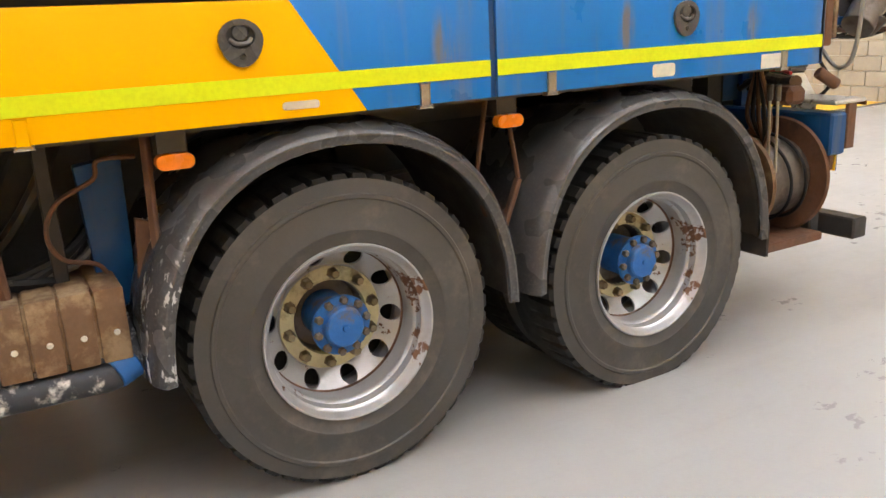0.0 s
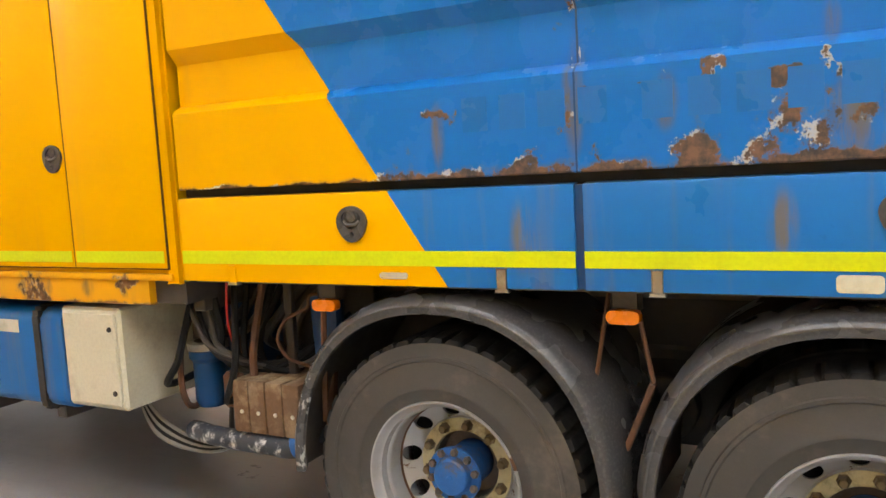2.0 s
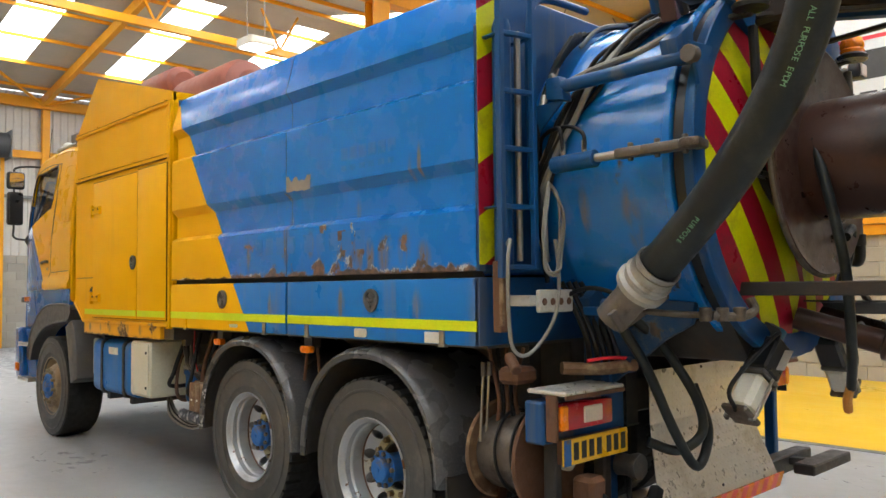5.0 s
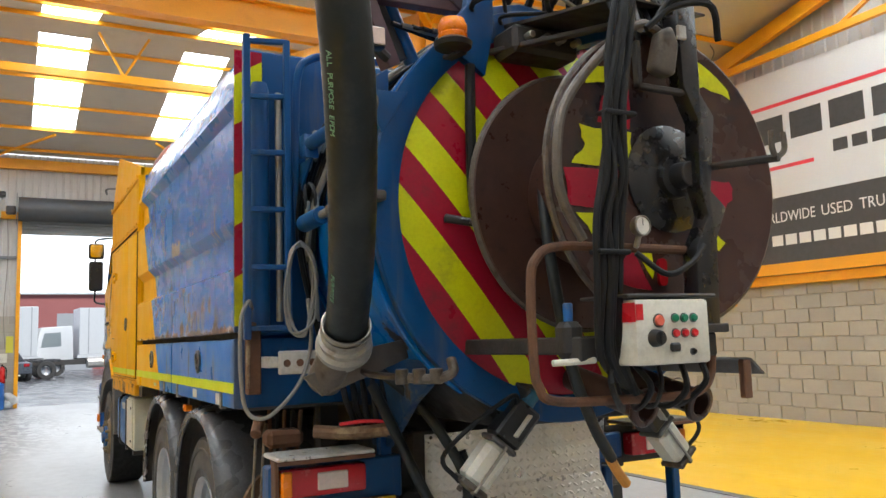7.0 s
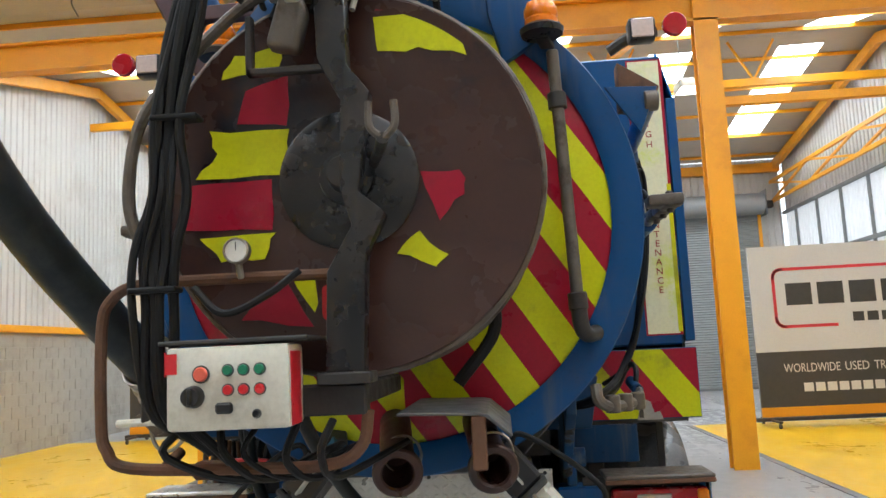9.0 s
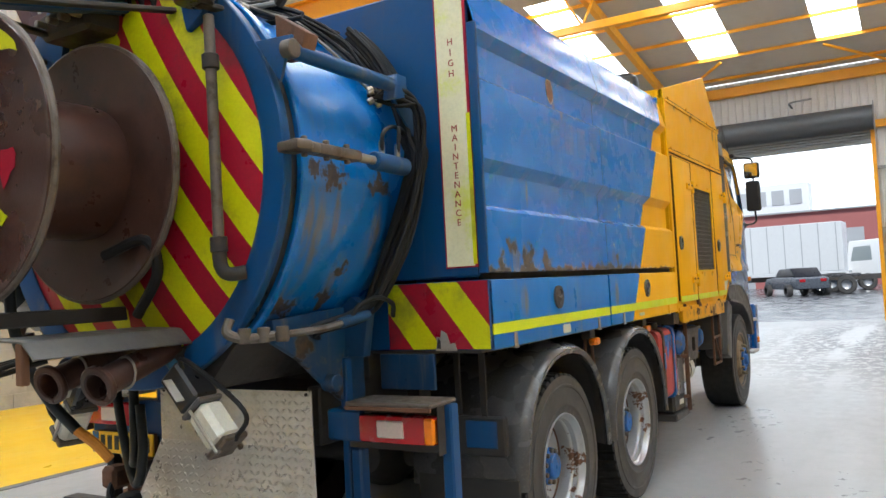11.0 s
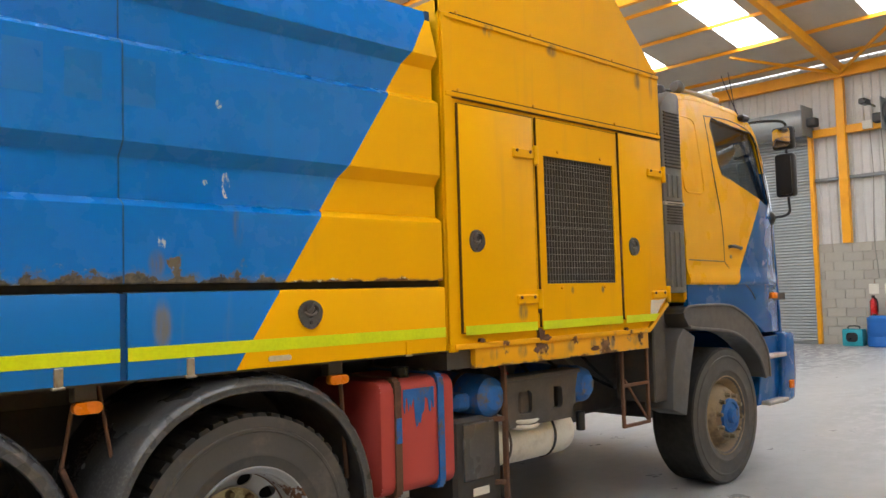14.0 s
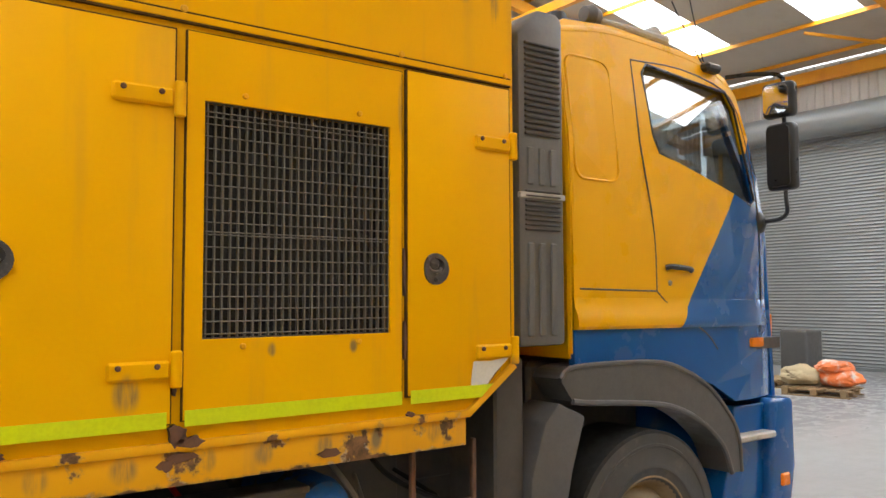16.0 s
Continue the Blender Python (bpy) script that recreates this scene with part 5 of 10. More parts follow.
    # thin struts that hold the mudguards
    for y, zt in ((0.67, 1.15),):
        for dy in (-0.06, 0.06):
            part("guard_strut", bar((s * 1.12, y + dy * 0.6, 1.2), (s * 1.12, y + dy * 1.5, 0.9), 0.02, 0.012), M_RUST, truck)
            part("guard_strut", bar((s * 1.12, y + dy * 1.5, 0.9), (s * 1.12, y, 0.68), 0.03, 0.02), M_RUST, truck)
    part("guard_strut", bar((s * 1.1, 1.81, 1.2), (s * 1.12, 1.83, 0.65), 0.025, 0.02), M_RUST, truck)

# pale sticker remains and paint patches on the nearside
random.seed(11)
torn = [(0.755, 2.075)] + [(0.755 - 0.255 * q / 9, 2.07 + random.uniform(-0.006, 0.01)) for q in range(1, 10)] + [(0.49, 2.16)] + [(0.5 + 0.255 * q / 9, 2.145 + random.uniform(-0.02, 0.025)) for q in range(1, 10)]
part("torn_sticker", prism(torn, "x", -1.2518, -1.2495), M_STEEL, truck, "torn remains of a pale sticker", False)
part("paper_label", box(-1.2515, -0.62, 1.207, -1.2495, -0.5, 1.262), M_WHITE, truck, "small white label", False)
# faint shadows of old lettering, plain bars
M_GHOST = paint("faded_blue_print", (0.0, 0.143, 0.49), 0.3, dirt=0.05, streak=0.08, coat=0.45)
for k in range(9):
    y = 1.12 - k * 0.125 - (0.06 if k > 3 else 0)
    part("print_bar", box(-1.2508, y - 0.085, 1.695, -1.2496, y, 1.80), M_GHOST, truck, "faded plain printed bar", False)
for k in range(6):
    y = 0.19 - k * 0.083
    part("print_bar", box(-1.2508, y - 0.065, 2.2, -1.2496, y, 2.27), M_GHOST, truck, "faded plain printed bar", False)
    part("print_bar", box(-1.2508, y - 0.05, 2.14, -1.2496, y, 2.17), M_GHOST, truck, "faded plain printed bar", False)
for k in range(5):
    part("print_bar", box(1.2496, 0.75 - k * 0.2, 2.22, 1.2508, 0.88 - k * 0.2, 2.4), M_GHOST, truck, "faded plain printed bar", False)

# top deck, front and rear bulkheads
part("top_deck", box(-1.19, TY0 + 0.02, 2.9, 1.19, TY1, 2.94, 0.01), M_BLUE_STEEL, truck)
part("bulkhead", box(-1.2, TY0, 1.54, 1.2, TY0 + 0.03, 2.94, 0.01), M_BLUE_STEEL, truck, "dark blue rear bulkhead")
part("front_bulkhead", box(-1.2, TY1 - 0.04, 1.2, 1.2, TY1 - 0.01, 2.94), M_BLUE_STEEL, truck, "", False)
part("bed", box(-1.19, TY0, 1.19, 1.19, TY1, 1.5), M_CHASSIS, truck, "", False)
part("edge_post", box(1.205, TY0 - 0.012, 1.555, 1.25, TY0 + 0.01, 2.72, 0.004), M_BLUE_STEEL, truck)
part("edge_post", box(-1.25, TY0 - 0.012, 1.555, -1.205, TY0 + 0.01, 2.72, 0.004), M_BLUE_STEEL, truck)

# salmon silencer drum and black pipe on the roof
part("roof_silencer", lathe([(0, 0), (0.12, 0), (0.2, 0.05), (0.225, 0.12), (0.225, 0.95), (0.19, 1.04), (0, 1.08)], 32, pose(-0.78, 1.98, 3.06)), M_SALMON, truck, "salmon-red silencer drum on the roof")
part("roof_silencer", lathe([(0, 0), (0.1, 0.0), (0.15, 0.04), (0.16, 0.1), (0.16, 0.6), (0.13, 0.66), (0, 0.68)], 28, pose(-0.78, 3.12, 3.3)), M_SALMON, truck, "salmon-red silencer end")
part("roof_pipe", lathe([(0, 0), (0.12, 0), (0.125, 0.36), (0.145, 0.37), (0.148, 0.44), (0.135, 0.5), (0.1, 0.535), (0, 0.55)], 32, pose(0.577, 3.49, 2.93, 90, 0, 0)), M_BLACKKNOB, truck, "black domed intake pipe on the roof")

# ---- yellow pump housing behind the cab ----
BY0, BY1 = 2.41, 4.45
BX = 1.232
for s in (-1, 1):
    skin = [(BY0, 1.2), (4.22, 1.2), (BY1, 1.37), (BY1, 2.95), (BY0, 2.95)]
    if s > 0:
        body = part("pump_housing_side", holed(skin, [[(3.17, 1.53), (3.85, 1.53), (3.85, 2.27), (3.17, 2.27)]], "x", s * (BX - 0.03), s * BX), M_YEL_BOX, truck, "yellow housing side with a mesh grille", False)
    else:
        body = part("pump_housing_side", holed(skin, [], "x", s * (BX - 0.03), s * BX), M_YEL_BOX, truck, "yellow housing side", False)
    # hood above
    hood = [(BY0 - 0.02, 2.95), (BY1, 2.95), (3.93, 3.42), (BY0 - 0.02, 3.02)]
    part("hood_side", prism(hood, "x", s * (BX - 0.03), s * BX), M_YEL_BOX, truck, "yellow sloping hood side", False)
    part("seam_gap", box(s * (BX - 0.002), BY0 + 0.05, 2.949, s * (BX + 0.011), BY1 - 0.02, 2.956, 0.001), M_SEAM, truck, "grimy seam", False)
    part("seam_gap", box(s * (BX - 0.002), BY0 + 0.05, 2.534, s * (BX + 0.013), BY1 - 0.02, 2.54, 0.001), M_SEAM, truck, "grimy seam", False)
    part("seam_gap", box(s * (BX - 0.002), BY0 + 0.05, 2.503, s * (BX + 0.013), BY1 - 0.02, 2.511, 0.001), M_SEAM, truck, "grimy seam", False)
    part("seam_flange", box(s * BX, BY0, 2.925, s * (BX + 0.012), BY1, 2.95, 0.003), M_YEL_BOX, truck)
    part("seam_flange", box(s * BX, BY0, 2.51, s * (BX + 0.014), BY1 - 0.01, 2.535, 0.003), M_YEL_BOX, truck)
    part("corner_post", box(s * (BX - 0.01), BY0 - 0.01, 1.19, s * (BX + 0.008), BY0 + 0.05, 2.95, 0.004), M_YEL_BOX, truck)
    for y in (2.5, 3.1, 3.9, 4.4):
        part("bolt", cyl((s * (BX + 0.01), y, 2.545), (s * (BX + 0.022), y, 2.545), 0.012, 8), M_YEL_SILL, truck)
        part("bolt", cyl((s * (BX + 0.01), y, 2.96), (s * (BX + 0.022), y, 2.96), 0.012, 8), M_YEL_SILL, truck)
    # sill
    sill = [(2.58, 1.095), (4.2, 1.095), (4.2, 1.2), (2.58, 1.2)]
    part("sill", prism(sill, "x", s * (BX - 0.04), s * (BX + 0.004), 0.004), M_YEL_SILL, truck, "rusty yellow sill")
    part("sill_lip", prism([(BY0 + 0.02, 1.2), (4.21, 1.2), (BY1, 1.375), (BY1 - 0.02, 1.395), (4.2, 1.228), (BY0 + 0.02, 1.228)], "x", s * (BX - 0.01), s * (BX + 0.018), 0.003), M_YEL_SILL, truck, "rusty yellow sill lip")
    doors = ((2.49, 3.075, 1.285, 2.475, 2.59, 3.09), (3.925, 4.415, 1.3, 2.49, 4.04, 4.43)) if s > 0 else ((2.45, 2.985, 1.25, 2.47, None, None), (2.995, 3.96, 1.25, 2.455, 3.06, 3.97))
    for y0, y1, z0, z1, hy, hinge in doors:
        outline = [(y0, z0), (y1 if y1 < 4.3 else 4.27, z0), (y1, z0 if y1 < 4.3 else z0 + 0.14), (y1, z1), (y0, z1)]
        part("door_shadow", prism([(u + (0.005 if u > (y0 + y1) / 2 else -0.005), v + (0.005 if v > 2 else -0.005)) for u, v in outline], "x", s * BX, s * (BX + 0.0165)), M_SEAM, truck, "", False)
        dr = part("door", prism(outline, "x", s * (BX + 0.002), s * (BX + 0.02), 0.003), M_YEL_BOX, truck, "yellow hinged door")
        part("reflective_strip", prism([(y0 + 0.01, 1.272), (min(y1, 4.27) - 0.01, 1.272), (min(y1, 4.33) - 0.01, 1.32), (y0 + 0.01, 1.32)] if s > 0 else [(y0 + 0.01, 1.272), (y1 - 0.01, 1.272), (y1 - 0.01, 1.32), (y0 + 0.01, 1.32)], "x", s * (BX + 0.02), s * (BX + 0.0225)), M_STRIP, dr, "lime reflective strip", False)
        if hinge:
            for z in ((2.26, 1.445) if s > 0 else (2.2, 1.42)):
                h = part("hinge", box(s * (BX + 0.018), hinge - 0.2, z - 0.028, s * (BX + 0.036), hinge - 0.02, z + 0.028, 0.008), M_YEL_BOX, dr, "yellow strap hinge")
                part("hinge_barrel", cyl((s * (BX + 0.025), hinge, z - 0.055), (s * (BX + 0.025), hinge, z + 0.055), 0.018, 12), M_YEL_BOX, dr)
                for u in (-0.17, -0.06):
                    part("bolt", cyl((s * (BX + 0.036), hinge + u, z + 0.012), (s * (BX + 0.046), hinge + u, z + 0.012), 0.009, 8), M_RUST, h)
        if hy:
            latch(hy, 1.76 if s > 0 else 1.72, BX + 0.02, 0.95, s > 0)
    if s > 0:
        part("seam_gap", holed([(3.111, 1.286), (3.904, 1.286), (3.904, 2.484), (3.111, 2.484)], [[(3.13, 1.31), (3.885, 1.31), (3.885, 2.46), (3.13, 2.46)]], "x", BX, BX + 0.0135), M_SEAM, truck, "grimy seam", False)
        part("middle_panel", holed([(3.115, 1.29), (3.9, 1.29), (3.9, 2.48), (3.115, 2.48)], [[(3.17, 1.53), (3.85, 1.53), (3.85, 2.27), (3.17, 2.27)]], "x", BX, BX + 0.016), M_YEL_BOX, truck, "yellow panel round the grille", False)
        part("reflective_strip", box(BX + 0.016, 3.12, 1.272, BX + 0.0185, 3.9, 1.32), M_STRIP, truck, "lime reflective strip", False)
        # near-black sheet stands for the shade behind the mesh
        part("grille_back", box(BX - 0.06, 3.15, 1.51, BX - 0.05, 3.87, 2.29), M_VOID_SHADE, truck, "", False)
        grille = part("grille", holed([(3.165, 1.525), (3.855, 1.525), (3.855, 2.275), (3.165, 2.275)], [[(3.174, 1.534), (3.846, 1.534), (3.846, 2.266), (3.174, 2.266)]], "x", BX - 0.01, BX + 0.006), M_CHASSIS, truck, "dark wire mesh grille", False)
        for k in range(26):
            y = 3.172 + 0.676 * (k + 0.5) / 26
            part("wire", box(BX - 0.012, y - 0.0028, 1.532, BX + 0.002, y + 0.0028, 2.268), M_MESH, grille, "", False)
        for z in [1.545 + 0.0385 * k for k in range(19)] + [1.862, 2.222]:
            part("wire", cyl((BX + 0.004, 3.17, z), (BX + 0.004, 3.85, z), 0.0024, 5), M_MESH, grille)
        for y in (3.3, 3.72):
            for z in (1.505, 2.3):
                part("bolt", cyl((BX + 0.014, y, z), (BX + 0.026, y, z), 0.01, 8), M_YEL_SILL, truck)
        part("bare_patch", prism([(4.21, 1.305), (4.275, 1.302), (4.33, 1.36), (4.395, 1.41), (4.4, 1.418), (4.31, 1.408), (4.225, 1.41), (4.215, 1.36)], "x", BX + 0.019, BX + 0.0212), M_WHITE, truck, "bare primer patch", False)
        random.seed(44)
        for yc, zc, w, h in ((3.1, 1.25, 0.03, 0.045), (3.14, 1.225, 0.05, 0.02), (3.12, 1.18, 0.05, 0.022), (3.07, 1.16, 0.03, 0.02), (3.09, 1.42, 0.012, 0.06), (3.62, 1.135, 0.05, 0.018), (3.94, 1.235, 0.018, 0.012), (2.62, 1.24, 0.03, 0.012), (3.912, 1.5, 0.006, 0.07), (3.91, 1.75, 0.006, 0.1)):
            ring = [(yc + w * random.uniform(0.55, 1.1) * math.cos(a * math.pi / 6), zc + h * random.uniform(0.55, 1.1) * math.sin(a * math.pi / 6)) for a in range(12)]
            part("rust_patch", prism(ring, "x", BX + 0.003, BX + 0.0222 if zc > 1.2 else BX + 0.0068), M_RUST, truck, "flaked brown rust patch", False)
    else:
        latch(4.0, 1.47, BX, 0.9)
        part("seam", box(-BX - 0.003, 3.99, 1.6, -BX, 4.4, 1.606), M_CHASSIS, truck, "", False)
        part("reflective_strip", box(-BX - 0.003, 3.97, 1.272, -BX, 4.2, 1.32), M_STRIP, truck, "lime reflective strip", False)
part("pump_housing_end", box(-BX + 0.01, BY0 - 0.02, 1.2, BX - 0.01, BY0, 3.02), M_YEL_BOX, truck, "", False)
part("pump_housing_end", box(-BX + 0.01, BY1 - 0.02, 1.36, BX - 0.01, BY1, 2.95), M_YEL_BOX, truck, "", False)
part("hood_top", prism([(BY0 - 0.015, 2.82), (3.93, 3.22), (BY1 - 0.03, 2.8), (BY1 - 0.03, 2.83), (3.93, 3.25), (BY0 - 0.015, 2.85)], "x", -BX + 0.032, BX - 0.032), M_YEL_BOX, truck, "yellow sloping hood top", False)
part("housing_floor", box(-1.2, BY0, 1.1, 1.2, 4.2, 1.19), M_CHASSIS, truck, "", False)

# ---- wheels ----
RT = 0.51


def build_wheel(front):
    """A wheel round the local y axis, its outer face towards -y, as meshes to share."""
    got = {}
    w = 0.30 if not front else 0.37
    prof = [(0.272, 0.03), (0.285, 0.014), (0.33, 0.004), (0.335, 0.0), (0.346, 0.0), (0.351, 0.003), (0.43, 0.003), (0.435, -0.002), (0.446, -0.002), (0.45, 0.004), (0.494, 0.009), (0.509, 0.017), (RT - 0.003, 0.03), (RT, 0.055), (RT, w * 0.5), (RT, w - 0.045), (0.482, w - 0.016), (0.36, w), (0.272, w - 0.03)]
    seg = 240

    def wave(i, k):
        if i in (1, 2, 3) and k % 5 == 0:
            return 0.958
        return 1.0

    got["tyre"] = (mesh_of(lathe(prof[:11], seg), "tyre", M_RUBBER), "black worn tyre wall")
    # shade under the guard is part of the tread's colour
    got["tread"] = (mesh_of(lathe(prof[10:], seg, None, None, wave if not front else None), "tread", M_TREAD_SHADE), "block tread, darkened for the shade under the guard")
    if front:
        got["rim"] = (mesh_of(lathe([(0.285, 0.2), (0.27, 0.06), (0.285, 0.035), (0.302, 0.02), (0.302, 0.012), (0.29, 0.01), (0.272, 0.03), (0.25, 0.075), (0.235, 0.085), (0.2, 0.02), (0.185, 0.0), (0.12, -0.012), (0.1, -0.012)], 48), "rim", M_FRIM), "dirty tan steel rim")
        got["hub"] = (mesh_of(lathe([(0.13, 0.0), (0.125, -0.03), (0.1, -0.035), (0.095, -0.02), (0.06, -0.025), (0.055, -0.06), (0, -0.065)], 36), "hub", M_HUBBLUE), "blue painted hub")
        nut_r, nut_y = 0.158, -0.01
    else:
        got["rim"] = (mesh_of(lathe([(0.275, 0.28), (0.262, 0.25), (0.256, 0.24), (0.256, 0.08), (0.262, 0.055), (0.268, 0.04), (0.28, 0.03), (0.289, 0.02), (0.292, 0.01), (0.29, 0.003), (0.285, 0.004), (0.28, 0.012), (0.275, 0.026), (0.268, 0.034), (0.264, 0.038), (0.262, 0.05), (0.259, 0.066), (0.253, 0.072), (0.25, 0.085), (0.249, 0.16), (0.247, 0.2)], 72), "rim", M_RIM), "silver painted rim with rust patches")
        got["rust_ring"] = (mesh_of(lathe([(0.2488, 0.144), (0.248, 0.147), (0.2462, 0.15), (0.2445, 0.1535)], 72), "rust_ring", M_RUST), "rusty ring where rim and disc meet")

        def ring(r, n_, cx=0.0, cz=0.0):
            return [(cx + r * math.cos(2 * math.pi * q / n_), cz + r * math.sin(2 * math.pi * q / n_)) for q in range(n_)]

        holes = [ring(0.178, 40)] + [ring(0.03, 18, 0.217 * math.cos(2 * math.pi * (q + 0.5) / 10), 0.217 * math.sin(2 * math.pi * (q + 0.5) / 10)) for q in range(10)]
        plate = holed(ring(0.2485, 72), holes, "y", 0.204, 0.216)
        # the disc is dished: its rim edge stands further out than the nut face
        for v in plate.verts:
            q = math.hypot(v.co.x, v.co.z)
            v.co.y -= 0.052 * max(0.0, min(1.0, (q - 0.182) / 0.066))
        lathe([(0.184, 0.2035), (0.182, 0.2), (0.18, 0.192), (0.178, 0.19), (0.177, 0.21)], 60, None, plate)
        got["disc"] = (mesh_of(plate, "disc", M_RIM), "silver wheel disc with ten hand holes")
        # flat disc whose colour holds the shade inside the wheel
        got["drum"] = (mesh_of(lathe([(0.27, 0.275), (0.0, 0.275)], 40), "drum", M_VOID_SHADE), "brake drum, near-black for the shade behind the disc")
        got["disc_face"] = (mesh_of(lathe([(0.1805, 0.195), (0.178, 0.189), (0.131, 0.189), (0.128, 0.195), (0.127, 0.24)], 60), "disc_face", M_DISC), "cream painted disc face")
        got["hub_bowl"] = (mesh_of(lathe([(0.1285, 0.196), (0.126, 0.25), (0.12, 0.26), (0.08, 0.26)], 40), "hub_bowl", M_CLAMP), "rusty hub recess")

        got["hub"] = (mesh_of(lathe([(0.078, 0.26), (0.08, 0.115), (0.1, 0.11), (0.102, 0.1), (0.098, 0.093), (0.07, 0.09), (0.066, 0.068), (0.06, 0.062), (0.012, 0.06), (0.01, 0.056), (0, 0.055)], 60), "hub", M_HUBBLUE), "blue painted hub cap")
        got["hub_bolt"] = (mesh_of(lathe([(0.0, 0.076), (0.01, 0.076), (0.0145, 0.08), (0.0145, 0.098)], 6), "hub_bolt", M_CLAMP, False), "")
        nut_r, nut_y = 0.154, 0.19
    b = bmesh.new()
    lathe([(0.0, -0.032), (0.012, -0.032), (0.017, -0.026), (0.0175, -0.004), (0.023, 0.0), (0.023, 0.006)], 6, None, b)
    got["nut"] = (mesh_of(b, "nut", M_NUT, False), "")
    return got, nut_r, nut_y


def place_wheel(meshes, nut_r, nut_y, x, y, s, name="wheel", turn=0.0, high=RT):
    w = new(name)
    w.parent = truck
    # local -y (outer face) turns to the outside
    w.matrix_basis = pose(x, y, high, 0, 0, 90 * s) @ Matrix.Rotation(radians(turn), 4, "Y")
    tagged(w, "wheel with worn tyre")
    for k, (me, lab) in meshes.items():
        if k in ("nut", "hub_bolt"):
            ring_r, ring_y = (nut_r, nut_y) if k == "nut" else (0.087, 0.0)
            for i in range(10):
                a = 2 * math.pi * i / 10
                o = new("wheel_nut" if k == "nut" else k, me)
                o.parent = w
                o.matrix_basis = Matrix.Translation((ring_r * math.cos(a), ring_y, ring_r * math.sin(a)))
        else:
            o = new(k, me)
            o.parent = w
            if lab:
                tagged(o, lab)
    return w


wm, wr, wy = build_wheel(False)
fm, fr, fy = build_wheel(True)
for s in (-1, 1):
    for y, tn in ((0.0, -6 if s < 0 else 14), (1.29, -11 if s < 0 else -20)):
        place_wheel(wm, wr, wy, s * 1.212, y, s, turn=tn, high=0.485 if y < 1 else RT)
        for piece in ("tyre", "tread"):
            o = new("inner_" + piece, wm[piece][0])
            o.parent = truck
            o.matrix_basis = pose(s * 0.86, y, 0.485 if y < 1 else RT, 0, 0, 90 * s)
    place_wheel(fm, fr, fy, s * 1.16, 5.36, s, turn=9)

# axles, rails and springs
for s in (-1, 1):
    part("chassis_rail", box(s * 0.38, -1.15, 0.78, s * 0.46, 6.1, 1.06, 0.01), M_CHASSIS, truck)
for y in (0.0, 1.29, 5.36):
    part("axle", cyl((-0.86, y, RT), (0.86, y, RT), 0.085, 20), M_CHASSIS, truck)
    if y < 3:
        part("differential", lathe([(0, -0.2), (0.1, -0.19), (0.2, -0.08), (0.22, 0), (0.2, 0.08), (0.1, 0.19), (0, 0.2)], 24, Matrix.Translation((0, y, RT))), M_CHASSIS, truck)
for s in (-1, 1):
    part("leaf_spring", tube([(s * 0.5, -0.45, 0.72), (s * 0.5, 0.66, 0.86), (s * 0.5, 1.77, 0.72)], 0.05, 8), M_CHASSIS, truck)
    part("trunnion", cyl((s * 0.38, 0.66, 0.66), (s * 0.62, 0.66, 0.66), 0.12, 20), M_CHASSIS, truck)
for s in (-1, 1):
    part("bogie_bracket", prism([(0.36, 0.5), (0.96, 0.5), (1.04, 1.06), (0.28, 1.06)], "x", s * 0.47, s * 0.54, 0.01), M_GEAR, truck, "dirty suspension bracket plate")
part("prop_shaft", cyl((0, 1.5, 0.62), (0, 4.2, 0.72), 0.06, 16), M_CHASSIS, truck)
part("gearbox", box(-0.3, 4.0, 0.5, 0.3, 5.6, 1.1, 0.08, seg=3), M_CHASSIS, truck)
for k in range(5):
    part("cross_member", box(-0.4, -1.1 + k * 1.2, 0.82, 0.4, -1.0 + k * 1.2, 1.0, 0.01), M_CHASSIS, truck)
part("transfer_box", box(-0.36, 1.72, 0.36, 0.36, 2.3, 0.86, 0.06, seg=2), M_CHASSIS, truck, "dirty transfer gearbox")
# dark inner wings keep daylight from showing through over the wheels
part("sub_frame", box(-0.55, TY0, 1.06, 0.55, 4.4, 1.19), M_CHASSIS, truck, "", False)


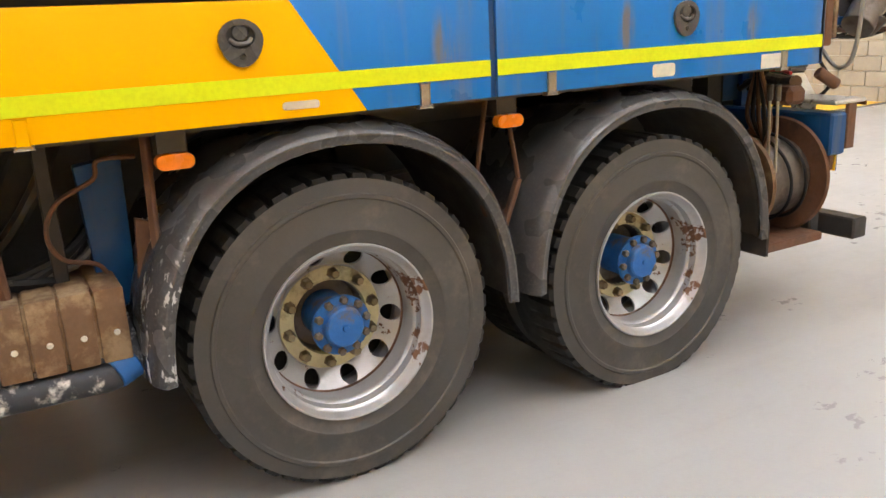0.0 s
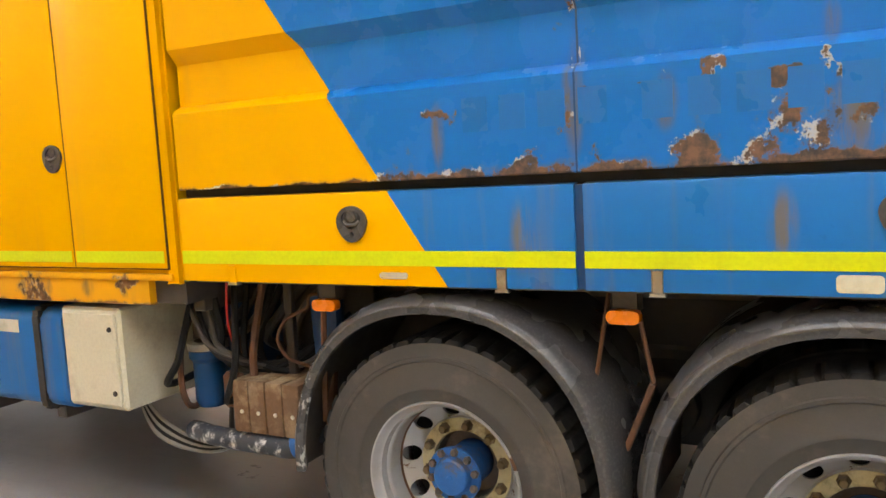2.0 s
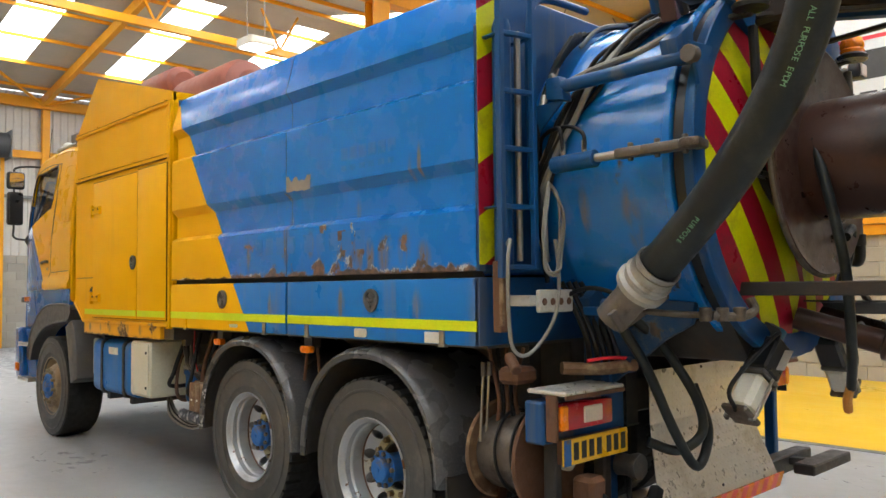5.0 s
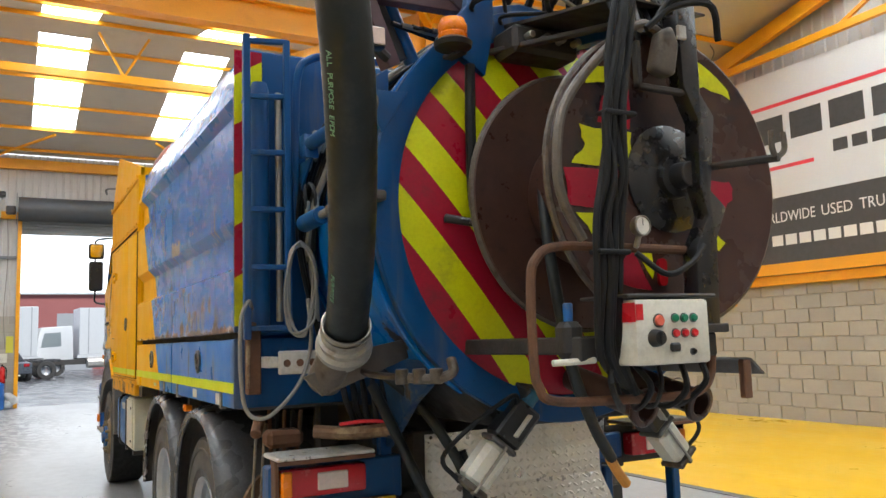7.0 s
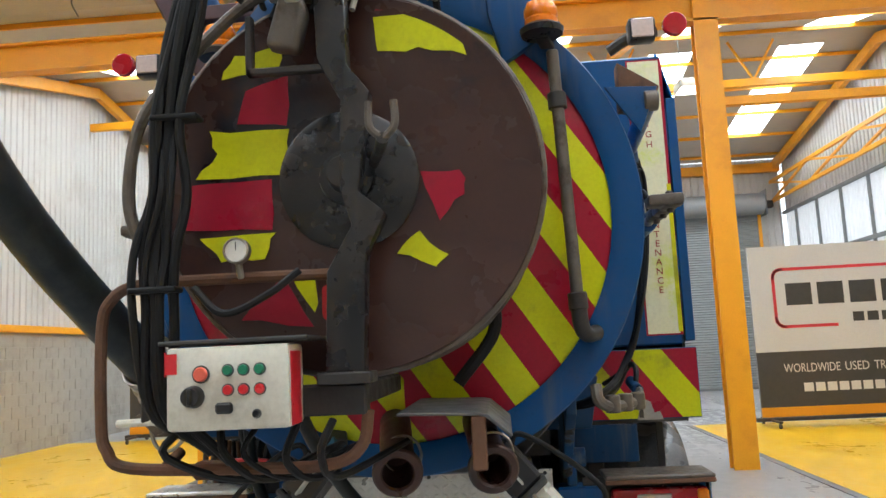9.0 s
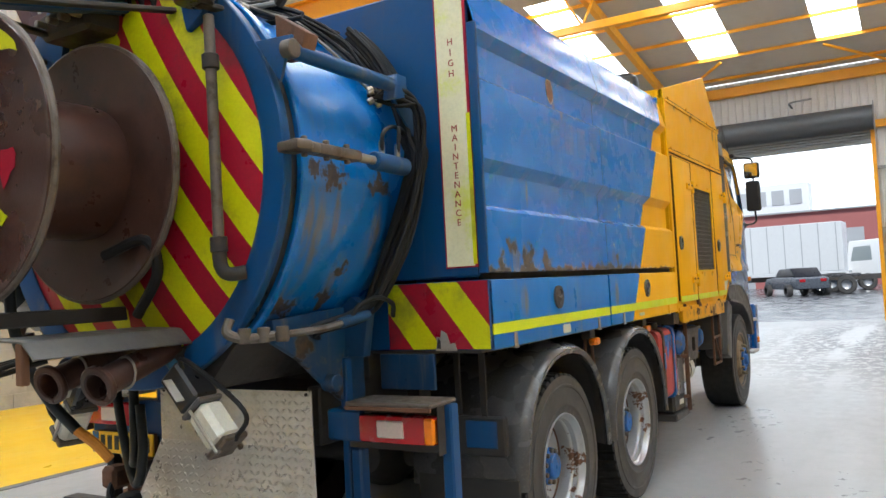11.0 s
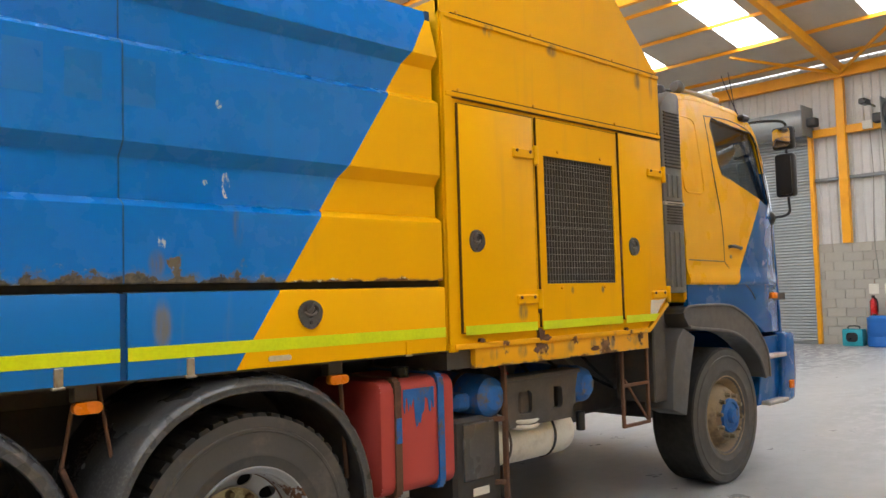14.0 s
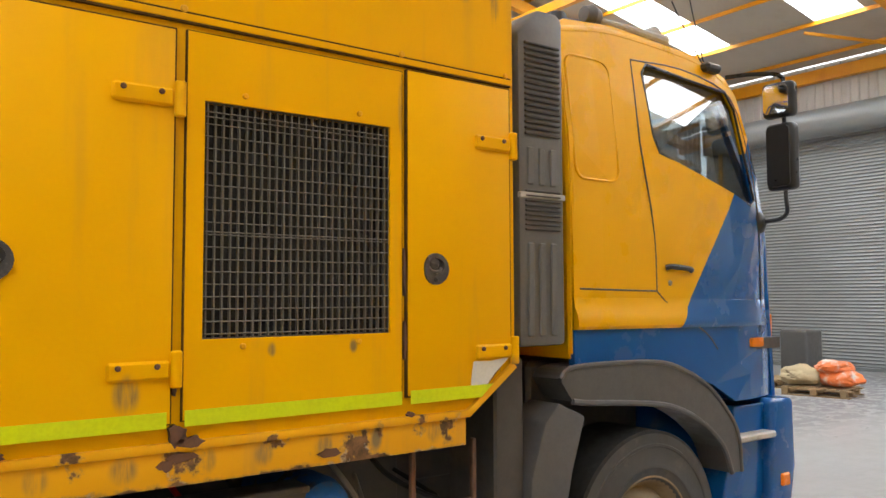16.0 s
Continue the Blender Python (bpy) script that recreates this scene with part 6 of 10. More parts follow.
def mudguard(y, s, lift, x_in=0.62, x_out=1.262):
    """A moulded mudguard over a wheel: flattened arch with a rolled outer lip and flat side band."""
    b = bmesh.new()
    n = 36
    prof = [(-0.012, x_in), (0, x_in), (0.012, x_in + 0.1), (0.012, x_out - 0.16), (0, x_out - 0.05), (-0.018, x_out - 0.012), (-0.03, x_out), (-0.036, x_out), (-0.042, x_out - 0.004), (-0.058, x_out - 0.006), (-0.062, x_out - 0.016), (-0.04, x_out - 0.022), (-0.012, x_out - 0.06)]
    rings = []
    for k in range(n + 1):
        a = math.pi * k / n
        c, d = math.cos(a), math.sin(a)
        u, v = math.copysign(abs(c) ** 0.9, c), abs(d) ** 0.9
        rings.append([b.verts.new((s * x, y + (0.622 + r) * u, 0.5 + (0.652 + lift + r) * v)) for r, x in prof])
    for p, q in zip(rings, rings[1:]):
        for i in range(len(prof)):
            j = (i + 1) % len(prof)
            b.faces.new((p[i], p[j], q[j], q[i]))
    b.faces.new(rings[0])
    b.faces.new(rings[-1][::-1])
    g = part("mudguard", b, M_GUARD, truck, "scuffed black plastic mudguard")
    b = bmesh.new()
    rings = []
    for k in range(n + 1):
        a = math.pi * k / n
        c, d = math.cos(a), math.sin(a)
        u, v = math.copysign(abs(c) ** 0.9, c), abs(d) ** 0.9
        rings.append([b.verts.new((s * x, y + (0.622 + r) * u, 0.5 + (0.652 + lift + r) * v)) for r, x in ((-0.016, x_in + 0.02), (-0.016, x_out - 0.08), (-0.05, x_out - 0.03), (-0.054, x_out - 0.03), (-0.02, x_out - 0.085), (-0.02, x_in + 0.02))])
    for p, q in zip(rings, rings[1:]):
        for i in range(6):
            j = (i + 1) % 6
            b.faces.new((p[i], p[j], q[j], q[i]))
    part("guard_lining", b, M_CHASSIS, g, "dirty inner side")
    return g


for s in (-1, 1):
    mudguard(1.28, s, 0.02)
    mudguard(0.0, s, 0.008)
    g = part("mud_flap", box(s * 0.66, -0.635, 0.41, s * 1.23, -0.622, 0.56, 0.004), M_BLACK, truck)

# ---- cab ----
BEFORE_CAB = set(bpy.data.objects)


def cab_deform(bm):
    for v in bm.verts:
        k = max(0.0, v.co.z - 2.1)
        pull = 0.11 * k * k + 0.04 * k
        f = max(0.0, v.co.y - 5.9)
        pull += 0.32 * f * f
        v.co.x *= (1.225 - pull) / 1.225
    return bm


CAB = [(4.8, 1.345), (4.8, 2.9), (4.86, 2.955), (5.2, 2.99), (5.85, 2.955), (6.12, 2.87), (6.22, 2.78), (6.44, 2.1), (6.5, 1.9), (6.53, 1.5), (6.53, 1.09), (6.0, 1.1), (5.8, 1.2), (5.6, 1.27), (5.4, 1.33), (5.1, 1.345)]
WIN = [(5.37, 2.77), (5.395, 2.455), (5.43, 2.37), (6.235, 2.155), (6.295, 2.19), (6.165, 2.69), (6.09, 2.785), (5.415, 2.825)]
CAB_P, CAB_N = Vector((0, 5.54, 1.52)), Vector((0, 0.675, -0.5)).normalized()


def dense(b):
    bmesh.ops.subdivide_edges(b, edges=[e for e in b.edges if e.calc_length() > 0.25], cuts=2, use_grid_fill=True)
    return b


for s in (-1, 1):
    def side():
        return holed(CAB, [WIN], "x", s * 1.185, s * 1.225)

    b = cut(cut(dense(side()), CAB_P, -CAB_N), Vector((0, 0, 1.507)), Vector((0, 0, 1)))
    part("cab_side", cab_deform(b), M_YEL_CAB, truck, "yellow cab side", False)
    b = cut(dense(side()), CAB_P, CAB_N)
    part("cab_side", cab_deform(b), M_BLUE_CAB, truck, "blue front part of the cab side", False)
    b = cut(cut(dense(side()), CAB_P, -CAB_N), Vector((0, 0, 1.507)), Vector((0, 0, -1)))
    part("cab_side", cab_deform(b), M_BLUE_CAB, truck, "blue lower cab side", False)
    # flared lower edge in yellow, window glass, seals and pressed panel
    def flare():
        """The flared foot of the cab side: a bulged lip that thins out towards the front."""
        b = bmesh.new()
        rows = []
        for k in range(19):
            y = 4.8 + 1.62 * k / 18
            f = 1.0 if y < 5.6 else max(0.25, 1.0 - (y - 5.6) * 0.95)
            dz = -0.012 * (y - 4.8)
            rows.append([b.verts.new((s * (1.223 + o * f), y, z + dz)) for o, z in ((-0.01, 1.655), (0.003, 1.65), (0.008, 1.61), (0.026, 1.575), (0.034, 1.545), (0.033, 1.523), (0.022, 1.509), (-0.01, 1.506))])
        for p, q in zip(rows, rows[1:]):
            for i in range(8):
                j = (i + 1) % 8
                b.faces.new((p[i], p[j], q[j], q[i]))
        b.faces.new(rows[0])
        b.faces.new(rows[-1][::-1])
        bmesh.ops.recalc_face_normals(b, faces=b.faces)
        return b

    part("cab_flare", cab_deform(cut(flare(), CAB_P, -CAB_N)), M_YEL_CAB, truck, "yellow flared lip")
    part("cab_flare", cab_deform(cut(flare(), CAB_P, CAB_N)), M_BLUE_CAB, truck, "blue flared lip")
    gl = prism(WIN, "x", s * 1.2, s * 1.205)
    g = part("side_window", cab_deform(gl), M_GLASS, truck, "dark glossy side window", False)
    b = bmesh.new()
    ring = [(s * 1.222, u, v) for u, v in WIN]
    tube(ring + ring[:1], 0.009, 8, 1, b, False)
    part("window_seal", cab_deform(b), M_BLACKKNOB, truck, "black rubber seal")

    def seam(pts, r=0.0045):
        b = tube([(s * 1.2245, u, v) for u, v in pts], r, 6, 3)
        part("door_seam", cab_deform(b), M_CHASSIS, truck, "dark door gap")

    seam([(5.3, 2.83), (5.29, 2.4), (5.36, 1.95), (5.37, 1.68)])
    seam([(5.3, 2.83), (5.7, 2.85), (6.08, 2.79), (6.2, 2.68)])
    seam([(4.84, 1.69), (5.1, 1.685), (5.37, 1.68)])
    seam([(6.2, 2.68), (6.33, 2.2), (6.36, 1.7), (6.33, 1.45)])
    seam([(5.37, 1.68), (5.48, 1.6), (5.75, 1.47), (5.85, 1.38)])
    rr = round_rect(4.83, 2.19, 5.12, 2.78, 0.06)
    b = tube([(s * 1.2235, u, v) for u, v in rr + rr[:1]], 0.007, 6, 1, None, False)
    part("pressed_panel", cab_deform(b), M_YEL_CAB, truck)
    dh = part("door_handle", tube([(s * 1.225, 5.44, 1.795), (s * 1.25, 5.47, 1.8), (s * 1.25, 5.6, 1.79), (s * 1.225, 5.64, 1.785)], 0.014, 8), M_BLACKKNOB, truck, "black door handle")
    part("lock", cyl((s * 1.22, 5.47, 1.72), (s * 1.232, 5.47, 1.72), 0.014, 12), M_STEEL, dh)
    part("indicator", prism(round_rect(6.18, 1.375, 6.29, 1.425, 0.012), "x", s * 1.17, s * 1.215, 0.004), M_AMBER, truck, "amber indicator lamp")
    part("corner_lamp", prism([(6.44, 1.22), (6.53, 1.2), (6.54, 1.55), (6.49, 1.56)], "x", s * 0.95, s * 1.11, 0.012), M_AMBER, truck, "amber and red corner lamp")
    part("corner_panel", prism([(6.4, 1.55), (6.5, 1.5), (6.46, 2.1), (6.36, 2.2)], "x", s * 1.0, s * 1.13, 0.02, seg=3), M_BLUE_CAB, truck)
    # wheel arch in grey plastic
    b = bmesh.new()
    outer = [(4.685, 1.3), (4.755, 1.345), (5.06, 1.352), (5.366, 1.337), (5.558, 1.282), (5.718, 1.204), (5.842, 1.106), (5.97, 0.95), (6.0, 0.74)]
    inner = [(4.76, 1.2), (4.86, 1.186), (5.06, 1.17), (5.33, 1.142), (5.48, 1.108), (5.61, 1.056), (5.74, 0.98), (5.85, 0.88), (5.915, 0.74)]
    outer = [(q[0], q[1]) for q in smooth_path([(u, v, 0) for u, v in outer], 4)]
    inner = [(q[0], q[1]) for q in smooth_path([(u, v, 0) for u, v in inner], 4)]
    for (o0, i0), (o1, i1) in zip(zip(outer, inner), zip(outer[1:], inner[1:])):
        prism([o0, o1, i1, i0], "x", s * 1.05, s * 1.25, 0, b)
    bmesh.ops.remove_doubles(b, verts=b.verts, dist=1e-4)
    part("wheel_arch", b, M_GUARD_CAB, truck, "grey plastic wheel arch", False)
    rim = tube([(s * 1.25, u, v) for u, v in outer], 0.012, 8, 1, None, False)
    part("arch_lip", tube([(s * 1.25, u, v) for u, v in inner], 0.014, 8, 1, rim, False), M_GUARD_CAB, truck, "rolled edge of the wheel arch")
    part("arch_flap", prism([(4.5, 0.64), (4.68, 0.58), (4.76, 0.9), (4.84, 1.13), (4.68, 1.2), (4.6, 1.12), (4.52, 0.9)], "x", s * 1.0, s * 1.25, 0.012), M_GUARD_CAB, truck, "grey plastic wheel arch rear flap")
    part("arch_lining", box(s * 0.62, 4.66, 1.15, s * 1.06, 6.0, 1.36, 0.02), M_BLACK, truck)
    # steps and front bumper corner
    part("step_well", prism([(5.92, 0.5), (6.5, 0.5), (6.58, 0.62), (6.58, 1.06), (6.06, 1.06), (6.02, 0.85)], "x", s * 0.9, s * 1.17, 0.012, seg=3), M_BLUE_CAB, truck, "blue step panel")
    part("bumper_end", prism([(6.3, 0.48), (6.52, 0.5), (6.57, 0.7), (6.56, 1.08), (6.34, 1.08)], "x", s * 0.85, s * 1.225, 0.03, seg=3), M_BLUE_CAB, truck, "blue bumper end")
    for z in (0.5, 0.88):
        part("step", box(s * 1.05, 5.98, z, s * 1.25, 6.34, z + 0.035, 0.008), M_GALV, truck, "worn step tread")
    part("bumper_lamp", box(s * 1.2, 6.4, 0.6, s * 1.24, 6.48, 0.67, 0.008), M_AMBER, truck, "amber lamp")
    # mirrors
    MX = 1.3
    mr = part("mirror_arm", tube([(s * 1.06, 6.2, 2.9), (s * 1.18, 6.3, 2.91), (s * MX, 6.39, 2.89), (s * (MX + 0.01), 6.4, 2.78), (s * (MX + 0.01), 6.4, 2.25), (s * MX, 6.4, 2.1), (s * 1.13, 6.37, 2.07)], 0.013, 8, 6), M_BLACKKNOB, truck, "black mirror arm")
    part("wide_mirror", box(s * MX - 0.1, 6.34, 2.65, s * MX + 0.1, 6.42, 2.85, 0.03, None, None, 3), M_BLACKKNOB, mr)
    part("wide_mirror_glass", prism(round_rect(s * MX - 0.08, 2.67, s * MX + 0.08, 2.83, 0.03), "y", 6.332, 6.342), M_MIRROR, mr, "mirror glass", False)
    part("mirror", box(s * MX - 0.09, 6.35, 2.24, s * MX + 0.09, 6.44, 2.62, 0.03, None, None, 3), M_BLACKKNOB, mr)
    part("mirror_glass", prism(round_rect(s * MX - 0.072, 2.26, s * MX + 0.072, 2.6, 0.025), "y", 6.342, 6.352), M_BLACKKNOB, mr, "dark mirror back", False)
    part("mirror_foot", lathe([(0, 0), (0.06, 0), (0.075, 0.03), (0.06, 0.1), (0.02, 0.13), (0, 0.13)], 18, pose(s * 1.06, 6.37, 2.07, 0, 0, -90 * s)), M_BLACKKNOB, mr)

b = bmesh.new()
roofp = [(4.8, 2.86), (4.86, 2.955), (5.2, 2.99), (5.85, 2.955), (6.12, 2.87), (6.22, 2.78), (6.2, 2.75), (6.1, 2.83), (5.85, 2.91), (5.2, 2.945), (4.86, 2.91), (4.83, 2.86)]
r = prism(roofp, "x", -1.2, 1.2)
dense(r)
part("cab_roof", cab_deform(r), M_YEL_CAB, truck, "yellow cab roof")
for s in (-1, 1):
    part("roof_gutter", cab_deform(tube([(s * 1.2, 4.82, 2.9), (s * 1.2, 5.2, 2.955), (s * 1.2, 5.85, 2.925), (s * 1.2, 6.15, 2.83)], 0.03, 10)), M_YEL_CAB, truck)
    part("rear_corner", cab_deform(tube([(s * 1.19, 4.815, 1.4), (s * 1.19, 4.815, 2.1), (s * 1.19, 4.815, 2.9)], 0.03, 10)), M_YEL_CAB, truck)
b = dense(box(-1.2, 4.79, 1.38, 1.2, 4.83, 2.9))
part("cab_back", cab_deform(b), M_YEL_CAB, truck, "", False)
part("cab_floor", box(-1.18, 4.82, 1.36, 1.18, 6.5, 1.42), M_CHASSIS, truck, "", False)
b2 = holed([(-1.12, 1.06), (1.12, 1.06), (1.12, 2.1), (0.98, 2.8), (-0.98, 2.8), (-1.12, 2.1)], [[(-1.07, 2.05), (1.07, 2.05), (0.96, 2.73), (-0.96, 2.73)]], "y", 0, 0.03)
for v in b2.verts:
    z = v.co.z
    v.co.y += 6.5 if z < 1.9 else 6.5 - (z - 1.9) * 0.34
part("cab_front", b2, M_BLUE_CAB, truck, "blue cab front", False)
b = bmesh.new()
vs = [b.verts.new(c) for c in ((-1.07, 6.455, 2.05), (1.07, 6.455, 2.05), (0.96, 6.225, 2.73), (-0.96, 6.225, 2.73))]
b.faces.new(vs)
part("windscreen", b, M_GLASS, truck, "windscreen", False)
part("bumper", box(-0.9, 6.42, 0.45, 0.9, 6.57, 1.06, 0.04, seg=3), M_BLUE_CAB, truck, "blue front bumper")
for s in (-1, 1):
    se = part("seat", box(s * 0.55 - 0.25, 5.1, 1.42, s * 0.55 + 0.25, 5.6, 1.75, 0.06, seg=3), M_SEAT, truck, "dark cab seat")
    part("backrest", box(s * 0.55 - 0.24, 4.95, 1.72, s * 0.55 + 0.24, 5.12, 2.45, 0.06, seg=3), M_SEAT, se)
part("steering_wheel", lathe([(0.2, -0.015), (0.215, -0.012), (0.22, 0), (0.215, 0.012), (0.2, 0.015), (0.195, 0)], 32, pose(0.55, 5.98, 2.05, 62, 0, 0)), M_BLACKKNOB, truck, "black steering wheel")
part("dashboard", box(-1.1, 6.05, 1.6, 1.1, 6.42, 2.02, 0.06, seg=3), M_SEAT, truck)

# horns and roof lamps
for s in (-1, 1):
    hn = part("roof_horn", tube([(s * 0.98, 5.2, 3.06), (s * 1.0, 5.5, 3.05), (s * 1.02, 5.72, 3.03)], 0.02, 10, 6, taper=lambda f: 0.8 + 0.9 * f * f), M_GALV, truck, "pale roof horn")
    part("horn_ball", lathe([(0, -0.06), (0.04, -0.05), (0.055, 0), (0.04, 0.05), (0, 0.06)], 16, pose(s * 0.98, 5.18, 3.07)), M_GUARD_CAB, hn)
    part("horn_foot", cyl((s * 0.98, 5.45, 2.95), (s * 0.98, 5.45, 3.05), 0.014, 8), M_GUARD_CAB, hn)
    part("roof_lamp", box(s * 0.9 - 0.05, 6.0, 2.9, s * 0.9 + 0.05, 6.1, 2.96, 0.015, None, None, 2), M_AMBER, truck, "amber roof marker lamp")
    part("wiper_aerial", tube([(s * 1.02, 6.08, 2.9), (s * 1.04, 5.98, 3.1), (s * 1.05, 5.9, 3.3)], 0.004, 6), M_BLACKKNOB, truck, "thin black aerial")
# the cab is narrower than the body and stands a little forward
CAB_FIT = Matrix.Translation((0, 0.08, 0)) @ Matrix.Diagonal((0.935, 1, 1, 1))
for ob in set(bpy.data.objects) - BEFORE_CAB:
    ob.data.transform(CAB_FIT)

# air intake stack behind the cab, offside; plain duct on the other side
for s in (1,):
    st = part("air_intake", prism([(4.5, 1.45), (4.76, 1.45), (4.76, 2.85), (4.73, 2.88), (4.62, 2.88), (4.5, 2.76)], "x", 0.92, 1.215, 0.02, seg=2), M_INTAKE, truck, "grey plastic air intake stack")
    for k in range(17):
        part("louvre", box(1.213, 4.53, 2.33 + k * 0.024, 1.226, 4.73, 2.342 + k * 0.024, 0.003), M_BLACK, st, "", False)
    for k in range(9):
        part("louvre", box(1.213, 4.53, 1.93 + k * 0.02, 1.224, 4.73, 1.94 + k * 0.02, 0.003), M_BLACK, st, "", False)
    for z0, z1 in ((2.12, 2.28), (1.49, 1.88)):
        for y in (4.54, 4.605, 4.67):
            part("stiffener", box(1.213, y, z0, 1.225, y + 0.035, z1, 0.006), M_INTAKE, st)
    part("joint", box(1.2, 4.5, 2.065, 1.222, 4.76, 2.09, 0.004), M_GALV, st, "pale joint band")
part("duct", box(-1.1, 4.5, 1.4, -0.7, 4.78, 2.6, 0.04, seg=2), M_BLACK, truck)
part("fuel_plate", box(0.8, 4.44, 0.7, 1.12, 4.6, 1.4, 0.01), M_CHASSIS, truck)
# horns, aerial and tube on the cab roof
for s in (-1, 1):
    part("roof_horn", lathe([(0.02, 0), (0.025, 0.3), (0.035, 0.42), (0.07, 0.5), (0.062, 0.5), (0.03, 0.42), (0, 0.4)], 18, pose(s * 0.86, 5.3, 3.07, 0, 0, 0)), M_STEEL, truck, "steel air horn")
    part("roof_lamp", lathe([(0, 0), (0.06, 0), (0.065, 0.03), (0.05, 0.08), (0, 0.1)], 18, pose(s * 0.85, 5.08, 2.98, 90, 0, 0)), M_BLACKKNOB, truck, "small dark roof lamp")
    part("roof_strut", tube([(s * 0.85, 4.9, 3.0), (s * 0.84, 5.3, 3.06), (s * 0.86, 5.7, 3.02)], 0.012, 6), M_BLACK, truck)
part("aerial", tube([(1.05, 6.0, 2.9), (1.04, 5.88, 3.05), (1.03, 5.76, 3.22)], 0.004, 6), M_BLACKKNOB, truck, "thin aerial")
part("aerial_foot", box(1.0, 5.97, 2.87, 1.1, 6.1, 2.92, 0.015), M_BLACKKNOB, truck)


# ---- gear slung along the chassis ----
# nearside: blue tank with straps, cream cabinet, grey battery box, rusty silencer and pipe
tk = part("fuel_tank", prism(round_rect(-1.2, 0.58, -0.62, 1.05, 0.07), "y", 3.2, 4.06, 0.01), M_BLUE_LOW, truck, "blue fuel tank with black straps")
for y in (3.36, 3.84):
    rr = round_rect(-1.208, 0.572, -0.612, 1.058, 0.075)
    b = bmesh.new()
    for (p, q) in zip(rr, rr[1:] + rr[:1]):
        box(min(p[0], q[0]) - 0.004, y - 0.02, min(p[1], q[1]) - 0.004, max(p[0], q[0]) + 0.004, y + 0.02, max(p[1], q[1]) + 0.004, 0, b)
    part("strap", b, M_BLACK, tk, "black steel strap", False)
part("label", box(-1.2015, 3.5, 0.93, -1.199, 3.7, 0.99), M_WHITE, tk, "white label", False)
for y in (3.3, 3.8):
    part("tank_bracket", box(-1.15, y, 0.52, -0.45, y + 0.06, 0.58, 0.006), M_CHASSIS, truck)
cb = part("cabinet", box(-1.215, 2.8, 0.62, -0.75, 3.17, 1.07, 0.012), M_CREAMBOX, truck, "cream steel cabinet")
part("cabinet_door", box(-1.228, 2.82, 0.64, -1.214, 3.15, 1.05, 0.006), M_CREAMBOX, cb)
for z in (0.7, 0.98):
    part("cabinet_lock", cyl((-1.236, 2.85, z), (-1.226, 2.85, z), 0.012, 12), M_BLACKKNOB, cb)
part("cabinet_wing", prism([(2.77, 0.68), (2.8, 0.64), (2.8, 1.07), (2.58, 1.07)], "x", -0.81, -0.798, 0.003), M_CHASSIS, truck, "dirty triangular bracket")
part("inner_tank", box(-0.78, 2.42, 0.64, -0.56, 2.79, 1.09, 0.04, seg=2), M_BLUE_GRIME, truck, "dark blue tank behind the cabinet")
part("battery_box", box(-1.12, 4.08, 0.7, -0.7, 4.3, 1.04, 0.015), M_GALV, truck, "grey battery box")
for y in (2.45, 4.1):
    part("hanger_plate", box(-1.1, y - 0.03, 1.05, -0.5, y + 0.03, 1.19, 0.005), M_CHASSIS, truck)
sl = part("silencer", box(-1.14, 1.93, 0.58, -0.82, 2.27, 0.78, 0.03, None, None, 2), M_SILENCER, truck, "rusty ribbed steel silencer box")
for k in range(4):
    part("rib", box(-1.147, 1.932 + k * 0.085, 0.573, -0.81, 2.01 + k * 0.085, 0.787, 0.006, None, None, 2), M_SILENCER, sl)
for k in range(4):
    part("rivet", cyl((-1.153, 1.965 + k * 0.085, 0.66), (-1.145, 1.965 + k * 0.085, 0.66), 0.009, 8), M_WHITE, sl)
part("silencer_hanger", box(-1.0, 2.05, 0.78, -0.97, 2.09, 1.19, 0.004), M_GEAR, truck)
M_SPLASH = surface("paint_splashed_pipe", (0.03, 0.035, 0.045), 0.6, var=0.2, stain=(0.62, 0.62, 0.6), amount=1.0, stain_scale=17.0)
part("drain_pipe", tube([(-1.02, 2.62, 0.5), (-1.1, 2.4, 0.52), (-1.12, 2.1, 0.525), (-1.12, 1.98, 0.53), (-1.05, 1.9, 0.58), (-0.8, 1.88, 0.62)], 0.042, 14), M_SPLASH, truck, "dark pipe splashed with white and blue paint")
part("pipe_collar", cyl((-1.12, 1.99, 0.53), (-1.1, 1.93, 0.55), 0.05, 14), M_HUBBLUE, truck, "blue pipe collar")
random.seed(21)
for k in range(9):
    y = 2.25 + 0.09 * (k % 4) + random.uniform(-0.03, 0.03)
    x = -0.75 - random.random() * 0.3
    part("air_line", tube([(x, y, 1.15), (x - 0.1, y + random.uniform(-0.2, 0.1), 0.85), (x - 0.05, y + random.uniform(-0.25, 0.25), 0.6 + random.random() * 0.2), (-0.5, y + 0.2, 0.75)], 0.012 + 0.006 * random.random(), 7), M_CABLE if k % 3 else M_RUST, truck)
for k in range(5):
    part("cable_loop", tube([(-0.95, 3.05, 0.64), (-0.98 - 0.01 * k, 2.85, 0.5 - 0.012 * k), (-0.95, 2.6, 0.42 - 0.01 * k), (-0.92, 2.35, 0.5), (-0.8, 2.2, 0.7)], 0.012, 7), M_CABLE if k % 2 else M_GREYCABLE, truck, "hanging cable loop")
part("filter_body", lathe([(0, 0), (0.06, 0), (0.07, 0.03), (0.07, 0.2), (0.085, 0.22), (0.085, 0.25), (0, 0.26)], 18, pose(-0.95, 2.57, 0.6, 90, 0, 0)), M_BLUE_STEEL, truck, "blue filter housing")
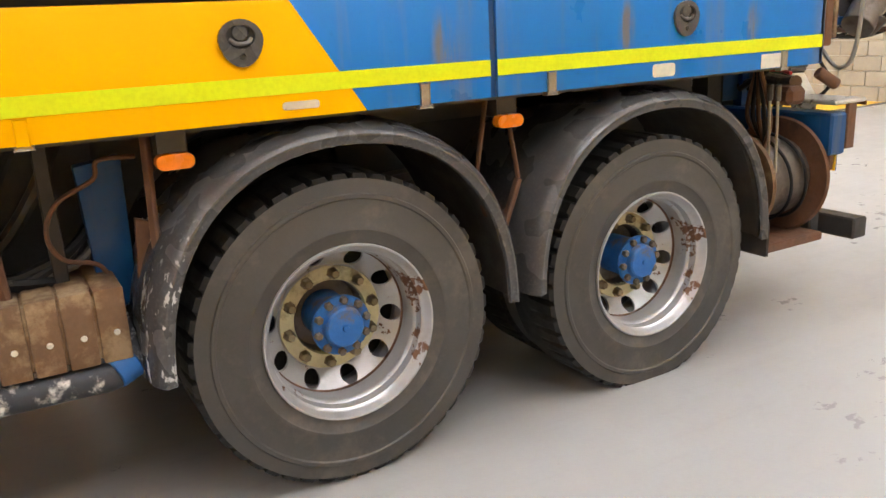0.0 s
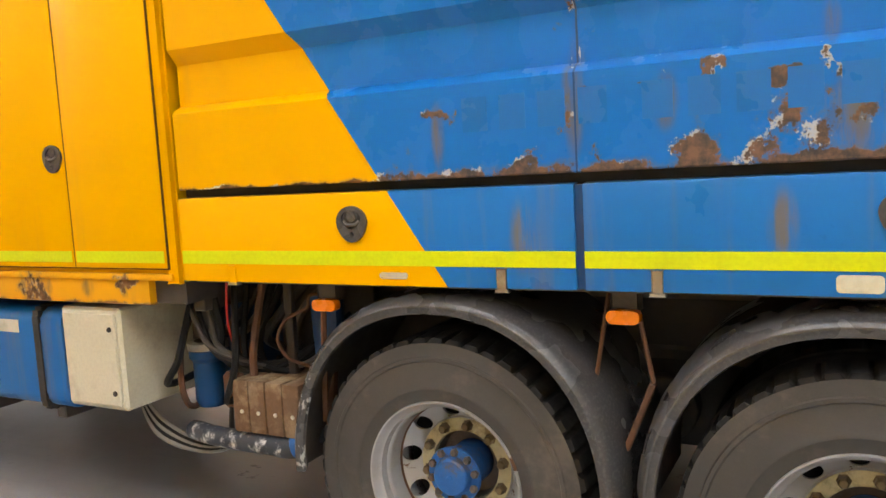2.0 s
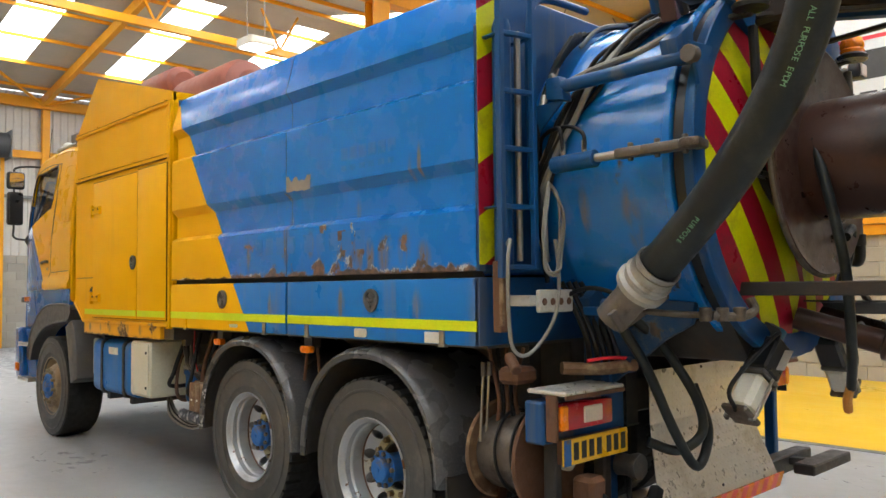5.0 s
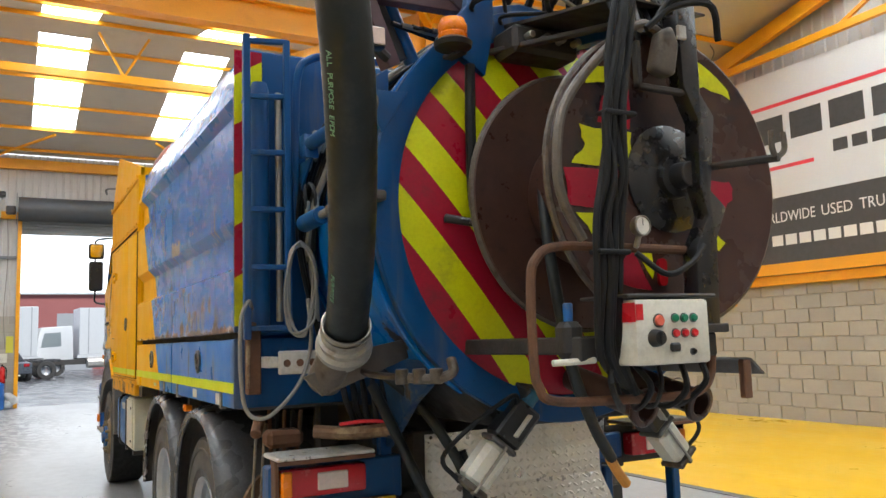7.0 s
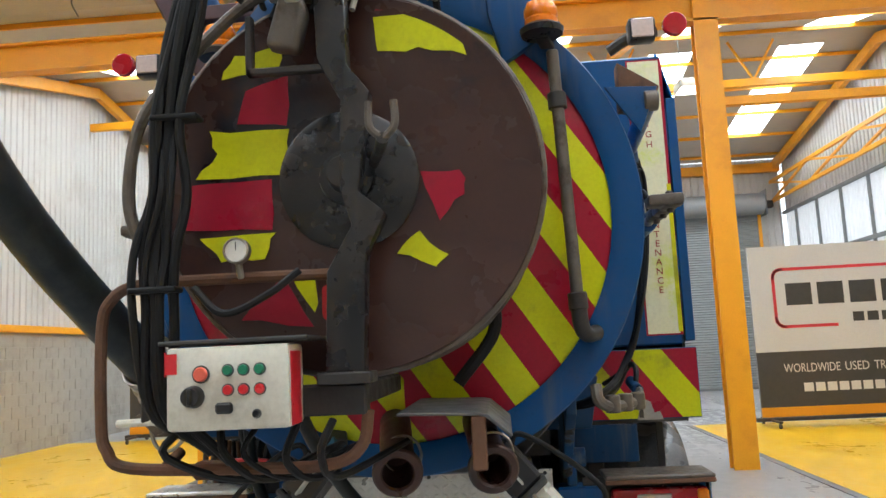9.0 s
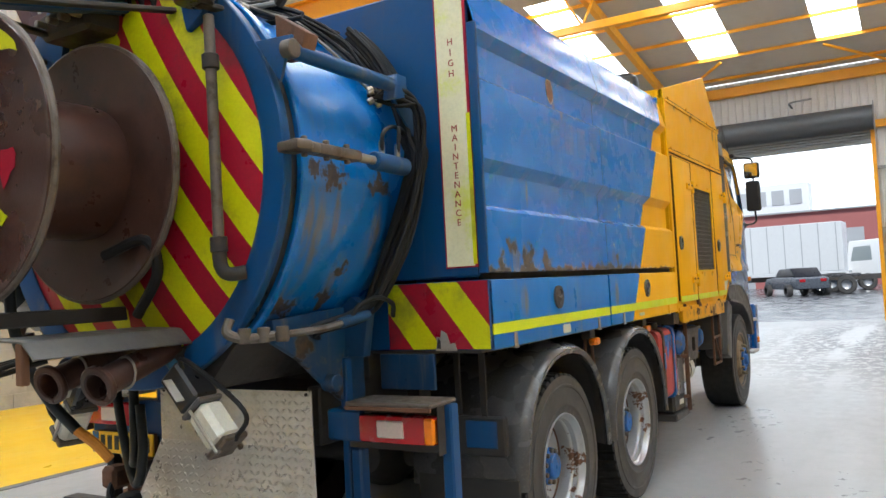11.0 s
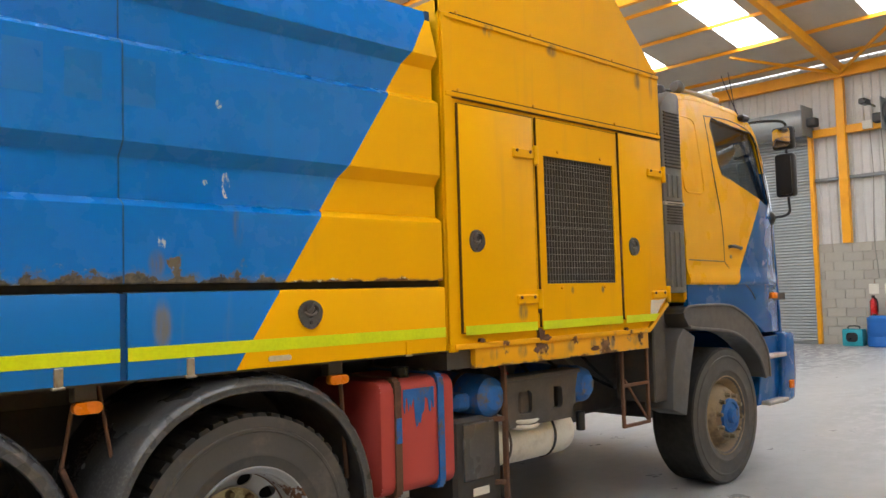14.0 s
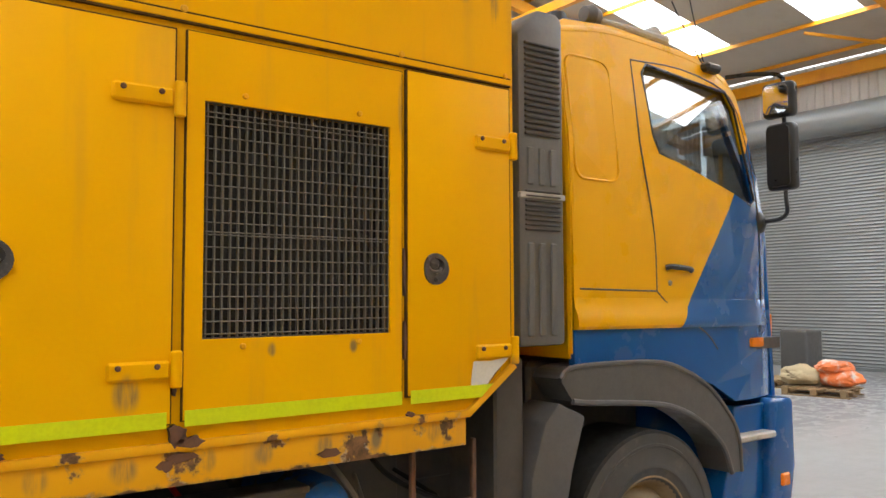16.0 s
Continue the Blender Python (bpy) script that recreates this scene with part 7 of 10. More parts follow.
part("filter_collar", lathe([(0.06, 0.0), (0.088, 0.0), (0.09, 0.03), (0.06, 0.035)], 20, pose(-0.95, 2.57, 0.855, 90, 0, 0)), M_CAST, truck, "pale metal collar")
random.seed(91)
for k in range(6):
    e = [random.uniform(-0.03, 0.03) for q in range(6)]
    part("loom_cable", tube([(-1.02 + e[0], 2.6 - 0.03 * k, 1.16), (-1.04 + e[1], 2.5 + e[2] - 0.02 * k, 0.98), (-1.05 + e[3], 2.38 + e[4], 0.86 + e[5]), (-1.0, 2.2 + e[1], 0.8 + e[2]), (-0.95, 2.02 + e[0], 0.86 + e[3]), (-0.8, 1.9, 1.0)], 0.012 + 0.002 * (k % 3), 7), M_CABLE if k % 3 else M_CHASSIS, truck, "dirty sagging cable")
for k in range(3):
    part("loom_cable", tube([(-1.0, 2.2 + 0.04 * k, 0.8), (-1.03, 2.32 + 0.02 * k, 0.68), (-1.0, 2.36 + 0.03 * k, 0.52), (-0.92, 2.5, 0.42)], 0.015, 7), M_CHASSIS if k == 1 else M_GEAR, truck, "dirty hanging hose")
part("thin_line", tube([(-1.08, 2.31, 1.17), (-1.08, 2.32, 1.0), (-1.06, 2.3, 0.86)], 0.005, 6), M_REDKNOB, truck, "thin red line")
part("blue_bracket", prism([(1.87, 0.7), (1.97, 0.62), (1.99, 1.1), (1.86, 1.12)], "x", -0.96, -0.9, 0.006), M_BLUE_STEEL, truck, "dark blue bracket plate")
part("strut_plate", prism([(1.81, 0.93), (1.86, 0.95), (1.885, 0.66), (1.87, 0.6), (1.84, 0.62)], "x", -1.06, -1.03, 0.004), M_RUST, truck, "rusty strut plate")
part("loose_cable", tube([(-1.02, 1.83, 1.12), (-1.03, 1.93, 1.12), (-1.03, 1.95, 1.07), (-1.04, 2.05, 1.02), (-1.05, 2.09, 0.94), (-1.03, 2.06, 0.86), (-1.0, 1.97, 0.82), (-0.96, 1.93, 0.74)], 0.007, 7), M_RUST, truck, "thin brown cable")
for k in range(4):
    part("air_line", tube([(-0.72, 2.0 + 0.12 * k, 1.17), (-0.86, 2.1 + 0.14 * k, 1.02 - 0.03 * k), (-0.8, 2.2 + 0.16 * k, 0.88), (-0.66, 2.3 + 0.1 * k, 0.8)], 0.022, 8), M_CHASSIS, truck, "dirty pipe")
part("inner_plate", box(-0.62, 1.9, 0.5, -0.58, 2.6, 1.19, 0.004), M_CHASSIS, truck)
part("valve_block", box(-1.05, 2.3, 0.62, -0.9, 2.42, 0.78, 0.02), M_RUST, truck)

# offside: red tank, battery box, air tanks, bracket, white silencer, step frame
rt = part("hydraulic_tank", prism(round_rect(0.62, 0.53, 1.19, 1.08, 0.06), "y", 1.98, 2.46, 0.015, seg=2), M_REDTANK, truck, "faded red oil tank with straps and blue paint runs")
for y in (2.08, 2.36):
    rr = round_rect(0.612, 0.522, 1.198, 1.088, 0.066)
    b = bmesh.new()
    for (p, q) in zip(rr, rr[1:] + rr[:1]):
        box(min(p[0], q[0]) - 0.004, y - 0.02, min(p[1], q[1]) - 0.004, max(p[0], q[0]) + 0.004, y + 0.02, max(p[1], q[1]) + 0.004, 0, b)
    part("strap", b, M_RUST if y < 2.2 else M_HUBBLUE, rt, "worn steel strap", False)
part("filler_cap", cyl((1.08, 2.2, 1.08), (1.08, 2.2, 1.13), 0.045, 16), M_BLACKKNOB, rt)
edge = [(2.12 + 0.2 * k / 24, 0.9 - 0.1 * noise.noise(Vector((k * 0.55, 0.3, 0))) + (0.0 if 8 < k < 17 else 0.05)) for k in range(25)]
part("paint_run", prism([(2.12, 1.03), *edge, (2.32, 1.03)], "x", 1.1895, 1.1925), M_HUBBLUE, rt, "blue paint run", False)
part("paint_run", box(1.196, 2.065, 0.78, 1.206, 2.1, 0.9, 0.002), M_HUBBLUE, rt, "blue paint run", False)
part("battery_case", box(0.75, 2.5, 0.36, 1.14, 2.86, 0.83, 0.02), M_BLACK, truck, "black battery case")
part("case_front", box(1.138, 2.56, 0.5, 1.15, 2.8, 0.8, 0.006), M_GUARD, truck)
part("case_label", box(1.149, 2.62, 0.42, 1.153, 2.74, 0.46), M_WHITE, truck, "small red and white label", False)
part("case_tray", box(0.7, 2.48, 0.3, 1.16, 2.92, 0.36, 0.01), M_CHASSIS, truck)
for y in (2.86,):
    part("guard_post", bar((1.17, y, 1.1), (1.17, y, 0.34), 0.035, 0.02), M_RUST, truck, "rusty guard post")
    for z in (0.46, 0.8):
        part("guard_rung", bar((1.17, y, z), (1.0, 2.6, z), 0.02, 0.03), M_RUST, truck)
for y, r, zc in ((2.79, 0.12, 0.92), (3.68, 0.115, 0.9)):
    at = part("air_tank", lathe([(0, -0.02), (r * 0.55, -0.01), (r * 0.88, 0.025), (r, 0.08), (r, 0.55), (r * 0.88, 0.6), (0, 0.64)], 28, pose(1.16 - (0.05 if y > 3 else 0), y, zc, 0, 0, 90)), M_HUBBLUE, truck, "blue round air tank")
    part("tank_strap", lathe([(r + 0.002, 0.2), (r + 0.006, 0.2), (r + 0.006, 0.23), (r + 0.002, 0.23)], 28, pose(1.16 - (0.05 if y > 3 else 0), y, zc, 0, 0, 90)), M_BLACK, at)
part("tank_valve", box(0.98, 2.56, 0.86, 1.1, 2.68, 0.95, 0.02), M_HUBBLUE, truck)
vb = part("valve_bracket", holed([(2.96, 0.72), (3.52, 0.72), (3.6, 1.0), (2.92, 1.0)], [round_rect(3.04, 0.79, 3.16, 0.92, 0.03), round_rect(3.32, 0.79, 3.44, 0.92, 0.03)], "x", 1.08, 1.11), M_CHASSIS, truck, "dirty steel valve bracket", False)
part("bracket_lip", box(1.0, 2.92, 0.985, 1.13, 3.6, 1.01, 0.005), M_CHASSIS, vb)
part("bracket_block", box(0.9, 3.06, 0.75, 1.085, 3.42, 0.96, 0.03), M_CHASSIS, vb)
part("bracket_block", box(0.95, 3.48, 0.78, 1.1, 3.6, 0.92, 0.02), M_GUARD_CAB, vb)
ws = part("silencer_drum", lathe([(0, 0), (0.1, 0.0), (0.135, 0.03), (0.14, 0.06), (0.14, 0.72), (0.13, 0.76), (0, 0.78)], 28, pose(0.92, 2.86, 0.62, 0, 0, 0)), M_WHITE, truck, "white-wrapped silencer drum")
for y in (3.02, 3.42):
    part("silencer_band", lathe([(0.142, -0.008), (0.147, -0.008), (0.147, 0.008), (0.142, 0.008)], 28, pose(0.92, y, 0.62, 0, 0, 0)), M_BLACK, ws)
for k in range(2):
    part("white_hose", tube([(0.95, 2.9, 0.82 - 0.03 * k), (1.09, 3.0, 0.76 - 0.03 * k), (1.1, 3.2, 0.745 - 0.03 * k), (1.02, 3.4, 0.82)], 0.014, 8), M_WHITE, truck, "thin white hose")
for y in (4.01, 4.3):
    part("step_frame", bar((1.15, y, 1.1), (1.15, y, 0.59), 0.022, 0.022), M_RUST, truck, "rusty step frame")
for z in (0.6, 0.86):
    part("step_frame", bar((1.15, 4.01, z), (1.15, 4.3, z), 0.022, 0.022), M_RUST, truck, "rusty step frame")
part("step_frame", bar((1.15, 4.03, 0.9), (1.15, 4.28, 0.62), 0.018, 0.018), M_RUST, truck, "rusty step frame")
part("drain_valve", cyl((1.0, 3.75, 0.72), (1.0, 3.75, 0.6), 0.03, 14), M_BLACKKNOB, truck)
part("inner_plate", box(0.56, 2.4, 0.55, 0.6, 4.3, 1.19, 0.004), M_CHASSIS, truck)
random.seed(31)
for k in range(8):
    y = 2.55 + 0.2 * k
    part("air_line", tube([(0.75, y, 1.15), (0.9 + random.uniform(-0.05, 0.1), y + 0.1, 0.95), (0.85, y + random.uniform(0.1, 0.4), 0.8), (0.65, y + 0.3, 0.9)], 0.011, 7), M_CABLE if k % 3 else M_REDKNOB if k == 3 else M_GREYCABLE, truck)


# ---- tank end, reel and rear gear ----
TZ = TANK_Z
RY = -1.74
part("tank_barrel", lathe([(0.86, TY0), (0.86, -1.02), (0.866, -1.03), (0.866, -1.06), (0.86, -1.07), (0.86, RY + 0.06)], 96, Matrix.Translation((-0.025, 0, TZ))), M_BLUE_TANK, truck, "glossy blue tank barrel with worn patches")
part("tank_flange", lathe([(0.85, RY + 0.085), (0.902, RY + 0.085), (0.908, RY + 0.08), (0.908, RY + 0.05), (0.902, RY + 0.044), (0.85, RY + 0.044)], 96, Matrix.Translation((-0.025, 0, TZ))), M_BLUE_TANK, truck, "blue tank flange")
part("door_seal", lathe([(0.86, RY + 0.045), (0.885, RY + 0.04), (0.885, RY - 0.026), (0.86, RY - 0.03)], 96, Matrix.Translation((-0.025, 0, TZ))), M_BLACKKNOB, truck, "black rubber door seal")
part("door_flange", lathe([(0.8, RY - 0.06), (0.83, RY - 0.075), (0.912, RY - 0.07), (0.917, RY - 0.064), (0.917, RY - 0.03), (0.912, RY - 0.022), (0.82, RY - 0.02), (0.8, RY - 0.02)], 96, Matrix.Translation((-0.025, 0, TZ))), M_BLUE_STEEL, truck, "worn blue tank door rim")
part("door_backing", lathe([(0, RY - 0.135), (0.3, RY - 0.125), (0.6, RY - 0.09), (0.82, RY - 0.03)], 64, Matrix.Translation((-0.025, 0, TZ))), M_BLUE_STEEL, truck)


def door_dome():
    return lathe([(0, RY - 0.14), (0.15, RY - 0.138), (0.3, RY - 0.13), (0.45, RY - 0.116), (0.6, RY - 0.095), (0.72, RY - 0.072), (0.805, RY - 0.05)], 96, Matrix.Translation((-0.025, 0, TZ)))


# the striped sheet was laid in two halves with a slightly different pitch and slant
for half, slant, pitch, start in ((-1, 52, 0.121, 0.032), (1, 56, 0.1095, -0.038)):
    ACROSS = Vector((math.sin(radians(slant)), 0, math.cos(radians(slant))))
    for k in range(-9, 10):
        b = door_dome()
        for off, sg in ((k * pitch + start, 1), ((k + 1) * pitch + start, -1)):
            bmesh.ops.bisect_plane(b, geom=b.verts[:] + b.edges[:] + b.faces[:], plane_co=Vector((-0.025, 0, TZ)) + ACROSS * off, plane_no=ACROSS * sg, clear_inner=True)
        bmesh.ops.bisect_plane(b, geom=b.verts[:] + b.edges[:] + b.faces[:], plane_co=(0, 0, 0), plane_no=(half, 0, 0), clear_inner=True)
        if len(b.faces):
            part("chevron_stripe", b, M_TAPE_Y if k % 2 == 0 else M_TAPE_R, truck, "lime reflective stripe" if k % 2 == 0 else "red reflective stripe")
        else:
            b.free()

# door brackets on the rim, clamps and rams on both sides
for s in (-1, 1):
    part("rim_gusset", prism([(s * 0.97, 2.48), (s * 0.78, 2.49), (s * 0.9, 2.31)], "y", RY - 0.085, RY - 0.07, 0.003), M_BLUE_STEEL, truck, "blue triangular gusset")
    part("rim_gusset", prism([(s * 0.99, 2.5), (s * 0.84, 2.6), (s * 0.84, 2.42), (s * 0.96, 2.41)], "y", RY - 0.03, RY + 0.05, 0.006), M_BLUE_STEEL if s < 0 else M_RUST, truck)
    rm = part("door_ram", cyl((s * 0.97, -1.14, 2.41), (s * 0.94, -1.78, 2.43), 0.032, 18), M_BLUE_STEEL, truck, "blue hydraulic door ram")
    part("ram_eye", cyl((s * 0.92, -1.81, 2.43), (s * 0.97, -1.81, 2.43), 0.038, 16), M_CLAMP, rm)
    part("ram_lug", prism([(-1.17, 2.46), (-1.09, 2.46), (-1.09, 2.36), (-1.2, 2.34)], "x", s * 0.935, s * 1.0, 0.008), M_BLUE_STEEL, rm)
    part("ram_gusset", prism([(-1.17, 2.35), (-1.0, 2.35), (-1.0, 2.2)], "x", s * 0.955, s * 0.967, 0.003), M_BLUE_STEEL, rm)
    ck = part("clamp_ram", cyl((s * 0.985, -1.12, 2.045), (s * 0.985, -1.36, 2.05), 0.04, 16), M_BLUE_STEEL, truck, "blue clamp ram")
    part("clamp_rod", cyl((s * 0.985, -1.34, 2.05), (s * 0.985, -1.48, 2.052), 0.02, 12), M_STEEL, ck)
    for k in range(3):
        y = -1.48 - k * 0.13
        part("clamp_link", box(s * 0.985 - 0.03, y - 0.13, 2.03, s * 0.985 + 0.03, y + 0.01, 2.075, 0.012, seg=2), M_CLAMP, ck, "worn clamp link")
        part("clamp_pin", cyl((s * 0.985, y - 0.06, 2.015), (s * 0.985, y - 0.06, 2.095), 0.013, 10), M_CLAMP, ck)
    part("clamp_jaw", prism([(s * 0.9, -1.86), (s * 1.02, -1.88), (s * 1.03, -1.8), (s * 0.99, -1.76), (s * 0.9, -1.77)], "z", 2.035, 2.075, 0.01), M_CLAMP, ck, "worn clamp jaw")
    for k in range(2):
        part("ram_pipe", tube([(s * 0.99, -1.18 - 0.12 * k, 2.07), (s * 1.0, -1.18 - 0.12 * k, 2.17), (s * 0.98, -1.14 - 0.04 * k, 2.22), (s * 0.92, -1.0, 2.2), (s * 0.88, -0.95, 2.1)], 0.009, 8), M_CABLE, ck)
        part("ferrule", cyl((s * 0.99, -1.18 - 0.12 * k, 2.08), (s * 0.99, -1.18 - 0.12 * k, 2.14), 0.013, 10), M_STEEL, ck)
    # lower clamp
    part("lower_clamp", tube([(s * 0.665, -1.9, 1.42), (s * 0.67, -1.92, 1.37), (s * 0.72, -1.88, 1.345), (s * 0.8, -1.8, 1.35)], 0.02, 10), M_CLAMP, truck, "worn steel door clamp")
    for q in range(3):
        part("clamp_link", cyl((s * (0.72 + 0.05 * q), -1.88 + 0.05 * q, 1.325), (s * (0.72 + 0.05 * q), -1.88 + 0.05 * q, 1.385), 0.026, 12), M_CLAMP, truck)
    part("clamp_rod", tube([(s * 0.8, -1.8, 1.35), (s * 0.86, -1.6, 1.36), (s * 0.88, -1.45, 1.38)], 0.015, 8), M_CLAMP, truck)
    part("clamp_cylinder", cyl((s * 0.87, -1.49, 1.375), (s * 0.875, -1.3, 1.4), 0.023, 14), M_BLUE_GRIME, truck, "dirty blue clamp cylinder")
    part("clamp_hose", tube([(s * 0.875, -1.42, 1.4), (s * 0.89, -1.36, 1.45), (s * 0.89, -1.24, 1.47), (s * 0.88, -1.12, 1.44), (s * 0.8, -1.0, 1.38)], 0.011, 8), M_CABLE, truck, "black hydraulic hose")
    part("saddle", prism([(s * 0.2, 1.2), (s * 0.72, 1.2), (s * 0.76, 1.42), (s * 0.66, 1.48), (s * 0.5, 1.36), (s * 0.2, 1.22)], "y", -1.14, -1.08, 0.008), M_BLUE_GRIME, truck, "dirty blue tank saddle plate")
    part("saddle_web", prism([(-1.0, 1.44), (-1.62, 1.4), (-1.6, 1.3), (-1.45, 1.22), (-1.3, 1.1), (-1.16, 1.0), (-1.0, 1.0)], "x", s * 0.58, s * 0.62, 0.006), M_BLUE_GRIME, truck, "dirty blue web plate")
    part("hinge_knuckle", cyl((s * 0.6, -1.27, 1.1), (s * 0.67, -1.27, 1.1), 0.04, 16), M_BLUE_GRIME, truck)
# thin hoses lying over the barrel by the offside hinge ram
for k in range(3):
    g, h = 0.018 * k, 0.02 * k
    part("barrel_hose", tube([(0.5 - 0.1 * k, -1.6 + h, 2.76 + 0.05 * k), (0.53 - g, -1.45 + h, 2.745 + g), (0.535 - g, -1.28, 2.75 + g), (0.6 - g, -1.17, 2.68 + g), (0.67 - g, -1.08, 2.615 + g), (0.8, -1.0 + h, 2.5)], 0.01, 7), M_CABLE if k != 1 else M_GREYCABLE, truck, "thin hose lying over the tank")
part("hose_union", cyl((0.5, -1.61, 2.76), (0.5, -1.56, 2.755), 0.017, 10), M_STEEL, truck, "steel hose union")
random.seed(61)
for k in range(7):
    turns = [(78 - 9 * q, 0.9 + 0.02 * (k % 3) + random.uniform(-0.008, 0.012), -1.45 + 0.06 * q + 0.03 * k + random.uniform(-0.025, 0.025)) for q in range(7)]
    part("barrel_hose", tube([(-0.025 + r * math.cos(radians(a)), y, TZ + r * math.sin(radians(a))) for a, r, y in turns], 0.008 + 0.002 * (k % 2), 7), M_GREYCABLE if k % 3 == 0 else M_CABLE, truck, "thin hose lying over the tank")
# water jacket hoses strapped round the barrel front, hose heaps on top
random.seed(5)
for k in range(9):
    r = 0.93 + 0.022 * (k % 3)
    y = -0.93 - 0.022 * (k // 3) - 0.008 * k
    pts = []
    for a in range(8, -48, -8):
        t = radians(a + 40 + random.uniform(-1, 1))
        pts.append((r * math.cos(t), y, TZ + r * math.sin(t)))
    pts.append((0.7, y - 0.05, 1.42))
    part("hydraulic_hose", tube(pts, 0.013, 7, 5), M_CABLE, truck, "black hydraulic hose round the tank")
for k in range(8):
    a0 = 50 + 5 * k
    pts = []
    for q in range(6):
        t = radians(a0 + q * 9)
        r = 0.89 + 0.03 * math.sin(q * 1.7 + k)
        pts.append((r * math.cos(t), -0.98 - 0.09 * q + 0.04 * math.sin(k * 2.1 + q), TZ + r * math.sin(t)))
    part("hydraulic_hose", tube(pts, 0.011, 7, 5), M_CABLE, truck, "black hydraulic hose over the tank")
    pts = [(-x, y2, z) for x, y2, z in pts]
    pts = [pts[0], *pts[1:]] + [(-0.4 - 0.05 * k, -1.62, TZ + 0.82)]
    part("hydraulic_hose", tube(pts, 0.012, 7, 5), M_CABLE if k % 3 else M_GREYCABLE, truck, "black hydraulic hose over the tank")
for k in range(5):
    t0 = radians(150 - 7 * k)
    pts = [((0.9 + 0.02 * k) * math.cos(radians(a)), -0.93 - 0.02 * k, TZ + (0.9 + 0.02 * k) * math.sin(radians(a))) for a in range(118 + 4 * k, 200, 12)] + [(-0.86, -0.97, 1.5)]
    part("hydraulic_hose", tube(pts, 0.013, 7, 5), M_CABLE, truck, "black hydraulic hose round the tank")
    part("ferrule", cyl(pts[2], Vector(pts[2]) + (Vector(pts[3]) - Vector(pts[2])).normalized() * 0.09, 0.018, 10), M_STEEL, truck)
part("edge_arch", tube([(-0.86, -0.97, 1.6), (-0.94, -0.97, 1.85), (-0.965, -0.97, 2.1), (-0.975, -0.97, 2.5), (-0.96, -0.97, 2.8), (-0.9, -0.97, 2.89), (-0.78, -0.97, 2.92), (-0.5, -0.97, 2.93)], 0.02, 10), M_BLUE_STEEL, truck, "blue rolled edge in front of the bulkhead")
for k in range(9):
    r = 0.885 + 0.016 * (k % 3)
    pts = []
    for q in range(9):
        a = radians(108 + 5 * (k // 3) + 9.5 * q)
        pts.append((r * math.cos(a) - 0.02, -1.62 + 0.66 * (q / 8) ** 0.8 + 0.02 * math.sin(2.3 * k + q), TZ + r * math.sin(a) + 0.012 * math.sin(3 * q + k)))
    pts += [(-0.9, -0.985, 1.9 - 0.03 * k), (-0.88, -0.98, 1.6)]
    part("hydraulic_hose", tube(pts, 0.012 if k % 4 else 0.015, 8, 6), M_CABLE if k % 4 else M_GREYCABLE, truck, "hydraulic hose over the tank")
part("hydraulic_hose", tube([(-0.9, -1.05, 2.5), (-0.92, -1.12, 2.44), (-0.9, -1.3, 2.48), (-0.86, -1.5, 2.52), (-0.8, -1.62, 2.58)], 0.016, 8, 6), M_GREYCABLE, truck, "grey hydraulic hose along the ram")

# slack hoses hanging round the offside of the barrel
random.seed(31)
for k in range(6):
    e = [random.uniform(-0.03, 0.03) for q in range(8)]
    o = 0.02 * k
    part("hydraulic_hose", tube([(0.88, -1.2 + e[0], 2.36 + e[1]), (0.97, -1.13 + e[2], 2.42 - o), (1.02 + 0.012 * (k % 3), -1.03 + e[3], 2.3 + e[4]), (1.0 + 0.012 * (k % 3), -1.03 - o * 0.5, 1.95 + e[5]), (0.94, -1.1 - o + e[6], 1.62), (0.84, -1.25 + e[7], 1.42 + e[1]), (0.72, -1.45 + e[0], 1.35 + e[2] * 0.5), (0.6, -1.3, 1.3)], random.choice((0.009, 0.011, 0.014)), 8, 6), M_CABLE, truck, "slack black hydraulic hose")
    part("hose_end", cyl((0.88, -1.2 + e[0], 2.36 + e[1]), (0.9, -1.185 + e[0], 2.373 + e[1]), 0.016, 10), M_STEEL, truck)
for k in range(9):
    pts = []
    for q in range(7):
        a = radians(96 - 8.5 * q + random.uniform(-3, 3))
        r = 0.885 + random.uniform(0.0, 0.05)
        pts.append((r * math.cos(a) - 0.02, -1.6 + 0.1 * q + random.uniform(-0.05, 0.05), TZ + r * math.sin(a)))
    part("hydraulic_hose", tube(pts, random.choice((0.008, 0.01, 0.013)), 8, 6), M_GREYCABLE if k % 5 == 0 else M_CABLE, truck, "tangled hydraulic hose over the tank")

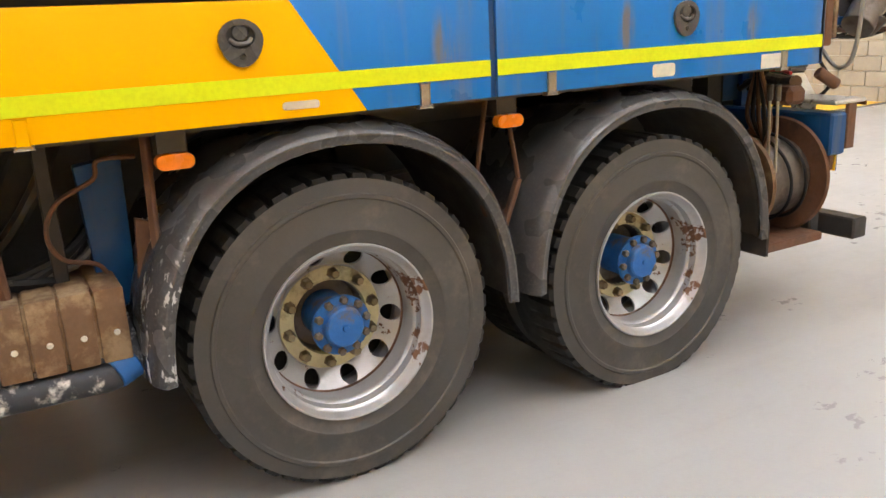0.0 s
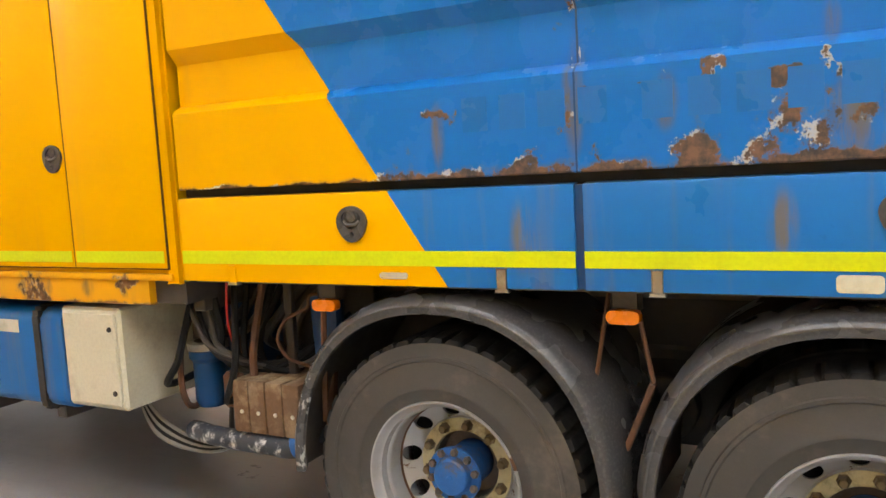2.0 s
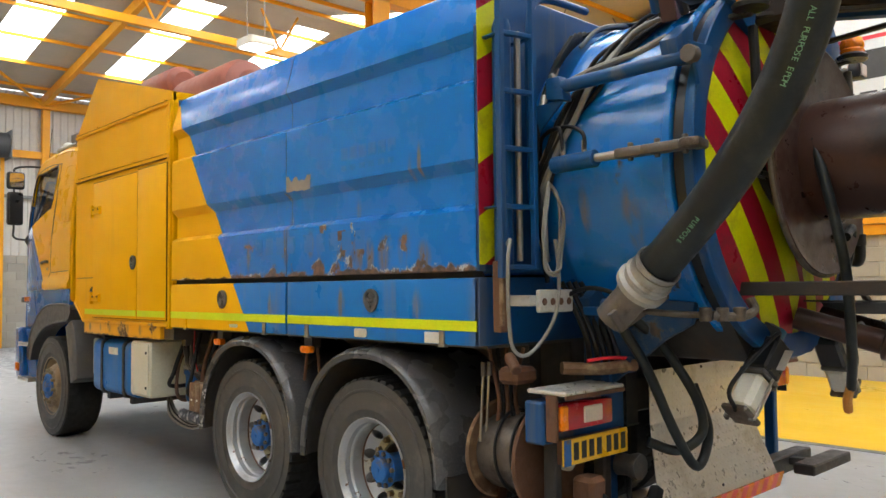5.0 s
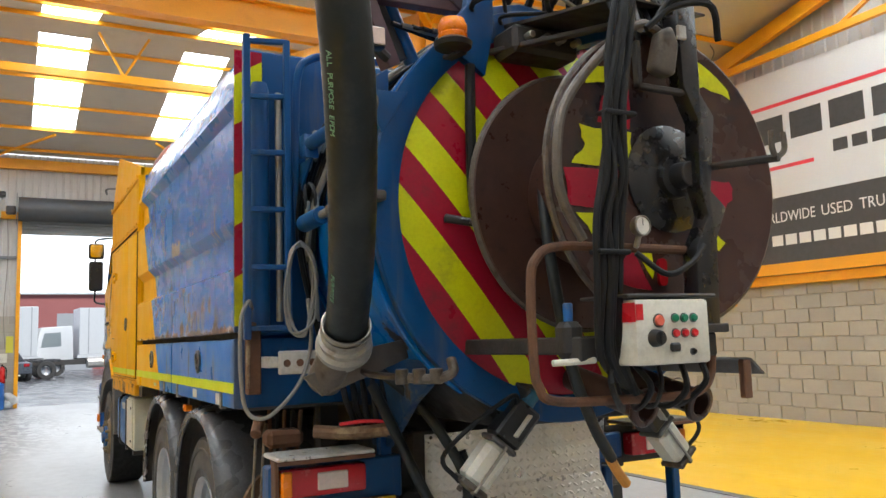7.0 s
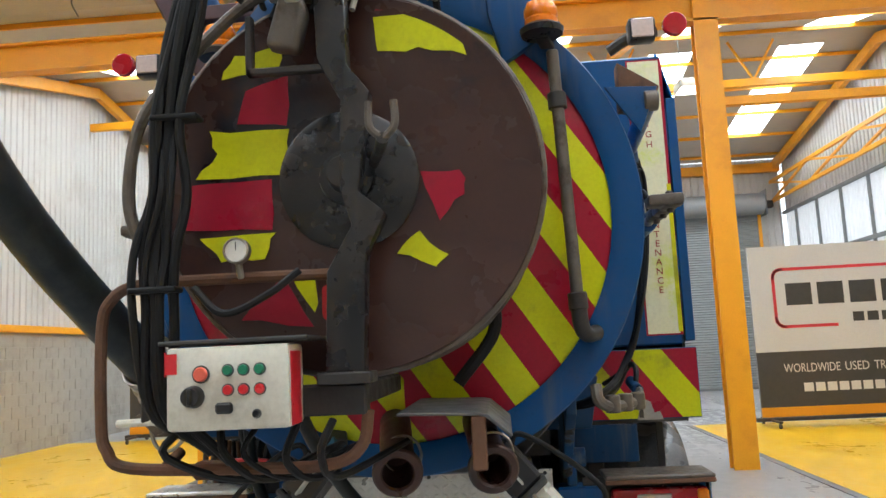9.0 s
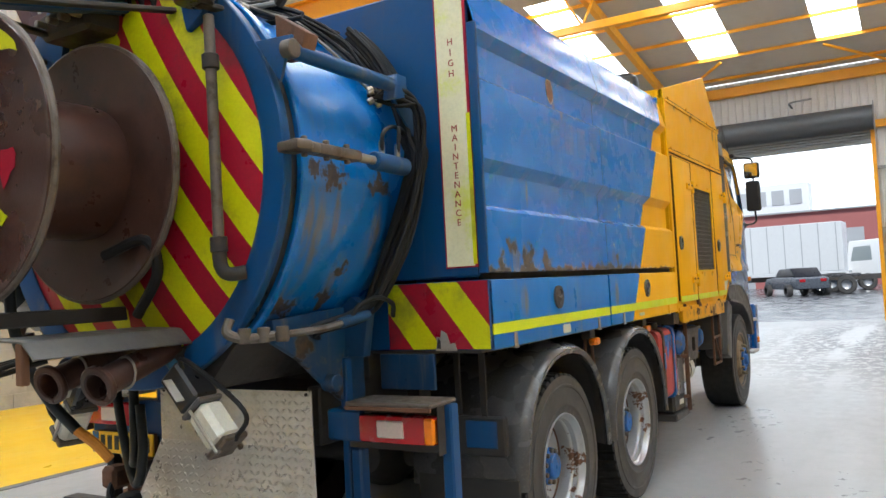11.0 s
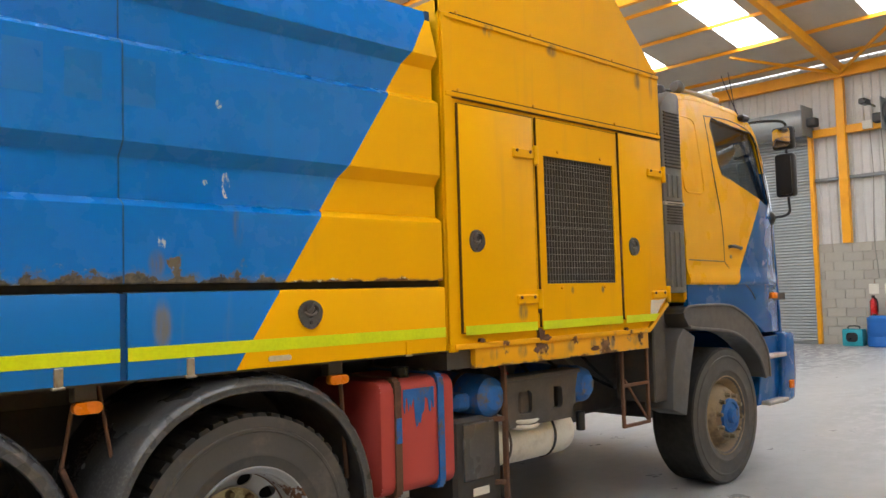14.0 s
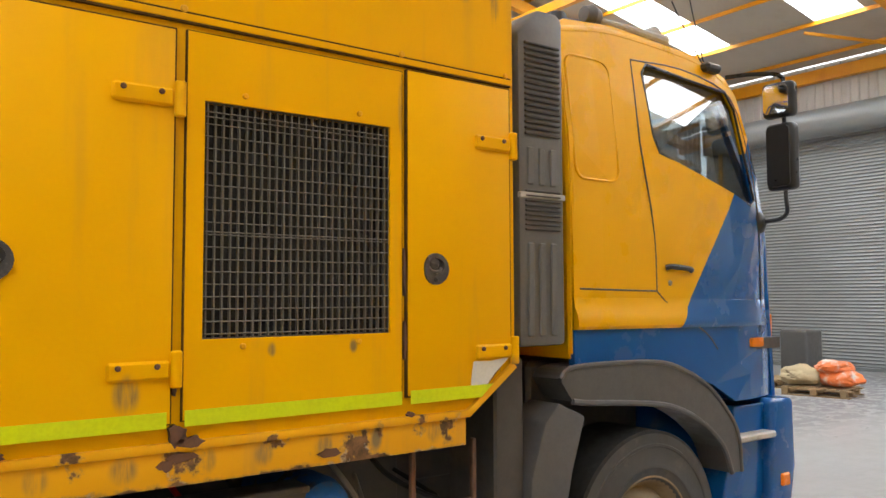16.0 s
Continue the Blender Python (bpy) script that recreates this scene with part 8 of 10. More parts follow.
# corner strips: chevrons nearside, lettered strip offside
yb = TY0 - 0.002
b = bmesh.new()
for k in range(4):
    z0 = 1.565 - 0.245 + k * 0.49
    for col in (1, 0):
        q = bmesh.new()
        vs = [q.verts.new((x, yb - 0.013, z)) for x, z in ((-1.25, z0 + (1 - col) * 0.245), (-1.115, z0 + 0.085 + (1 - col) * 0.245), (-1.115, z0 + 0.33 + (1 - col) * 0.245), (-1.25, z0 + 0.245 + (1 - col) * 0.245))]
        q.faces.new(vs)
        for z, n in ((1.585, 1), (2.92, -1)):
            bmesh.ops.bisect_plane(q, geom=q.verts[:] + q.edges[:] + q.faces[:], plane_co=(0, 0, z), plane_no=(0, 0, n), clear_inner=True)
        if len(q.faces):
            g = bmesh.ops.extrude_face_region(q, geom=q.faces[:])
            bmesh.ops.translate(q, vec=(0, -0.003, 0), verts=[v for v in g["geom"] if isinstance(v, bmesh.types.BMVert)])
            part("chevron_stripe", q, M_TAPE_R if col else M_TAPE_Y, truck, "red reflective stripe" if col else "lime reflective stripe", False)
        else:
            q.free()
b.free()
part("text_strip_border", box(1.03, yb - 0.003, 1.585, 1.2, yb, 2.92), M_TAPE_R, truck, "red border", False)
part("text_strip", box(1.038, yb - 0.005, 1.592, 1.185, yb - 0.002, 2.912), M_CREAM, truck, "cream vertical lettered strip", False)
part("text_strip_edge", box(1.178, yb - 0.006, 1.6, 1.198, yb - 0.004, 2.3), M_TAPE_Y, truck, "lime edge", False)
for word, z0, z1 in (("HIGH", 2.645, 2.495), ("MAINTENANCE", 2.235, 1.795)):
    for k, ch in enumerate(word):
        z = z0 + (z1 - z0) * k / (len(word) - 1)
        part("letter", text_mesh(ch, 0.044, facing((1.113, yb - 0.006, z), (0, -1, 0))), M_REDINK, truck, "", False)
# chevron board below the offside corner
part("board", box(0.69, TY0 - 0.012, 1.205, 1.25, TY0 + 0.02, 1.526, 0.004), M_BLUE_STEEL, truck)
for k in range(6):
    q = bmesh.new()
    x0 = 0.261 + k * 0.165
    vs = [q.verts.new((x, TY0 - 0.0165, z)) for x, z in ((x0 + 0.24, 1.21), (x0 + 0.405, 1.21), (x0 + 0.165, 1.522), (x0, 1.522))]
    q.faces.new(vs)
    for x, n in ((0.695, 1), (1.246, -1)):
        bmesh.ops.bisect_plane(q, geom=q.verts[:] + q.edges[:] + q.faces[:], plane_co=(x, 0, 0), plane_no=(n, 0, 0), clear_inner=True)
    if len(q.faces):
        g = bmesh.ops.extrude_face_region(q, geom=q.faces[:])
        bmesh.ops.translate(q, vec=(0, 0.003, 0), verts=[v for v in g["geom"] if isinstance(v, bmesh.types.BMVert)])
        part("chevron_stripe", q, M_TAPE_R if k % 2 else M_TAPE_Y, truck, "scuffed red stripe" if k % 2 else "scuffed lime stripe", False)
    else:
        q.free()
part("rear_panel", box(-1.25, TY0 - 0.01, 1.205, 0.69, TY0 + 0.02, 1.526, 0.004), M_BLUE_STEEL, truck, "dark blue rear panel")

# ladder and pipe on the nearside corner
ld = part("ladder_rail", box(-1.238, -1.02, 1.52, -1.205, -0.985, 2.96, 0.004), M_BLUE_STEEL, truck, "blue ladder rail")
part("ladder_rail", box(-1.055, -1.06, 1.56, -1.025, -1.03, 2.94, 0.004), M_BLUE_STEEL, truck, "blue ladder rail")
for z in (1.57, 1.85, 2.12, 2.39, 2.66, 2.93):
    part("rung", bar((-1.225, -1.0, z), (-1.04, -1.045, z), 0.026, 0.024), M_BLUE_STEEL, truck, "worn ladder rung")
for z in (1.85, 2.66):
    part("ladder_stay", bar((-1.22, -1.0, z), (-1.2, TY0, z), 0.03, 0.012), M_BLUE_STEEL, truck)
    part("ladder_stay", bar((-1.04, -1.04, z), (-1.02, TY0, z), 0.03, 0.012), M_BLUE_STEEL, truck)
part("stand_pipe", lathe([(0, 0), (0.04, 0), (0.045, 0.01), (0.045, 1.15), (0.035, 1.185), (0, 1.195)], 20, pose(-1.145, -0.945, 1.56, 90, 0, 0)), M_BLUE_STEEL, truck, "blue capped standpipe")
part("stand_pipe", cyl((-1.06, -0.97, 1.6), (-1.06, -0.97, 2.7), 0.016, 12), M_STEEL, truck, "thin steel pipe")
part("post", box(-1.215, -0.98, 1.27, -1.15, -0.93, 1.6, 0.006), M_RUST, truck, "rusty post")
part("perforated_strip", box(-1.222, -1.0, 1.3, -1.205, -0.978, 1.54, 0.003), M_SILENCER, truck)
part("socket_bracket", box(-1.11, -1.125, 1.36, -0.86, -1.1, 1.465, 0.006), M_GALV, truck, "pale drilled bracket plate")
for x in (-1.075, -1.015, -0.955, -0.895):
    part("hole", cyl((x, -1.129, 1.41), (x, -1.124, 1.41), 0.017, 12), M_RUST, truck)
part("bracket_arm", box(-1.15, -1.1, 1.39, -1.1, TY0, 1.44, 0.004), M_GALV, truck)
random.seed(14)
for k in range(5):
    e = [random.uniform(-0.016, 0.016) for q in range(6)]
    part("cable_coil", tube([(-1.0, -1.1, 1.96 + e[0]), (-1.05 + e[1], -1.12 - 0.006 * k, 1.9), (-1.075 + e[2], -1.12 - 0.006 * k, 1.72), (-1.05 + e[3], -1.12, 1.57 + e[0]), (-1.0, -1.13 - 0.006 * k, 1.54 + e[4]), (-0.955 + e[4], -1.12, 1.62), (-0.94 + e[5], -1.12 - 0.006 * k, 1.8), (-0.96 + e[1], -1.11, 1.92), (-1.0, -1.1, 1.96 + e[0])], 0.0062, 7, 6), M_GREYCABLE, truck, "grey coiled cable")
part("loose_cable", tube([(-1.2, -1.0, 1.66), (-1.23, -1.06, 1.69), (-1.27, -1.08, 1.6), (-1.27, -1.08, 1.35), (-1.24, -1.08, 1.2), (-1.15, -1.1, 1.18), (-1.02, -1.13, 1.32), (-0.96, -1.12, 1.5), (-0.97, -1.11, 1.7)], 0.009, 8), M_GREYCABLE, truck, "loose grey cable")

# suction hose and its boom
HOSE = [(-0.985, -1.6, 1.5), (-1.057, -1.85, 1.7), (-1.135, -2.075, 1.9), (-1.206, -2.259, 2.1), (-1.266, -2.394, 2.3), (-1.313, -2.474, 2.5), (-1.345, -2.491, 2.7), (-1.359, -2.439, 2.9), (-1.353, -2.31, 3.1), (-1.32, -2.1, 3.3), (-1.26, -1.8, 3.46), (-1.2, -1.45, 3.52)]
sh = part("suction_hose", tube(HOSE, 0.083, 28, 10), M_HOSE, truck, "thick grey-black rubber suction hose hanging from a boom")
hp = smooth_path(HOSE, 15)
for start, word in ((14, "PURPOSE"), (51, "ALL PURPOSE EPDM")):
    i = start
    for ch in word[::-1]:
        if i < len(hp) - 1 and ch != " ":
            d = (hp[i + 1] - hp[i]).normalized()
            out = Vector((-0.62, -0.35, 0.0))
            out = (out - d * out.dot(d)).normalized()
            m = Matrix((-d, (out.cross(-d)), out)).transposed().to_4x4()
            m.translation = hp[i] + out * 0.084
            part("print", text_mesh(ch, 0.029, m, 0.0008), M_GREENINK, sh, "", False)
        i += 1
# coupling at the foot of the hose
dirv = (Vector(HOSE[1]) - Vector(HOSE[0])).normalized()
turn = Matrix.Translation(HOSE[0]) @ dirv.to_track_quat("Y", "Z").to_matrix().to_4x4()
cp = part("hose_coupling", lathe([(0.07, -0.105), (0.083, -0.1), (0.088, -0.06), (0.098, -0.055), (0.114, -0.045), (0.116, -0.02), (0.108, -0.012), (0.1, -0.005), (0.102, 0.01), (0.108, 0.016), (0.108, 0.028), (0.096, 0.036), (0.095, 0.06), (0.094, 0.09), (0.088, 0.095)], 36, turn), M_CAST, truck, "grey cast hose coupling")
for o in (0.07, 0.1):
    part("hose_clip", lathe([(0.094, o - 0.01), (0.1, o - 0.01), (0.1, o + 0.01), (0.094, o + 0.01)], 30, turn), M_STEEL, cp, "steel hose clip")
part("coupling_stub", cyl((-1.0, -1.58, 1.47), (-1.02, -1.44, 1.33), 0.074, 24), M_CLAMP, truck, "worn cast stub")
part("cradle", prism([(-1.13, 1.36), (-1.05, 1.28), (-0.66, 1.42), (-0.68, 1.5), (-0.9, 1.46)], "y", -1.52, -1.5, 0.004), M_CLAMP, truck, "worn steel cradle plate")
part("cradle_arm", bar((-0.9, -1.5, 1.36), (-0.75, -1.12, 1.36), 0.06, 0.04), M_BLUE_STEEL, truck)
bo = part("boom_member", bar((-0.76, -1.62, 2.66), (-1.14, -1.72, 3.45), 0.07, 0.07), M_BOOM, truck, "brown steel boom member")
part("boom_member", bar((-0.42, -1.66, 2.96), (-1.05, -1.72, 3.5), 0.07, 0.07), M_BOOM, truck, "brown steel boom member")
part("boom_member", bar((-0.9, -1.66, 2.955), (-0.4, -1.66, 2.965), 0.06, 0.06), M_BOOM, truck, "brown steel boom member")
part("boom_member", bar((-1.14, -1.72, 3.45), (-1.2, -1.4, 3.6), 0.12, 0.12), M_BOOM, truck, "brown steel boom head")
for k in range(3):
    part("boom_ram", cyl((-0.62 - 0.06 * k, -1.55, 2.72), (-1.0 - 0.06 * k, -1.6, 3.5), 0.035, 14), M_BLUE_STEEL if k != 1 else M_BLACK, truck, "dark blue boom ram")
# lugs and rods on top of the door
for s in (-1, 1):
    part("lift_lug", prism([(s * 0.36, 3.2), (s * 0.44, 3.2), (s * 0.47, 3.12), (s * 0.5, 2.9), (s * 0.64, 2.74), (s * 0.42, 2.6), (s * 0.37, 2.8)], "y", -1.84, -1.79, 0.008), M_BLUE_STEEL, truck, "blue lifting lug")
    part("lug_boss", cyl((s * 0.38, -1.86, 3.14), (s * 0.5, -1.86, 3.14), 0.032, 18), M_BLACK, truck)
    bc = part("beacon", lathe([(0, 0), (0.075, 0), (0.08, 0.02), (0.06, 0.035)], 20, pose(s * 0.62 - (0.06 if s > 0 else 0), -1.92, 2.665, 90, 0, 0)), M_BLACKKNOB, truck, "amber rotating beacon on a black base")
    part("beacon_lens", lathe([(0.058, 0.03), (0.06, 0.052), (0.055, 0.06), (0.06, 0.068), (0.06, 0.094), (0.055, 0.102), (0.05, 0.118), (0, 0.124)], 24, pose(s * 0.62 - (0.06 if s > 0 else 0), -1.92, 2.665, 90, 0, 0)), M_AMBER, bc, "amber ribbed lens")
    part("beacon_arm", bar((s * 0.56, -1.9, 2.67), (s * 0.6, -1.76, 2.66), 0.05, 0.02), M_BLACK, bc)
    wl = part("work_lamp_arm", tube([(s * 0.82, -1.72, 2.66), (s * 0.9, -1.74, 2.7), (s * 1.0, -1.74, 2.72)], 0.022, 8), M_BLACK, truck, "black lamp arm")
    part("marker_lamp", cyl((s * 1.07, -1.76, 2.74), (s * 1.07, -1.73, 2.74), 0.045, 18), M_REDLENS, wl, "red marker lamp")
    part("work_lamp", box(s * 0.93 - 0.05, -1.85, 2.65, s * 0.93 + 0.05, -1.78, 2.74, 0.015, None, None, 2), M_BLACKKNOB, wl, "square work lamp")
    part("lamp_glass", box(s * 0.93 - 0.04, -1.856, 2.66, s * 0.93 + 0.04, -1.848, 2.73, 0.004), M_CLEARLENS, wl)
for dz in (0, -0.05):
    part("lift_rod", cyl((-0.46, -1.82, 3.15 + dz), (0.46, -1.82, 3.15 + dz), 0.018, 12), M_BLUE_CAB, truck, "blue lifting rod")
part("top_cover", prism([(-0.4, 2.84), (0.42, 2.84), (0.38, 2.95), (-0.2, 2.98), (-0.36, 2.94)], "y", -1.8, -1.72, 0.02), M_BLUE_STEEL, truck, "dark blue top cover")
part("top_plate", prism([(-1.8, 2.86), (-2.56, 2.69), (-2.56, 2.68), (-1.8, 2.84)], "x", -0.3, 0.12, 0.003), M_BLACK, truck, "black canopy plate over the reel")
part("canopy_arm", bar((0.0, -1.8, 2.8), (-0.04, -2.6, 2.64), 0.07, 0.05), M_BLUE_STEEL, truck, "blue canopy arm")
for q in (-1, 1):
    part("canopy_brace", bar((q * 0.35 - 0.03, -1.8, 2.72), (-0.06 + q * 0.05, -2.5, 2.66), 0.04, 0.02), M_BLACK, truck, "black canopy brace")

# big hose reel: flanges, drum, centre motor
RX, RZ = -0.05, 2.055
YA, YC = -1.972, -2.48


def flange(y, t, r=0.535):
    return lathe([(0.0, -t), (r - 0.05, -t), (r - 0.02, -t - 0.008), (r - 0.004, -t - 0.012), (r + 0.008, -t * 0.4), (r - 0.004, t + 0.012), (r - 0.02, t + 0.008), (r - 0.05, t), (0, t)], 72, Matrix.Translation((RX, y, RZ)))


part("reel_flange", flange(YA, 0.006, 0.537), M_REEL, truck, "brown steel reel flange")
part("reel_flange", flange(YC, 0.006, 0.545), M_REEL_FACE, truck, "brown steel reel flange")
for y, r in ((YA, 0.539), (YC, 0.547)):
    part("flange_rim", lathe([(r + 0.012 * math.cos(a * math.pi / 4), 0.014 * math.sin(a * math.pi / 4)) for a in range(9)], 72, Matrix.Translation((RX, y, RZ))), M_CLAMP, truck, "rolled worn flange rim")
part("reel_drum", lathe([(0.275, YA), (0.28, YA - 0.03), (0.28, YC + 0.03), (0.275, YC)], 64, Matrix.Translation((RX, 0, RZ))), M_REEL, truck, "empty brown reel drum")
part("reel_axle", cyl((RX, YC - 0.12, RZ), (RX, RY - 0.1, RZ), 0.045, 18), M_GEAR, truck)
part("reel_motor", lathe([(0, -0.1), (0.045, -0.1), (0.05, -0.06), (0.075, -0.055), (0.08, -0.03), (0.19, -0.02), (0.2, -0.014), (0.2, -0.008), (0, -0.005)], 40, Matrix.Translation((RX, YC, RZ))), M_OIL, truck, "dark oily reel gear housing")
# remains of reflective sheet on the outer flange
FY = YC - 0.0075
random.seed(21)


def torn_sheet(pts, lime):
    """A torn piece of reflective sheet stuck to the outer flange; its outline is ragged."""
    out = []
    for q, (u, v) in enumerate(pts):
        u2, v2 = pts[(q + 1) % len(pts)]
        for f in (0.0, 0.35, 0.7):
            out.append((u + (u2 - u) * f + random.uniform(-0.007, 0.007), v + (v2 - v) * f + random.uniform(-0.007, 0.007)))
    part("torn_sheet", prism(out, "y", FY - 0.002, FY), M_TAPE_Y if lime else M_TAPE_R, truck, "torn lime reflective sheet" if lime else "torn red reflective sheet", False)


torn_sheet([(-0.49, 2.08), (-0.22, 2.08), (-0.22, 2.22), (-0.46, 2.22), (-0.43, 2.16)], True)
torn_sheet([(-0.52, 1.93), (-0.27, 1.93), (-0.28, 2.065), (-0.525, 2.065)], False)
torn_sheet([(-0.37, 2.24), (-0.22, 2.23), (-0.22, 2.37), (-0.34, 2.34)], False)
torn_sheet([(-0.42, 1.845), (-0.3, 1.84), (-0.27, 1.915), (-0.49, 1.915)], True)
torn_sheet([(-0.42, 2.38), (-0.24, 2.4), (-0.24, 2.46), (-0.38, 2.44)], True)
torn_sheet([(0.04, 2.43), (0.16, 2.425), (0.3, 2.4), (0.27, 2.5), (0.2, 2.535), (0.04, 2.535)], True)
torn_sheet([(0.04, 2.545), (0.17, 2.54), (0.1, 2.575), (0.04, 2.585)], False)
torn_sheet([(0.15, 2.06), (0.27, 2.06), (0.28, 2.0), (0.2, 1.93)], False)
torn_sheet([(0.08, 1.84), (0.14, 1.895), (0.22, 1.82), (0.18, 1.79)], True)
torn_sheet([(-0.37, 1.67), (-0.25, 1.785), (-0.16, 1.65)], False)
torn_sheet([(-0.225, 1.79), (-0.155, 1.79), (-0.155, 1.68)], True)
part("reel_reflector", prism(round_rect(-0.135, 1.66, -0.095, 1.76, 0.018), "y", FY - 0.012, FY), M_REDLENS, truck, "red oval reflector")
part("reel_post", prism([(-0.11, 2.66), (-0.02, 2.67), (-0.02, 2.34), (0.04, 2.26), (0.025, 2.16), (0.0, 1.99), (0.07, 1.93), (0.015, 1.82), (0.0, 1.5), (-0.1, 1.5), (-0.09, 1.78), (-0.02, 1.9), (-0.05, 2.0), (-0.04, 2.24), (-0.1, 2.36)], "y", -2.64, -2.57, 0.006), M_OIL, truck, "dark bent reel post")
part("post_foot", box(-0.12, -2.66, 1.49, 0.02, -2.54, 1.52, 0.004), M_GEAR, truck)
part("head_bracket", box(-0.3, -2.63, 2.33, -0.02, -2.6, 2.35, 0.004), M_GEAR, truck, "dark thin head bracket")
part("head_bracket", box(-0.3, -2.63, 2.33, -0.28, -2.6, 2.5, 0.004), M_GEAR, truck, "dark thin head bracket")
part("reel_head", prism([(-0.24, 2.4), (-0.15, 2.38), (-0.12, 2.5), (-0.15, 2.57), (-0.2, 2.54)], "y", -2.66, -2.59, 0.02, seg=3), M_CLAMP, truck, "rusty swivel head")
part("head_tag", box(-0.17, -2.7, 2.5, -0.13, -2.685, 2.55, 0.004), M_GALV, truck, "pale tag")
part("head_lamp", lathe([(0, 0), (0.05, 0), (0.075, 0.04), (0.08, 0.07), (0.07, 0.075), (0, 0.06)], 24, pose(-0.08, -2.6, 2.8, 20, 0, 180)), M_CLAMP, truck, "round rusty work lamp")
part("lamp_stem", cyl((-0.07, -2.6, 2.66), (-0.08, -2.59, 2.78), 0.014, 10), M_GEAR, truck)
part("reel_beam", box(-0.6, -2.62, 1.41, 0.0, -2.56, 1.49, 0.006), M_GEAR, truck, "dark steel reel beam")
for x in (-0.5, -0.05):
    part("reel_beam", box(x - 0.04, -2.6, 1.43, x + 0.04, -1.72, 1.49, 0.006), M_GEAR, truck, "dark steel reel beam")
part("drip_tray", prism([(0.06, 1.392), (0.28, 1.385), (0.3, 1.38), (0.365, 1.325), (0.37, 1.33), (0.305, 1.388), (0.28, 1.393), (0.06, 1.4)], "y", -2.5, -1.82, 0.001), M_GUARD_CAB, truck, "bent grey-black drip tray")
part("tray_hanger", box(0.26, -2.5, 1.24, 0.3, -2.47, 1.385, 0.004), M_RUST, truck, "rusty tray hanger")
part("crank", tube([(0.02, -2.5, 2.09), (0.07, -2.7, 2.08), (0.1, -2.85, 2.07)], 0.015, 8), M_GEAR, truck, "dark crank handle")
for dx in (-0.03, 0.03):
    part("crank_fork", tube([(0.1, -2.84, 2.07), (0.1 + dx, -2.85, 2.1), (0.1 + dx, -2.85, 2.16)], 0.01, 8), M_CLAMP, truck)

# tube guard, control box, gauge
gx0, gx1, gy = -0.735, 0.0, -2.56
gt = part("guard_tube", tube([(gx1, gy - 0.02, 1.78), (-0.4, gy, 1.785), (-0.63, gy, 1.78), (-0.71, gy, 1.74), (gx0, gy, 1.66), (gx0, gy, 1.42), (-0.72, gy, 1.34), (-0.65, gy, 1.29), (-0.3, gy - 0.02, 1.28), (-0.1, gy - 0.03, 1.285), (gx1 - 0.02, gy - 0.03, 1.33), (gx1, gy - 0.03, 1.42)], 0.016, 10, 6), M_RUST, truck, "bent rusty tube guard")
part("guard_peg", cyl((-0.68, gy - 0.02, 1.41), (-0.54, gy - 0.06, 1.415), 0.011, 10), M_WHITE, truck, "pale plastic peg")
CX0, CX1, CY, CZ0, CZ1 = -0.478, -0.165, -2.745, 1.395, 1.6
part("box_shelf", box(-0.5, -2.74, 1.606, -0.12, -2.5, 1.618, 0.004), M_BLACK, truck, "black hood plate over the control box")
ct = part("control_box", box(CX0, CY, CZ0, CX1, CY + 0.14, CZ1, 0.012, seg=2), M_WHITE, truck, "dirty white control box with coloured buttons")


def on_box(px, py):
    return CX0 + (px - 697) / 208 * (CX1 - CX0), CZ1 - (py - 695) / 137 * (CZ1 - CZ0)


for px, py, r, mm, nm in ((758, 740, 0.021, M_PINKKNOB, "faded red stop button"), (803, 735, 0.0145, M_GREENKNOB, "green button"), (829, 735, 0.0145, M_GREENKNOB, "green button"), (856, 735, 0.0145, M_GREENKNOB, "green button"), (803, 767, 0.0145, M_REDKNOB, "red button"), (829, 767, 0.0145, M_REDKNOB, "red button"), (856, 767, 0.0145, M_REDKNOB, "red button"), (850, 807, 0.011, M_BLACKKNOB, "black key switch")):
    x, z = on_box(px, py)
    r *= 0.85
    bt = part("button", lathe([(0, -0.012), (r * 0.85, -0.012), (r, -0.008), (r, 0.002)], 20, pose(x, CY, z)), mm, ct, nm)
    part("button_ring", lathe([(r, -0.004), (r * 1.25, -0.004), (r * 1.25, 0.001)], 20, pose(x, CY, z)), M_GUARD_CAB, ct)
x, z = on_box(745, 776)
part("rotary_switch", lathe([(0, -0.03), (0.022, -0.03), (0.026, -0.02), (0.028, 0.0)], 24, pose(x, CY, z)), M_BLACKKNOB, ct, "black rotary switch")
part("switch_lever", box(x - 0.006, CY - 0.036, z - 0.02, x + 0.006, CY - 0.028, z + 0.02, 0.003), M_BLACKKNOB, ct)
x, z = on_box(797, 796)
part("socket", box(x - 0.022, CY - 0.014, z - 0.014, x + 0.022, CY, z + 0.014, 0.006), M_BLACKKNOB, ct, "black socket")
part("tape_mark", box(CX0 + 0.002, CY - 0.002, 1.535, CX0 + 0.03, CY, 1.585), M_REDKNOB, ct, "red tape", False)
part("tape_mark", box(CX0 - 0.002, CY, 1.53, CX0, CY + 0.09, 1.59), M_REDKNOB, ct, "red tape", False)
part("tape_mark", box(CX1 - 0.0, CY + 0.01, 1.4, CX1 + 0.002, CY + 0.1, 1.58), M_REDKNOB, ct, "red tape", False)
ga = part("pressure_gauge", lathe([(0, 0.02), (0.03, 0.02), (0.035, 0.012), (0.035, -0.012), (0.031, -0.016), (0.029, -0.01), (0, -0.01)], 28, pose(-0.33, -2.63, 1.85)), M_STEEL, truck, "small white-faced pressure gauge")
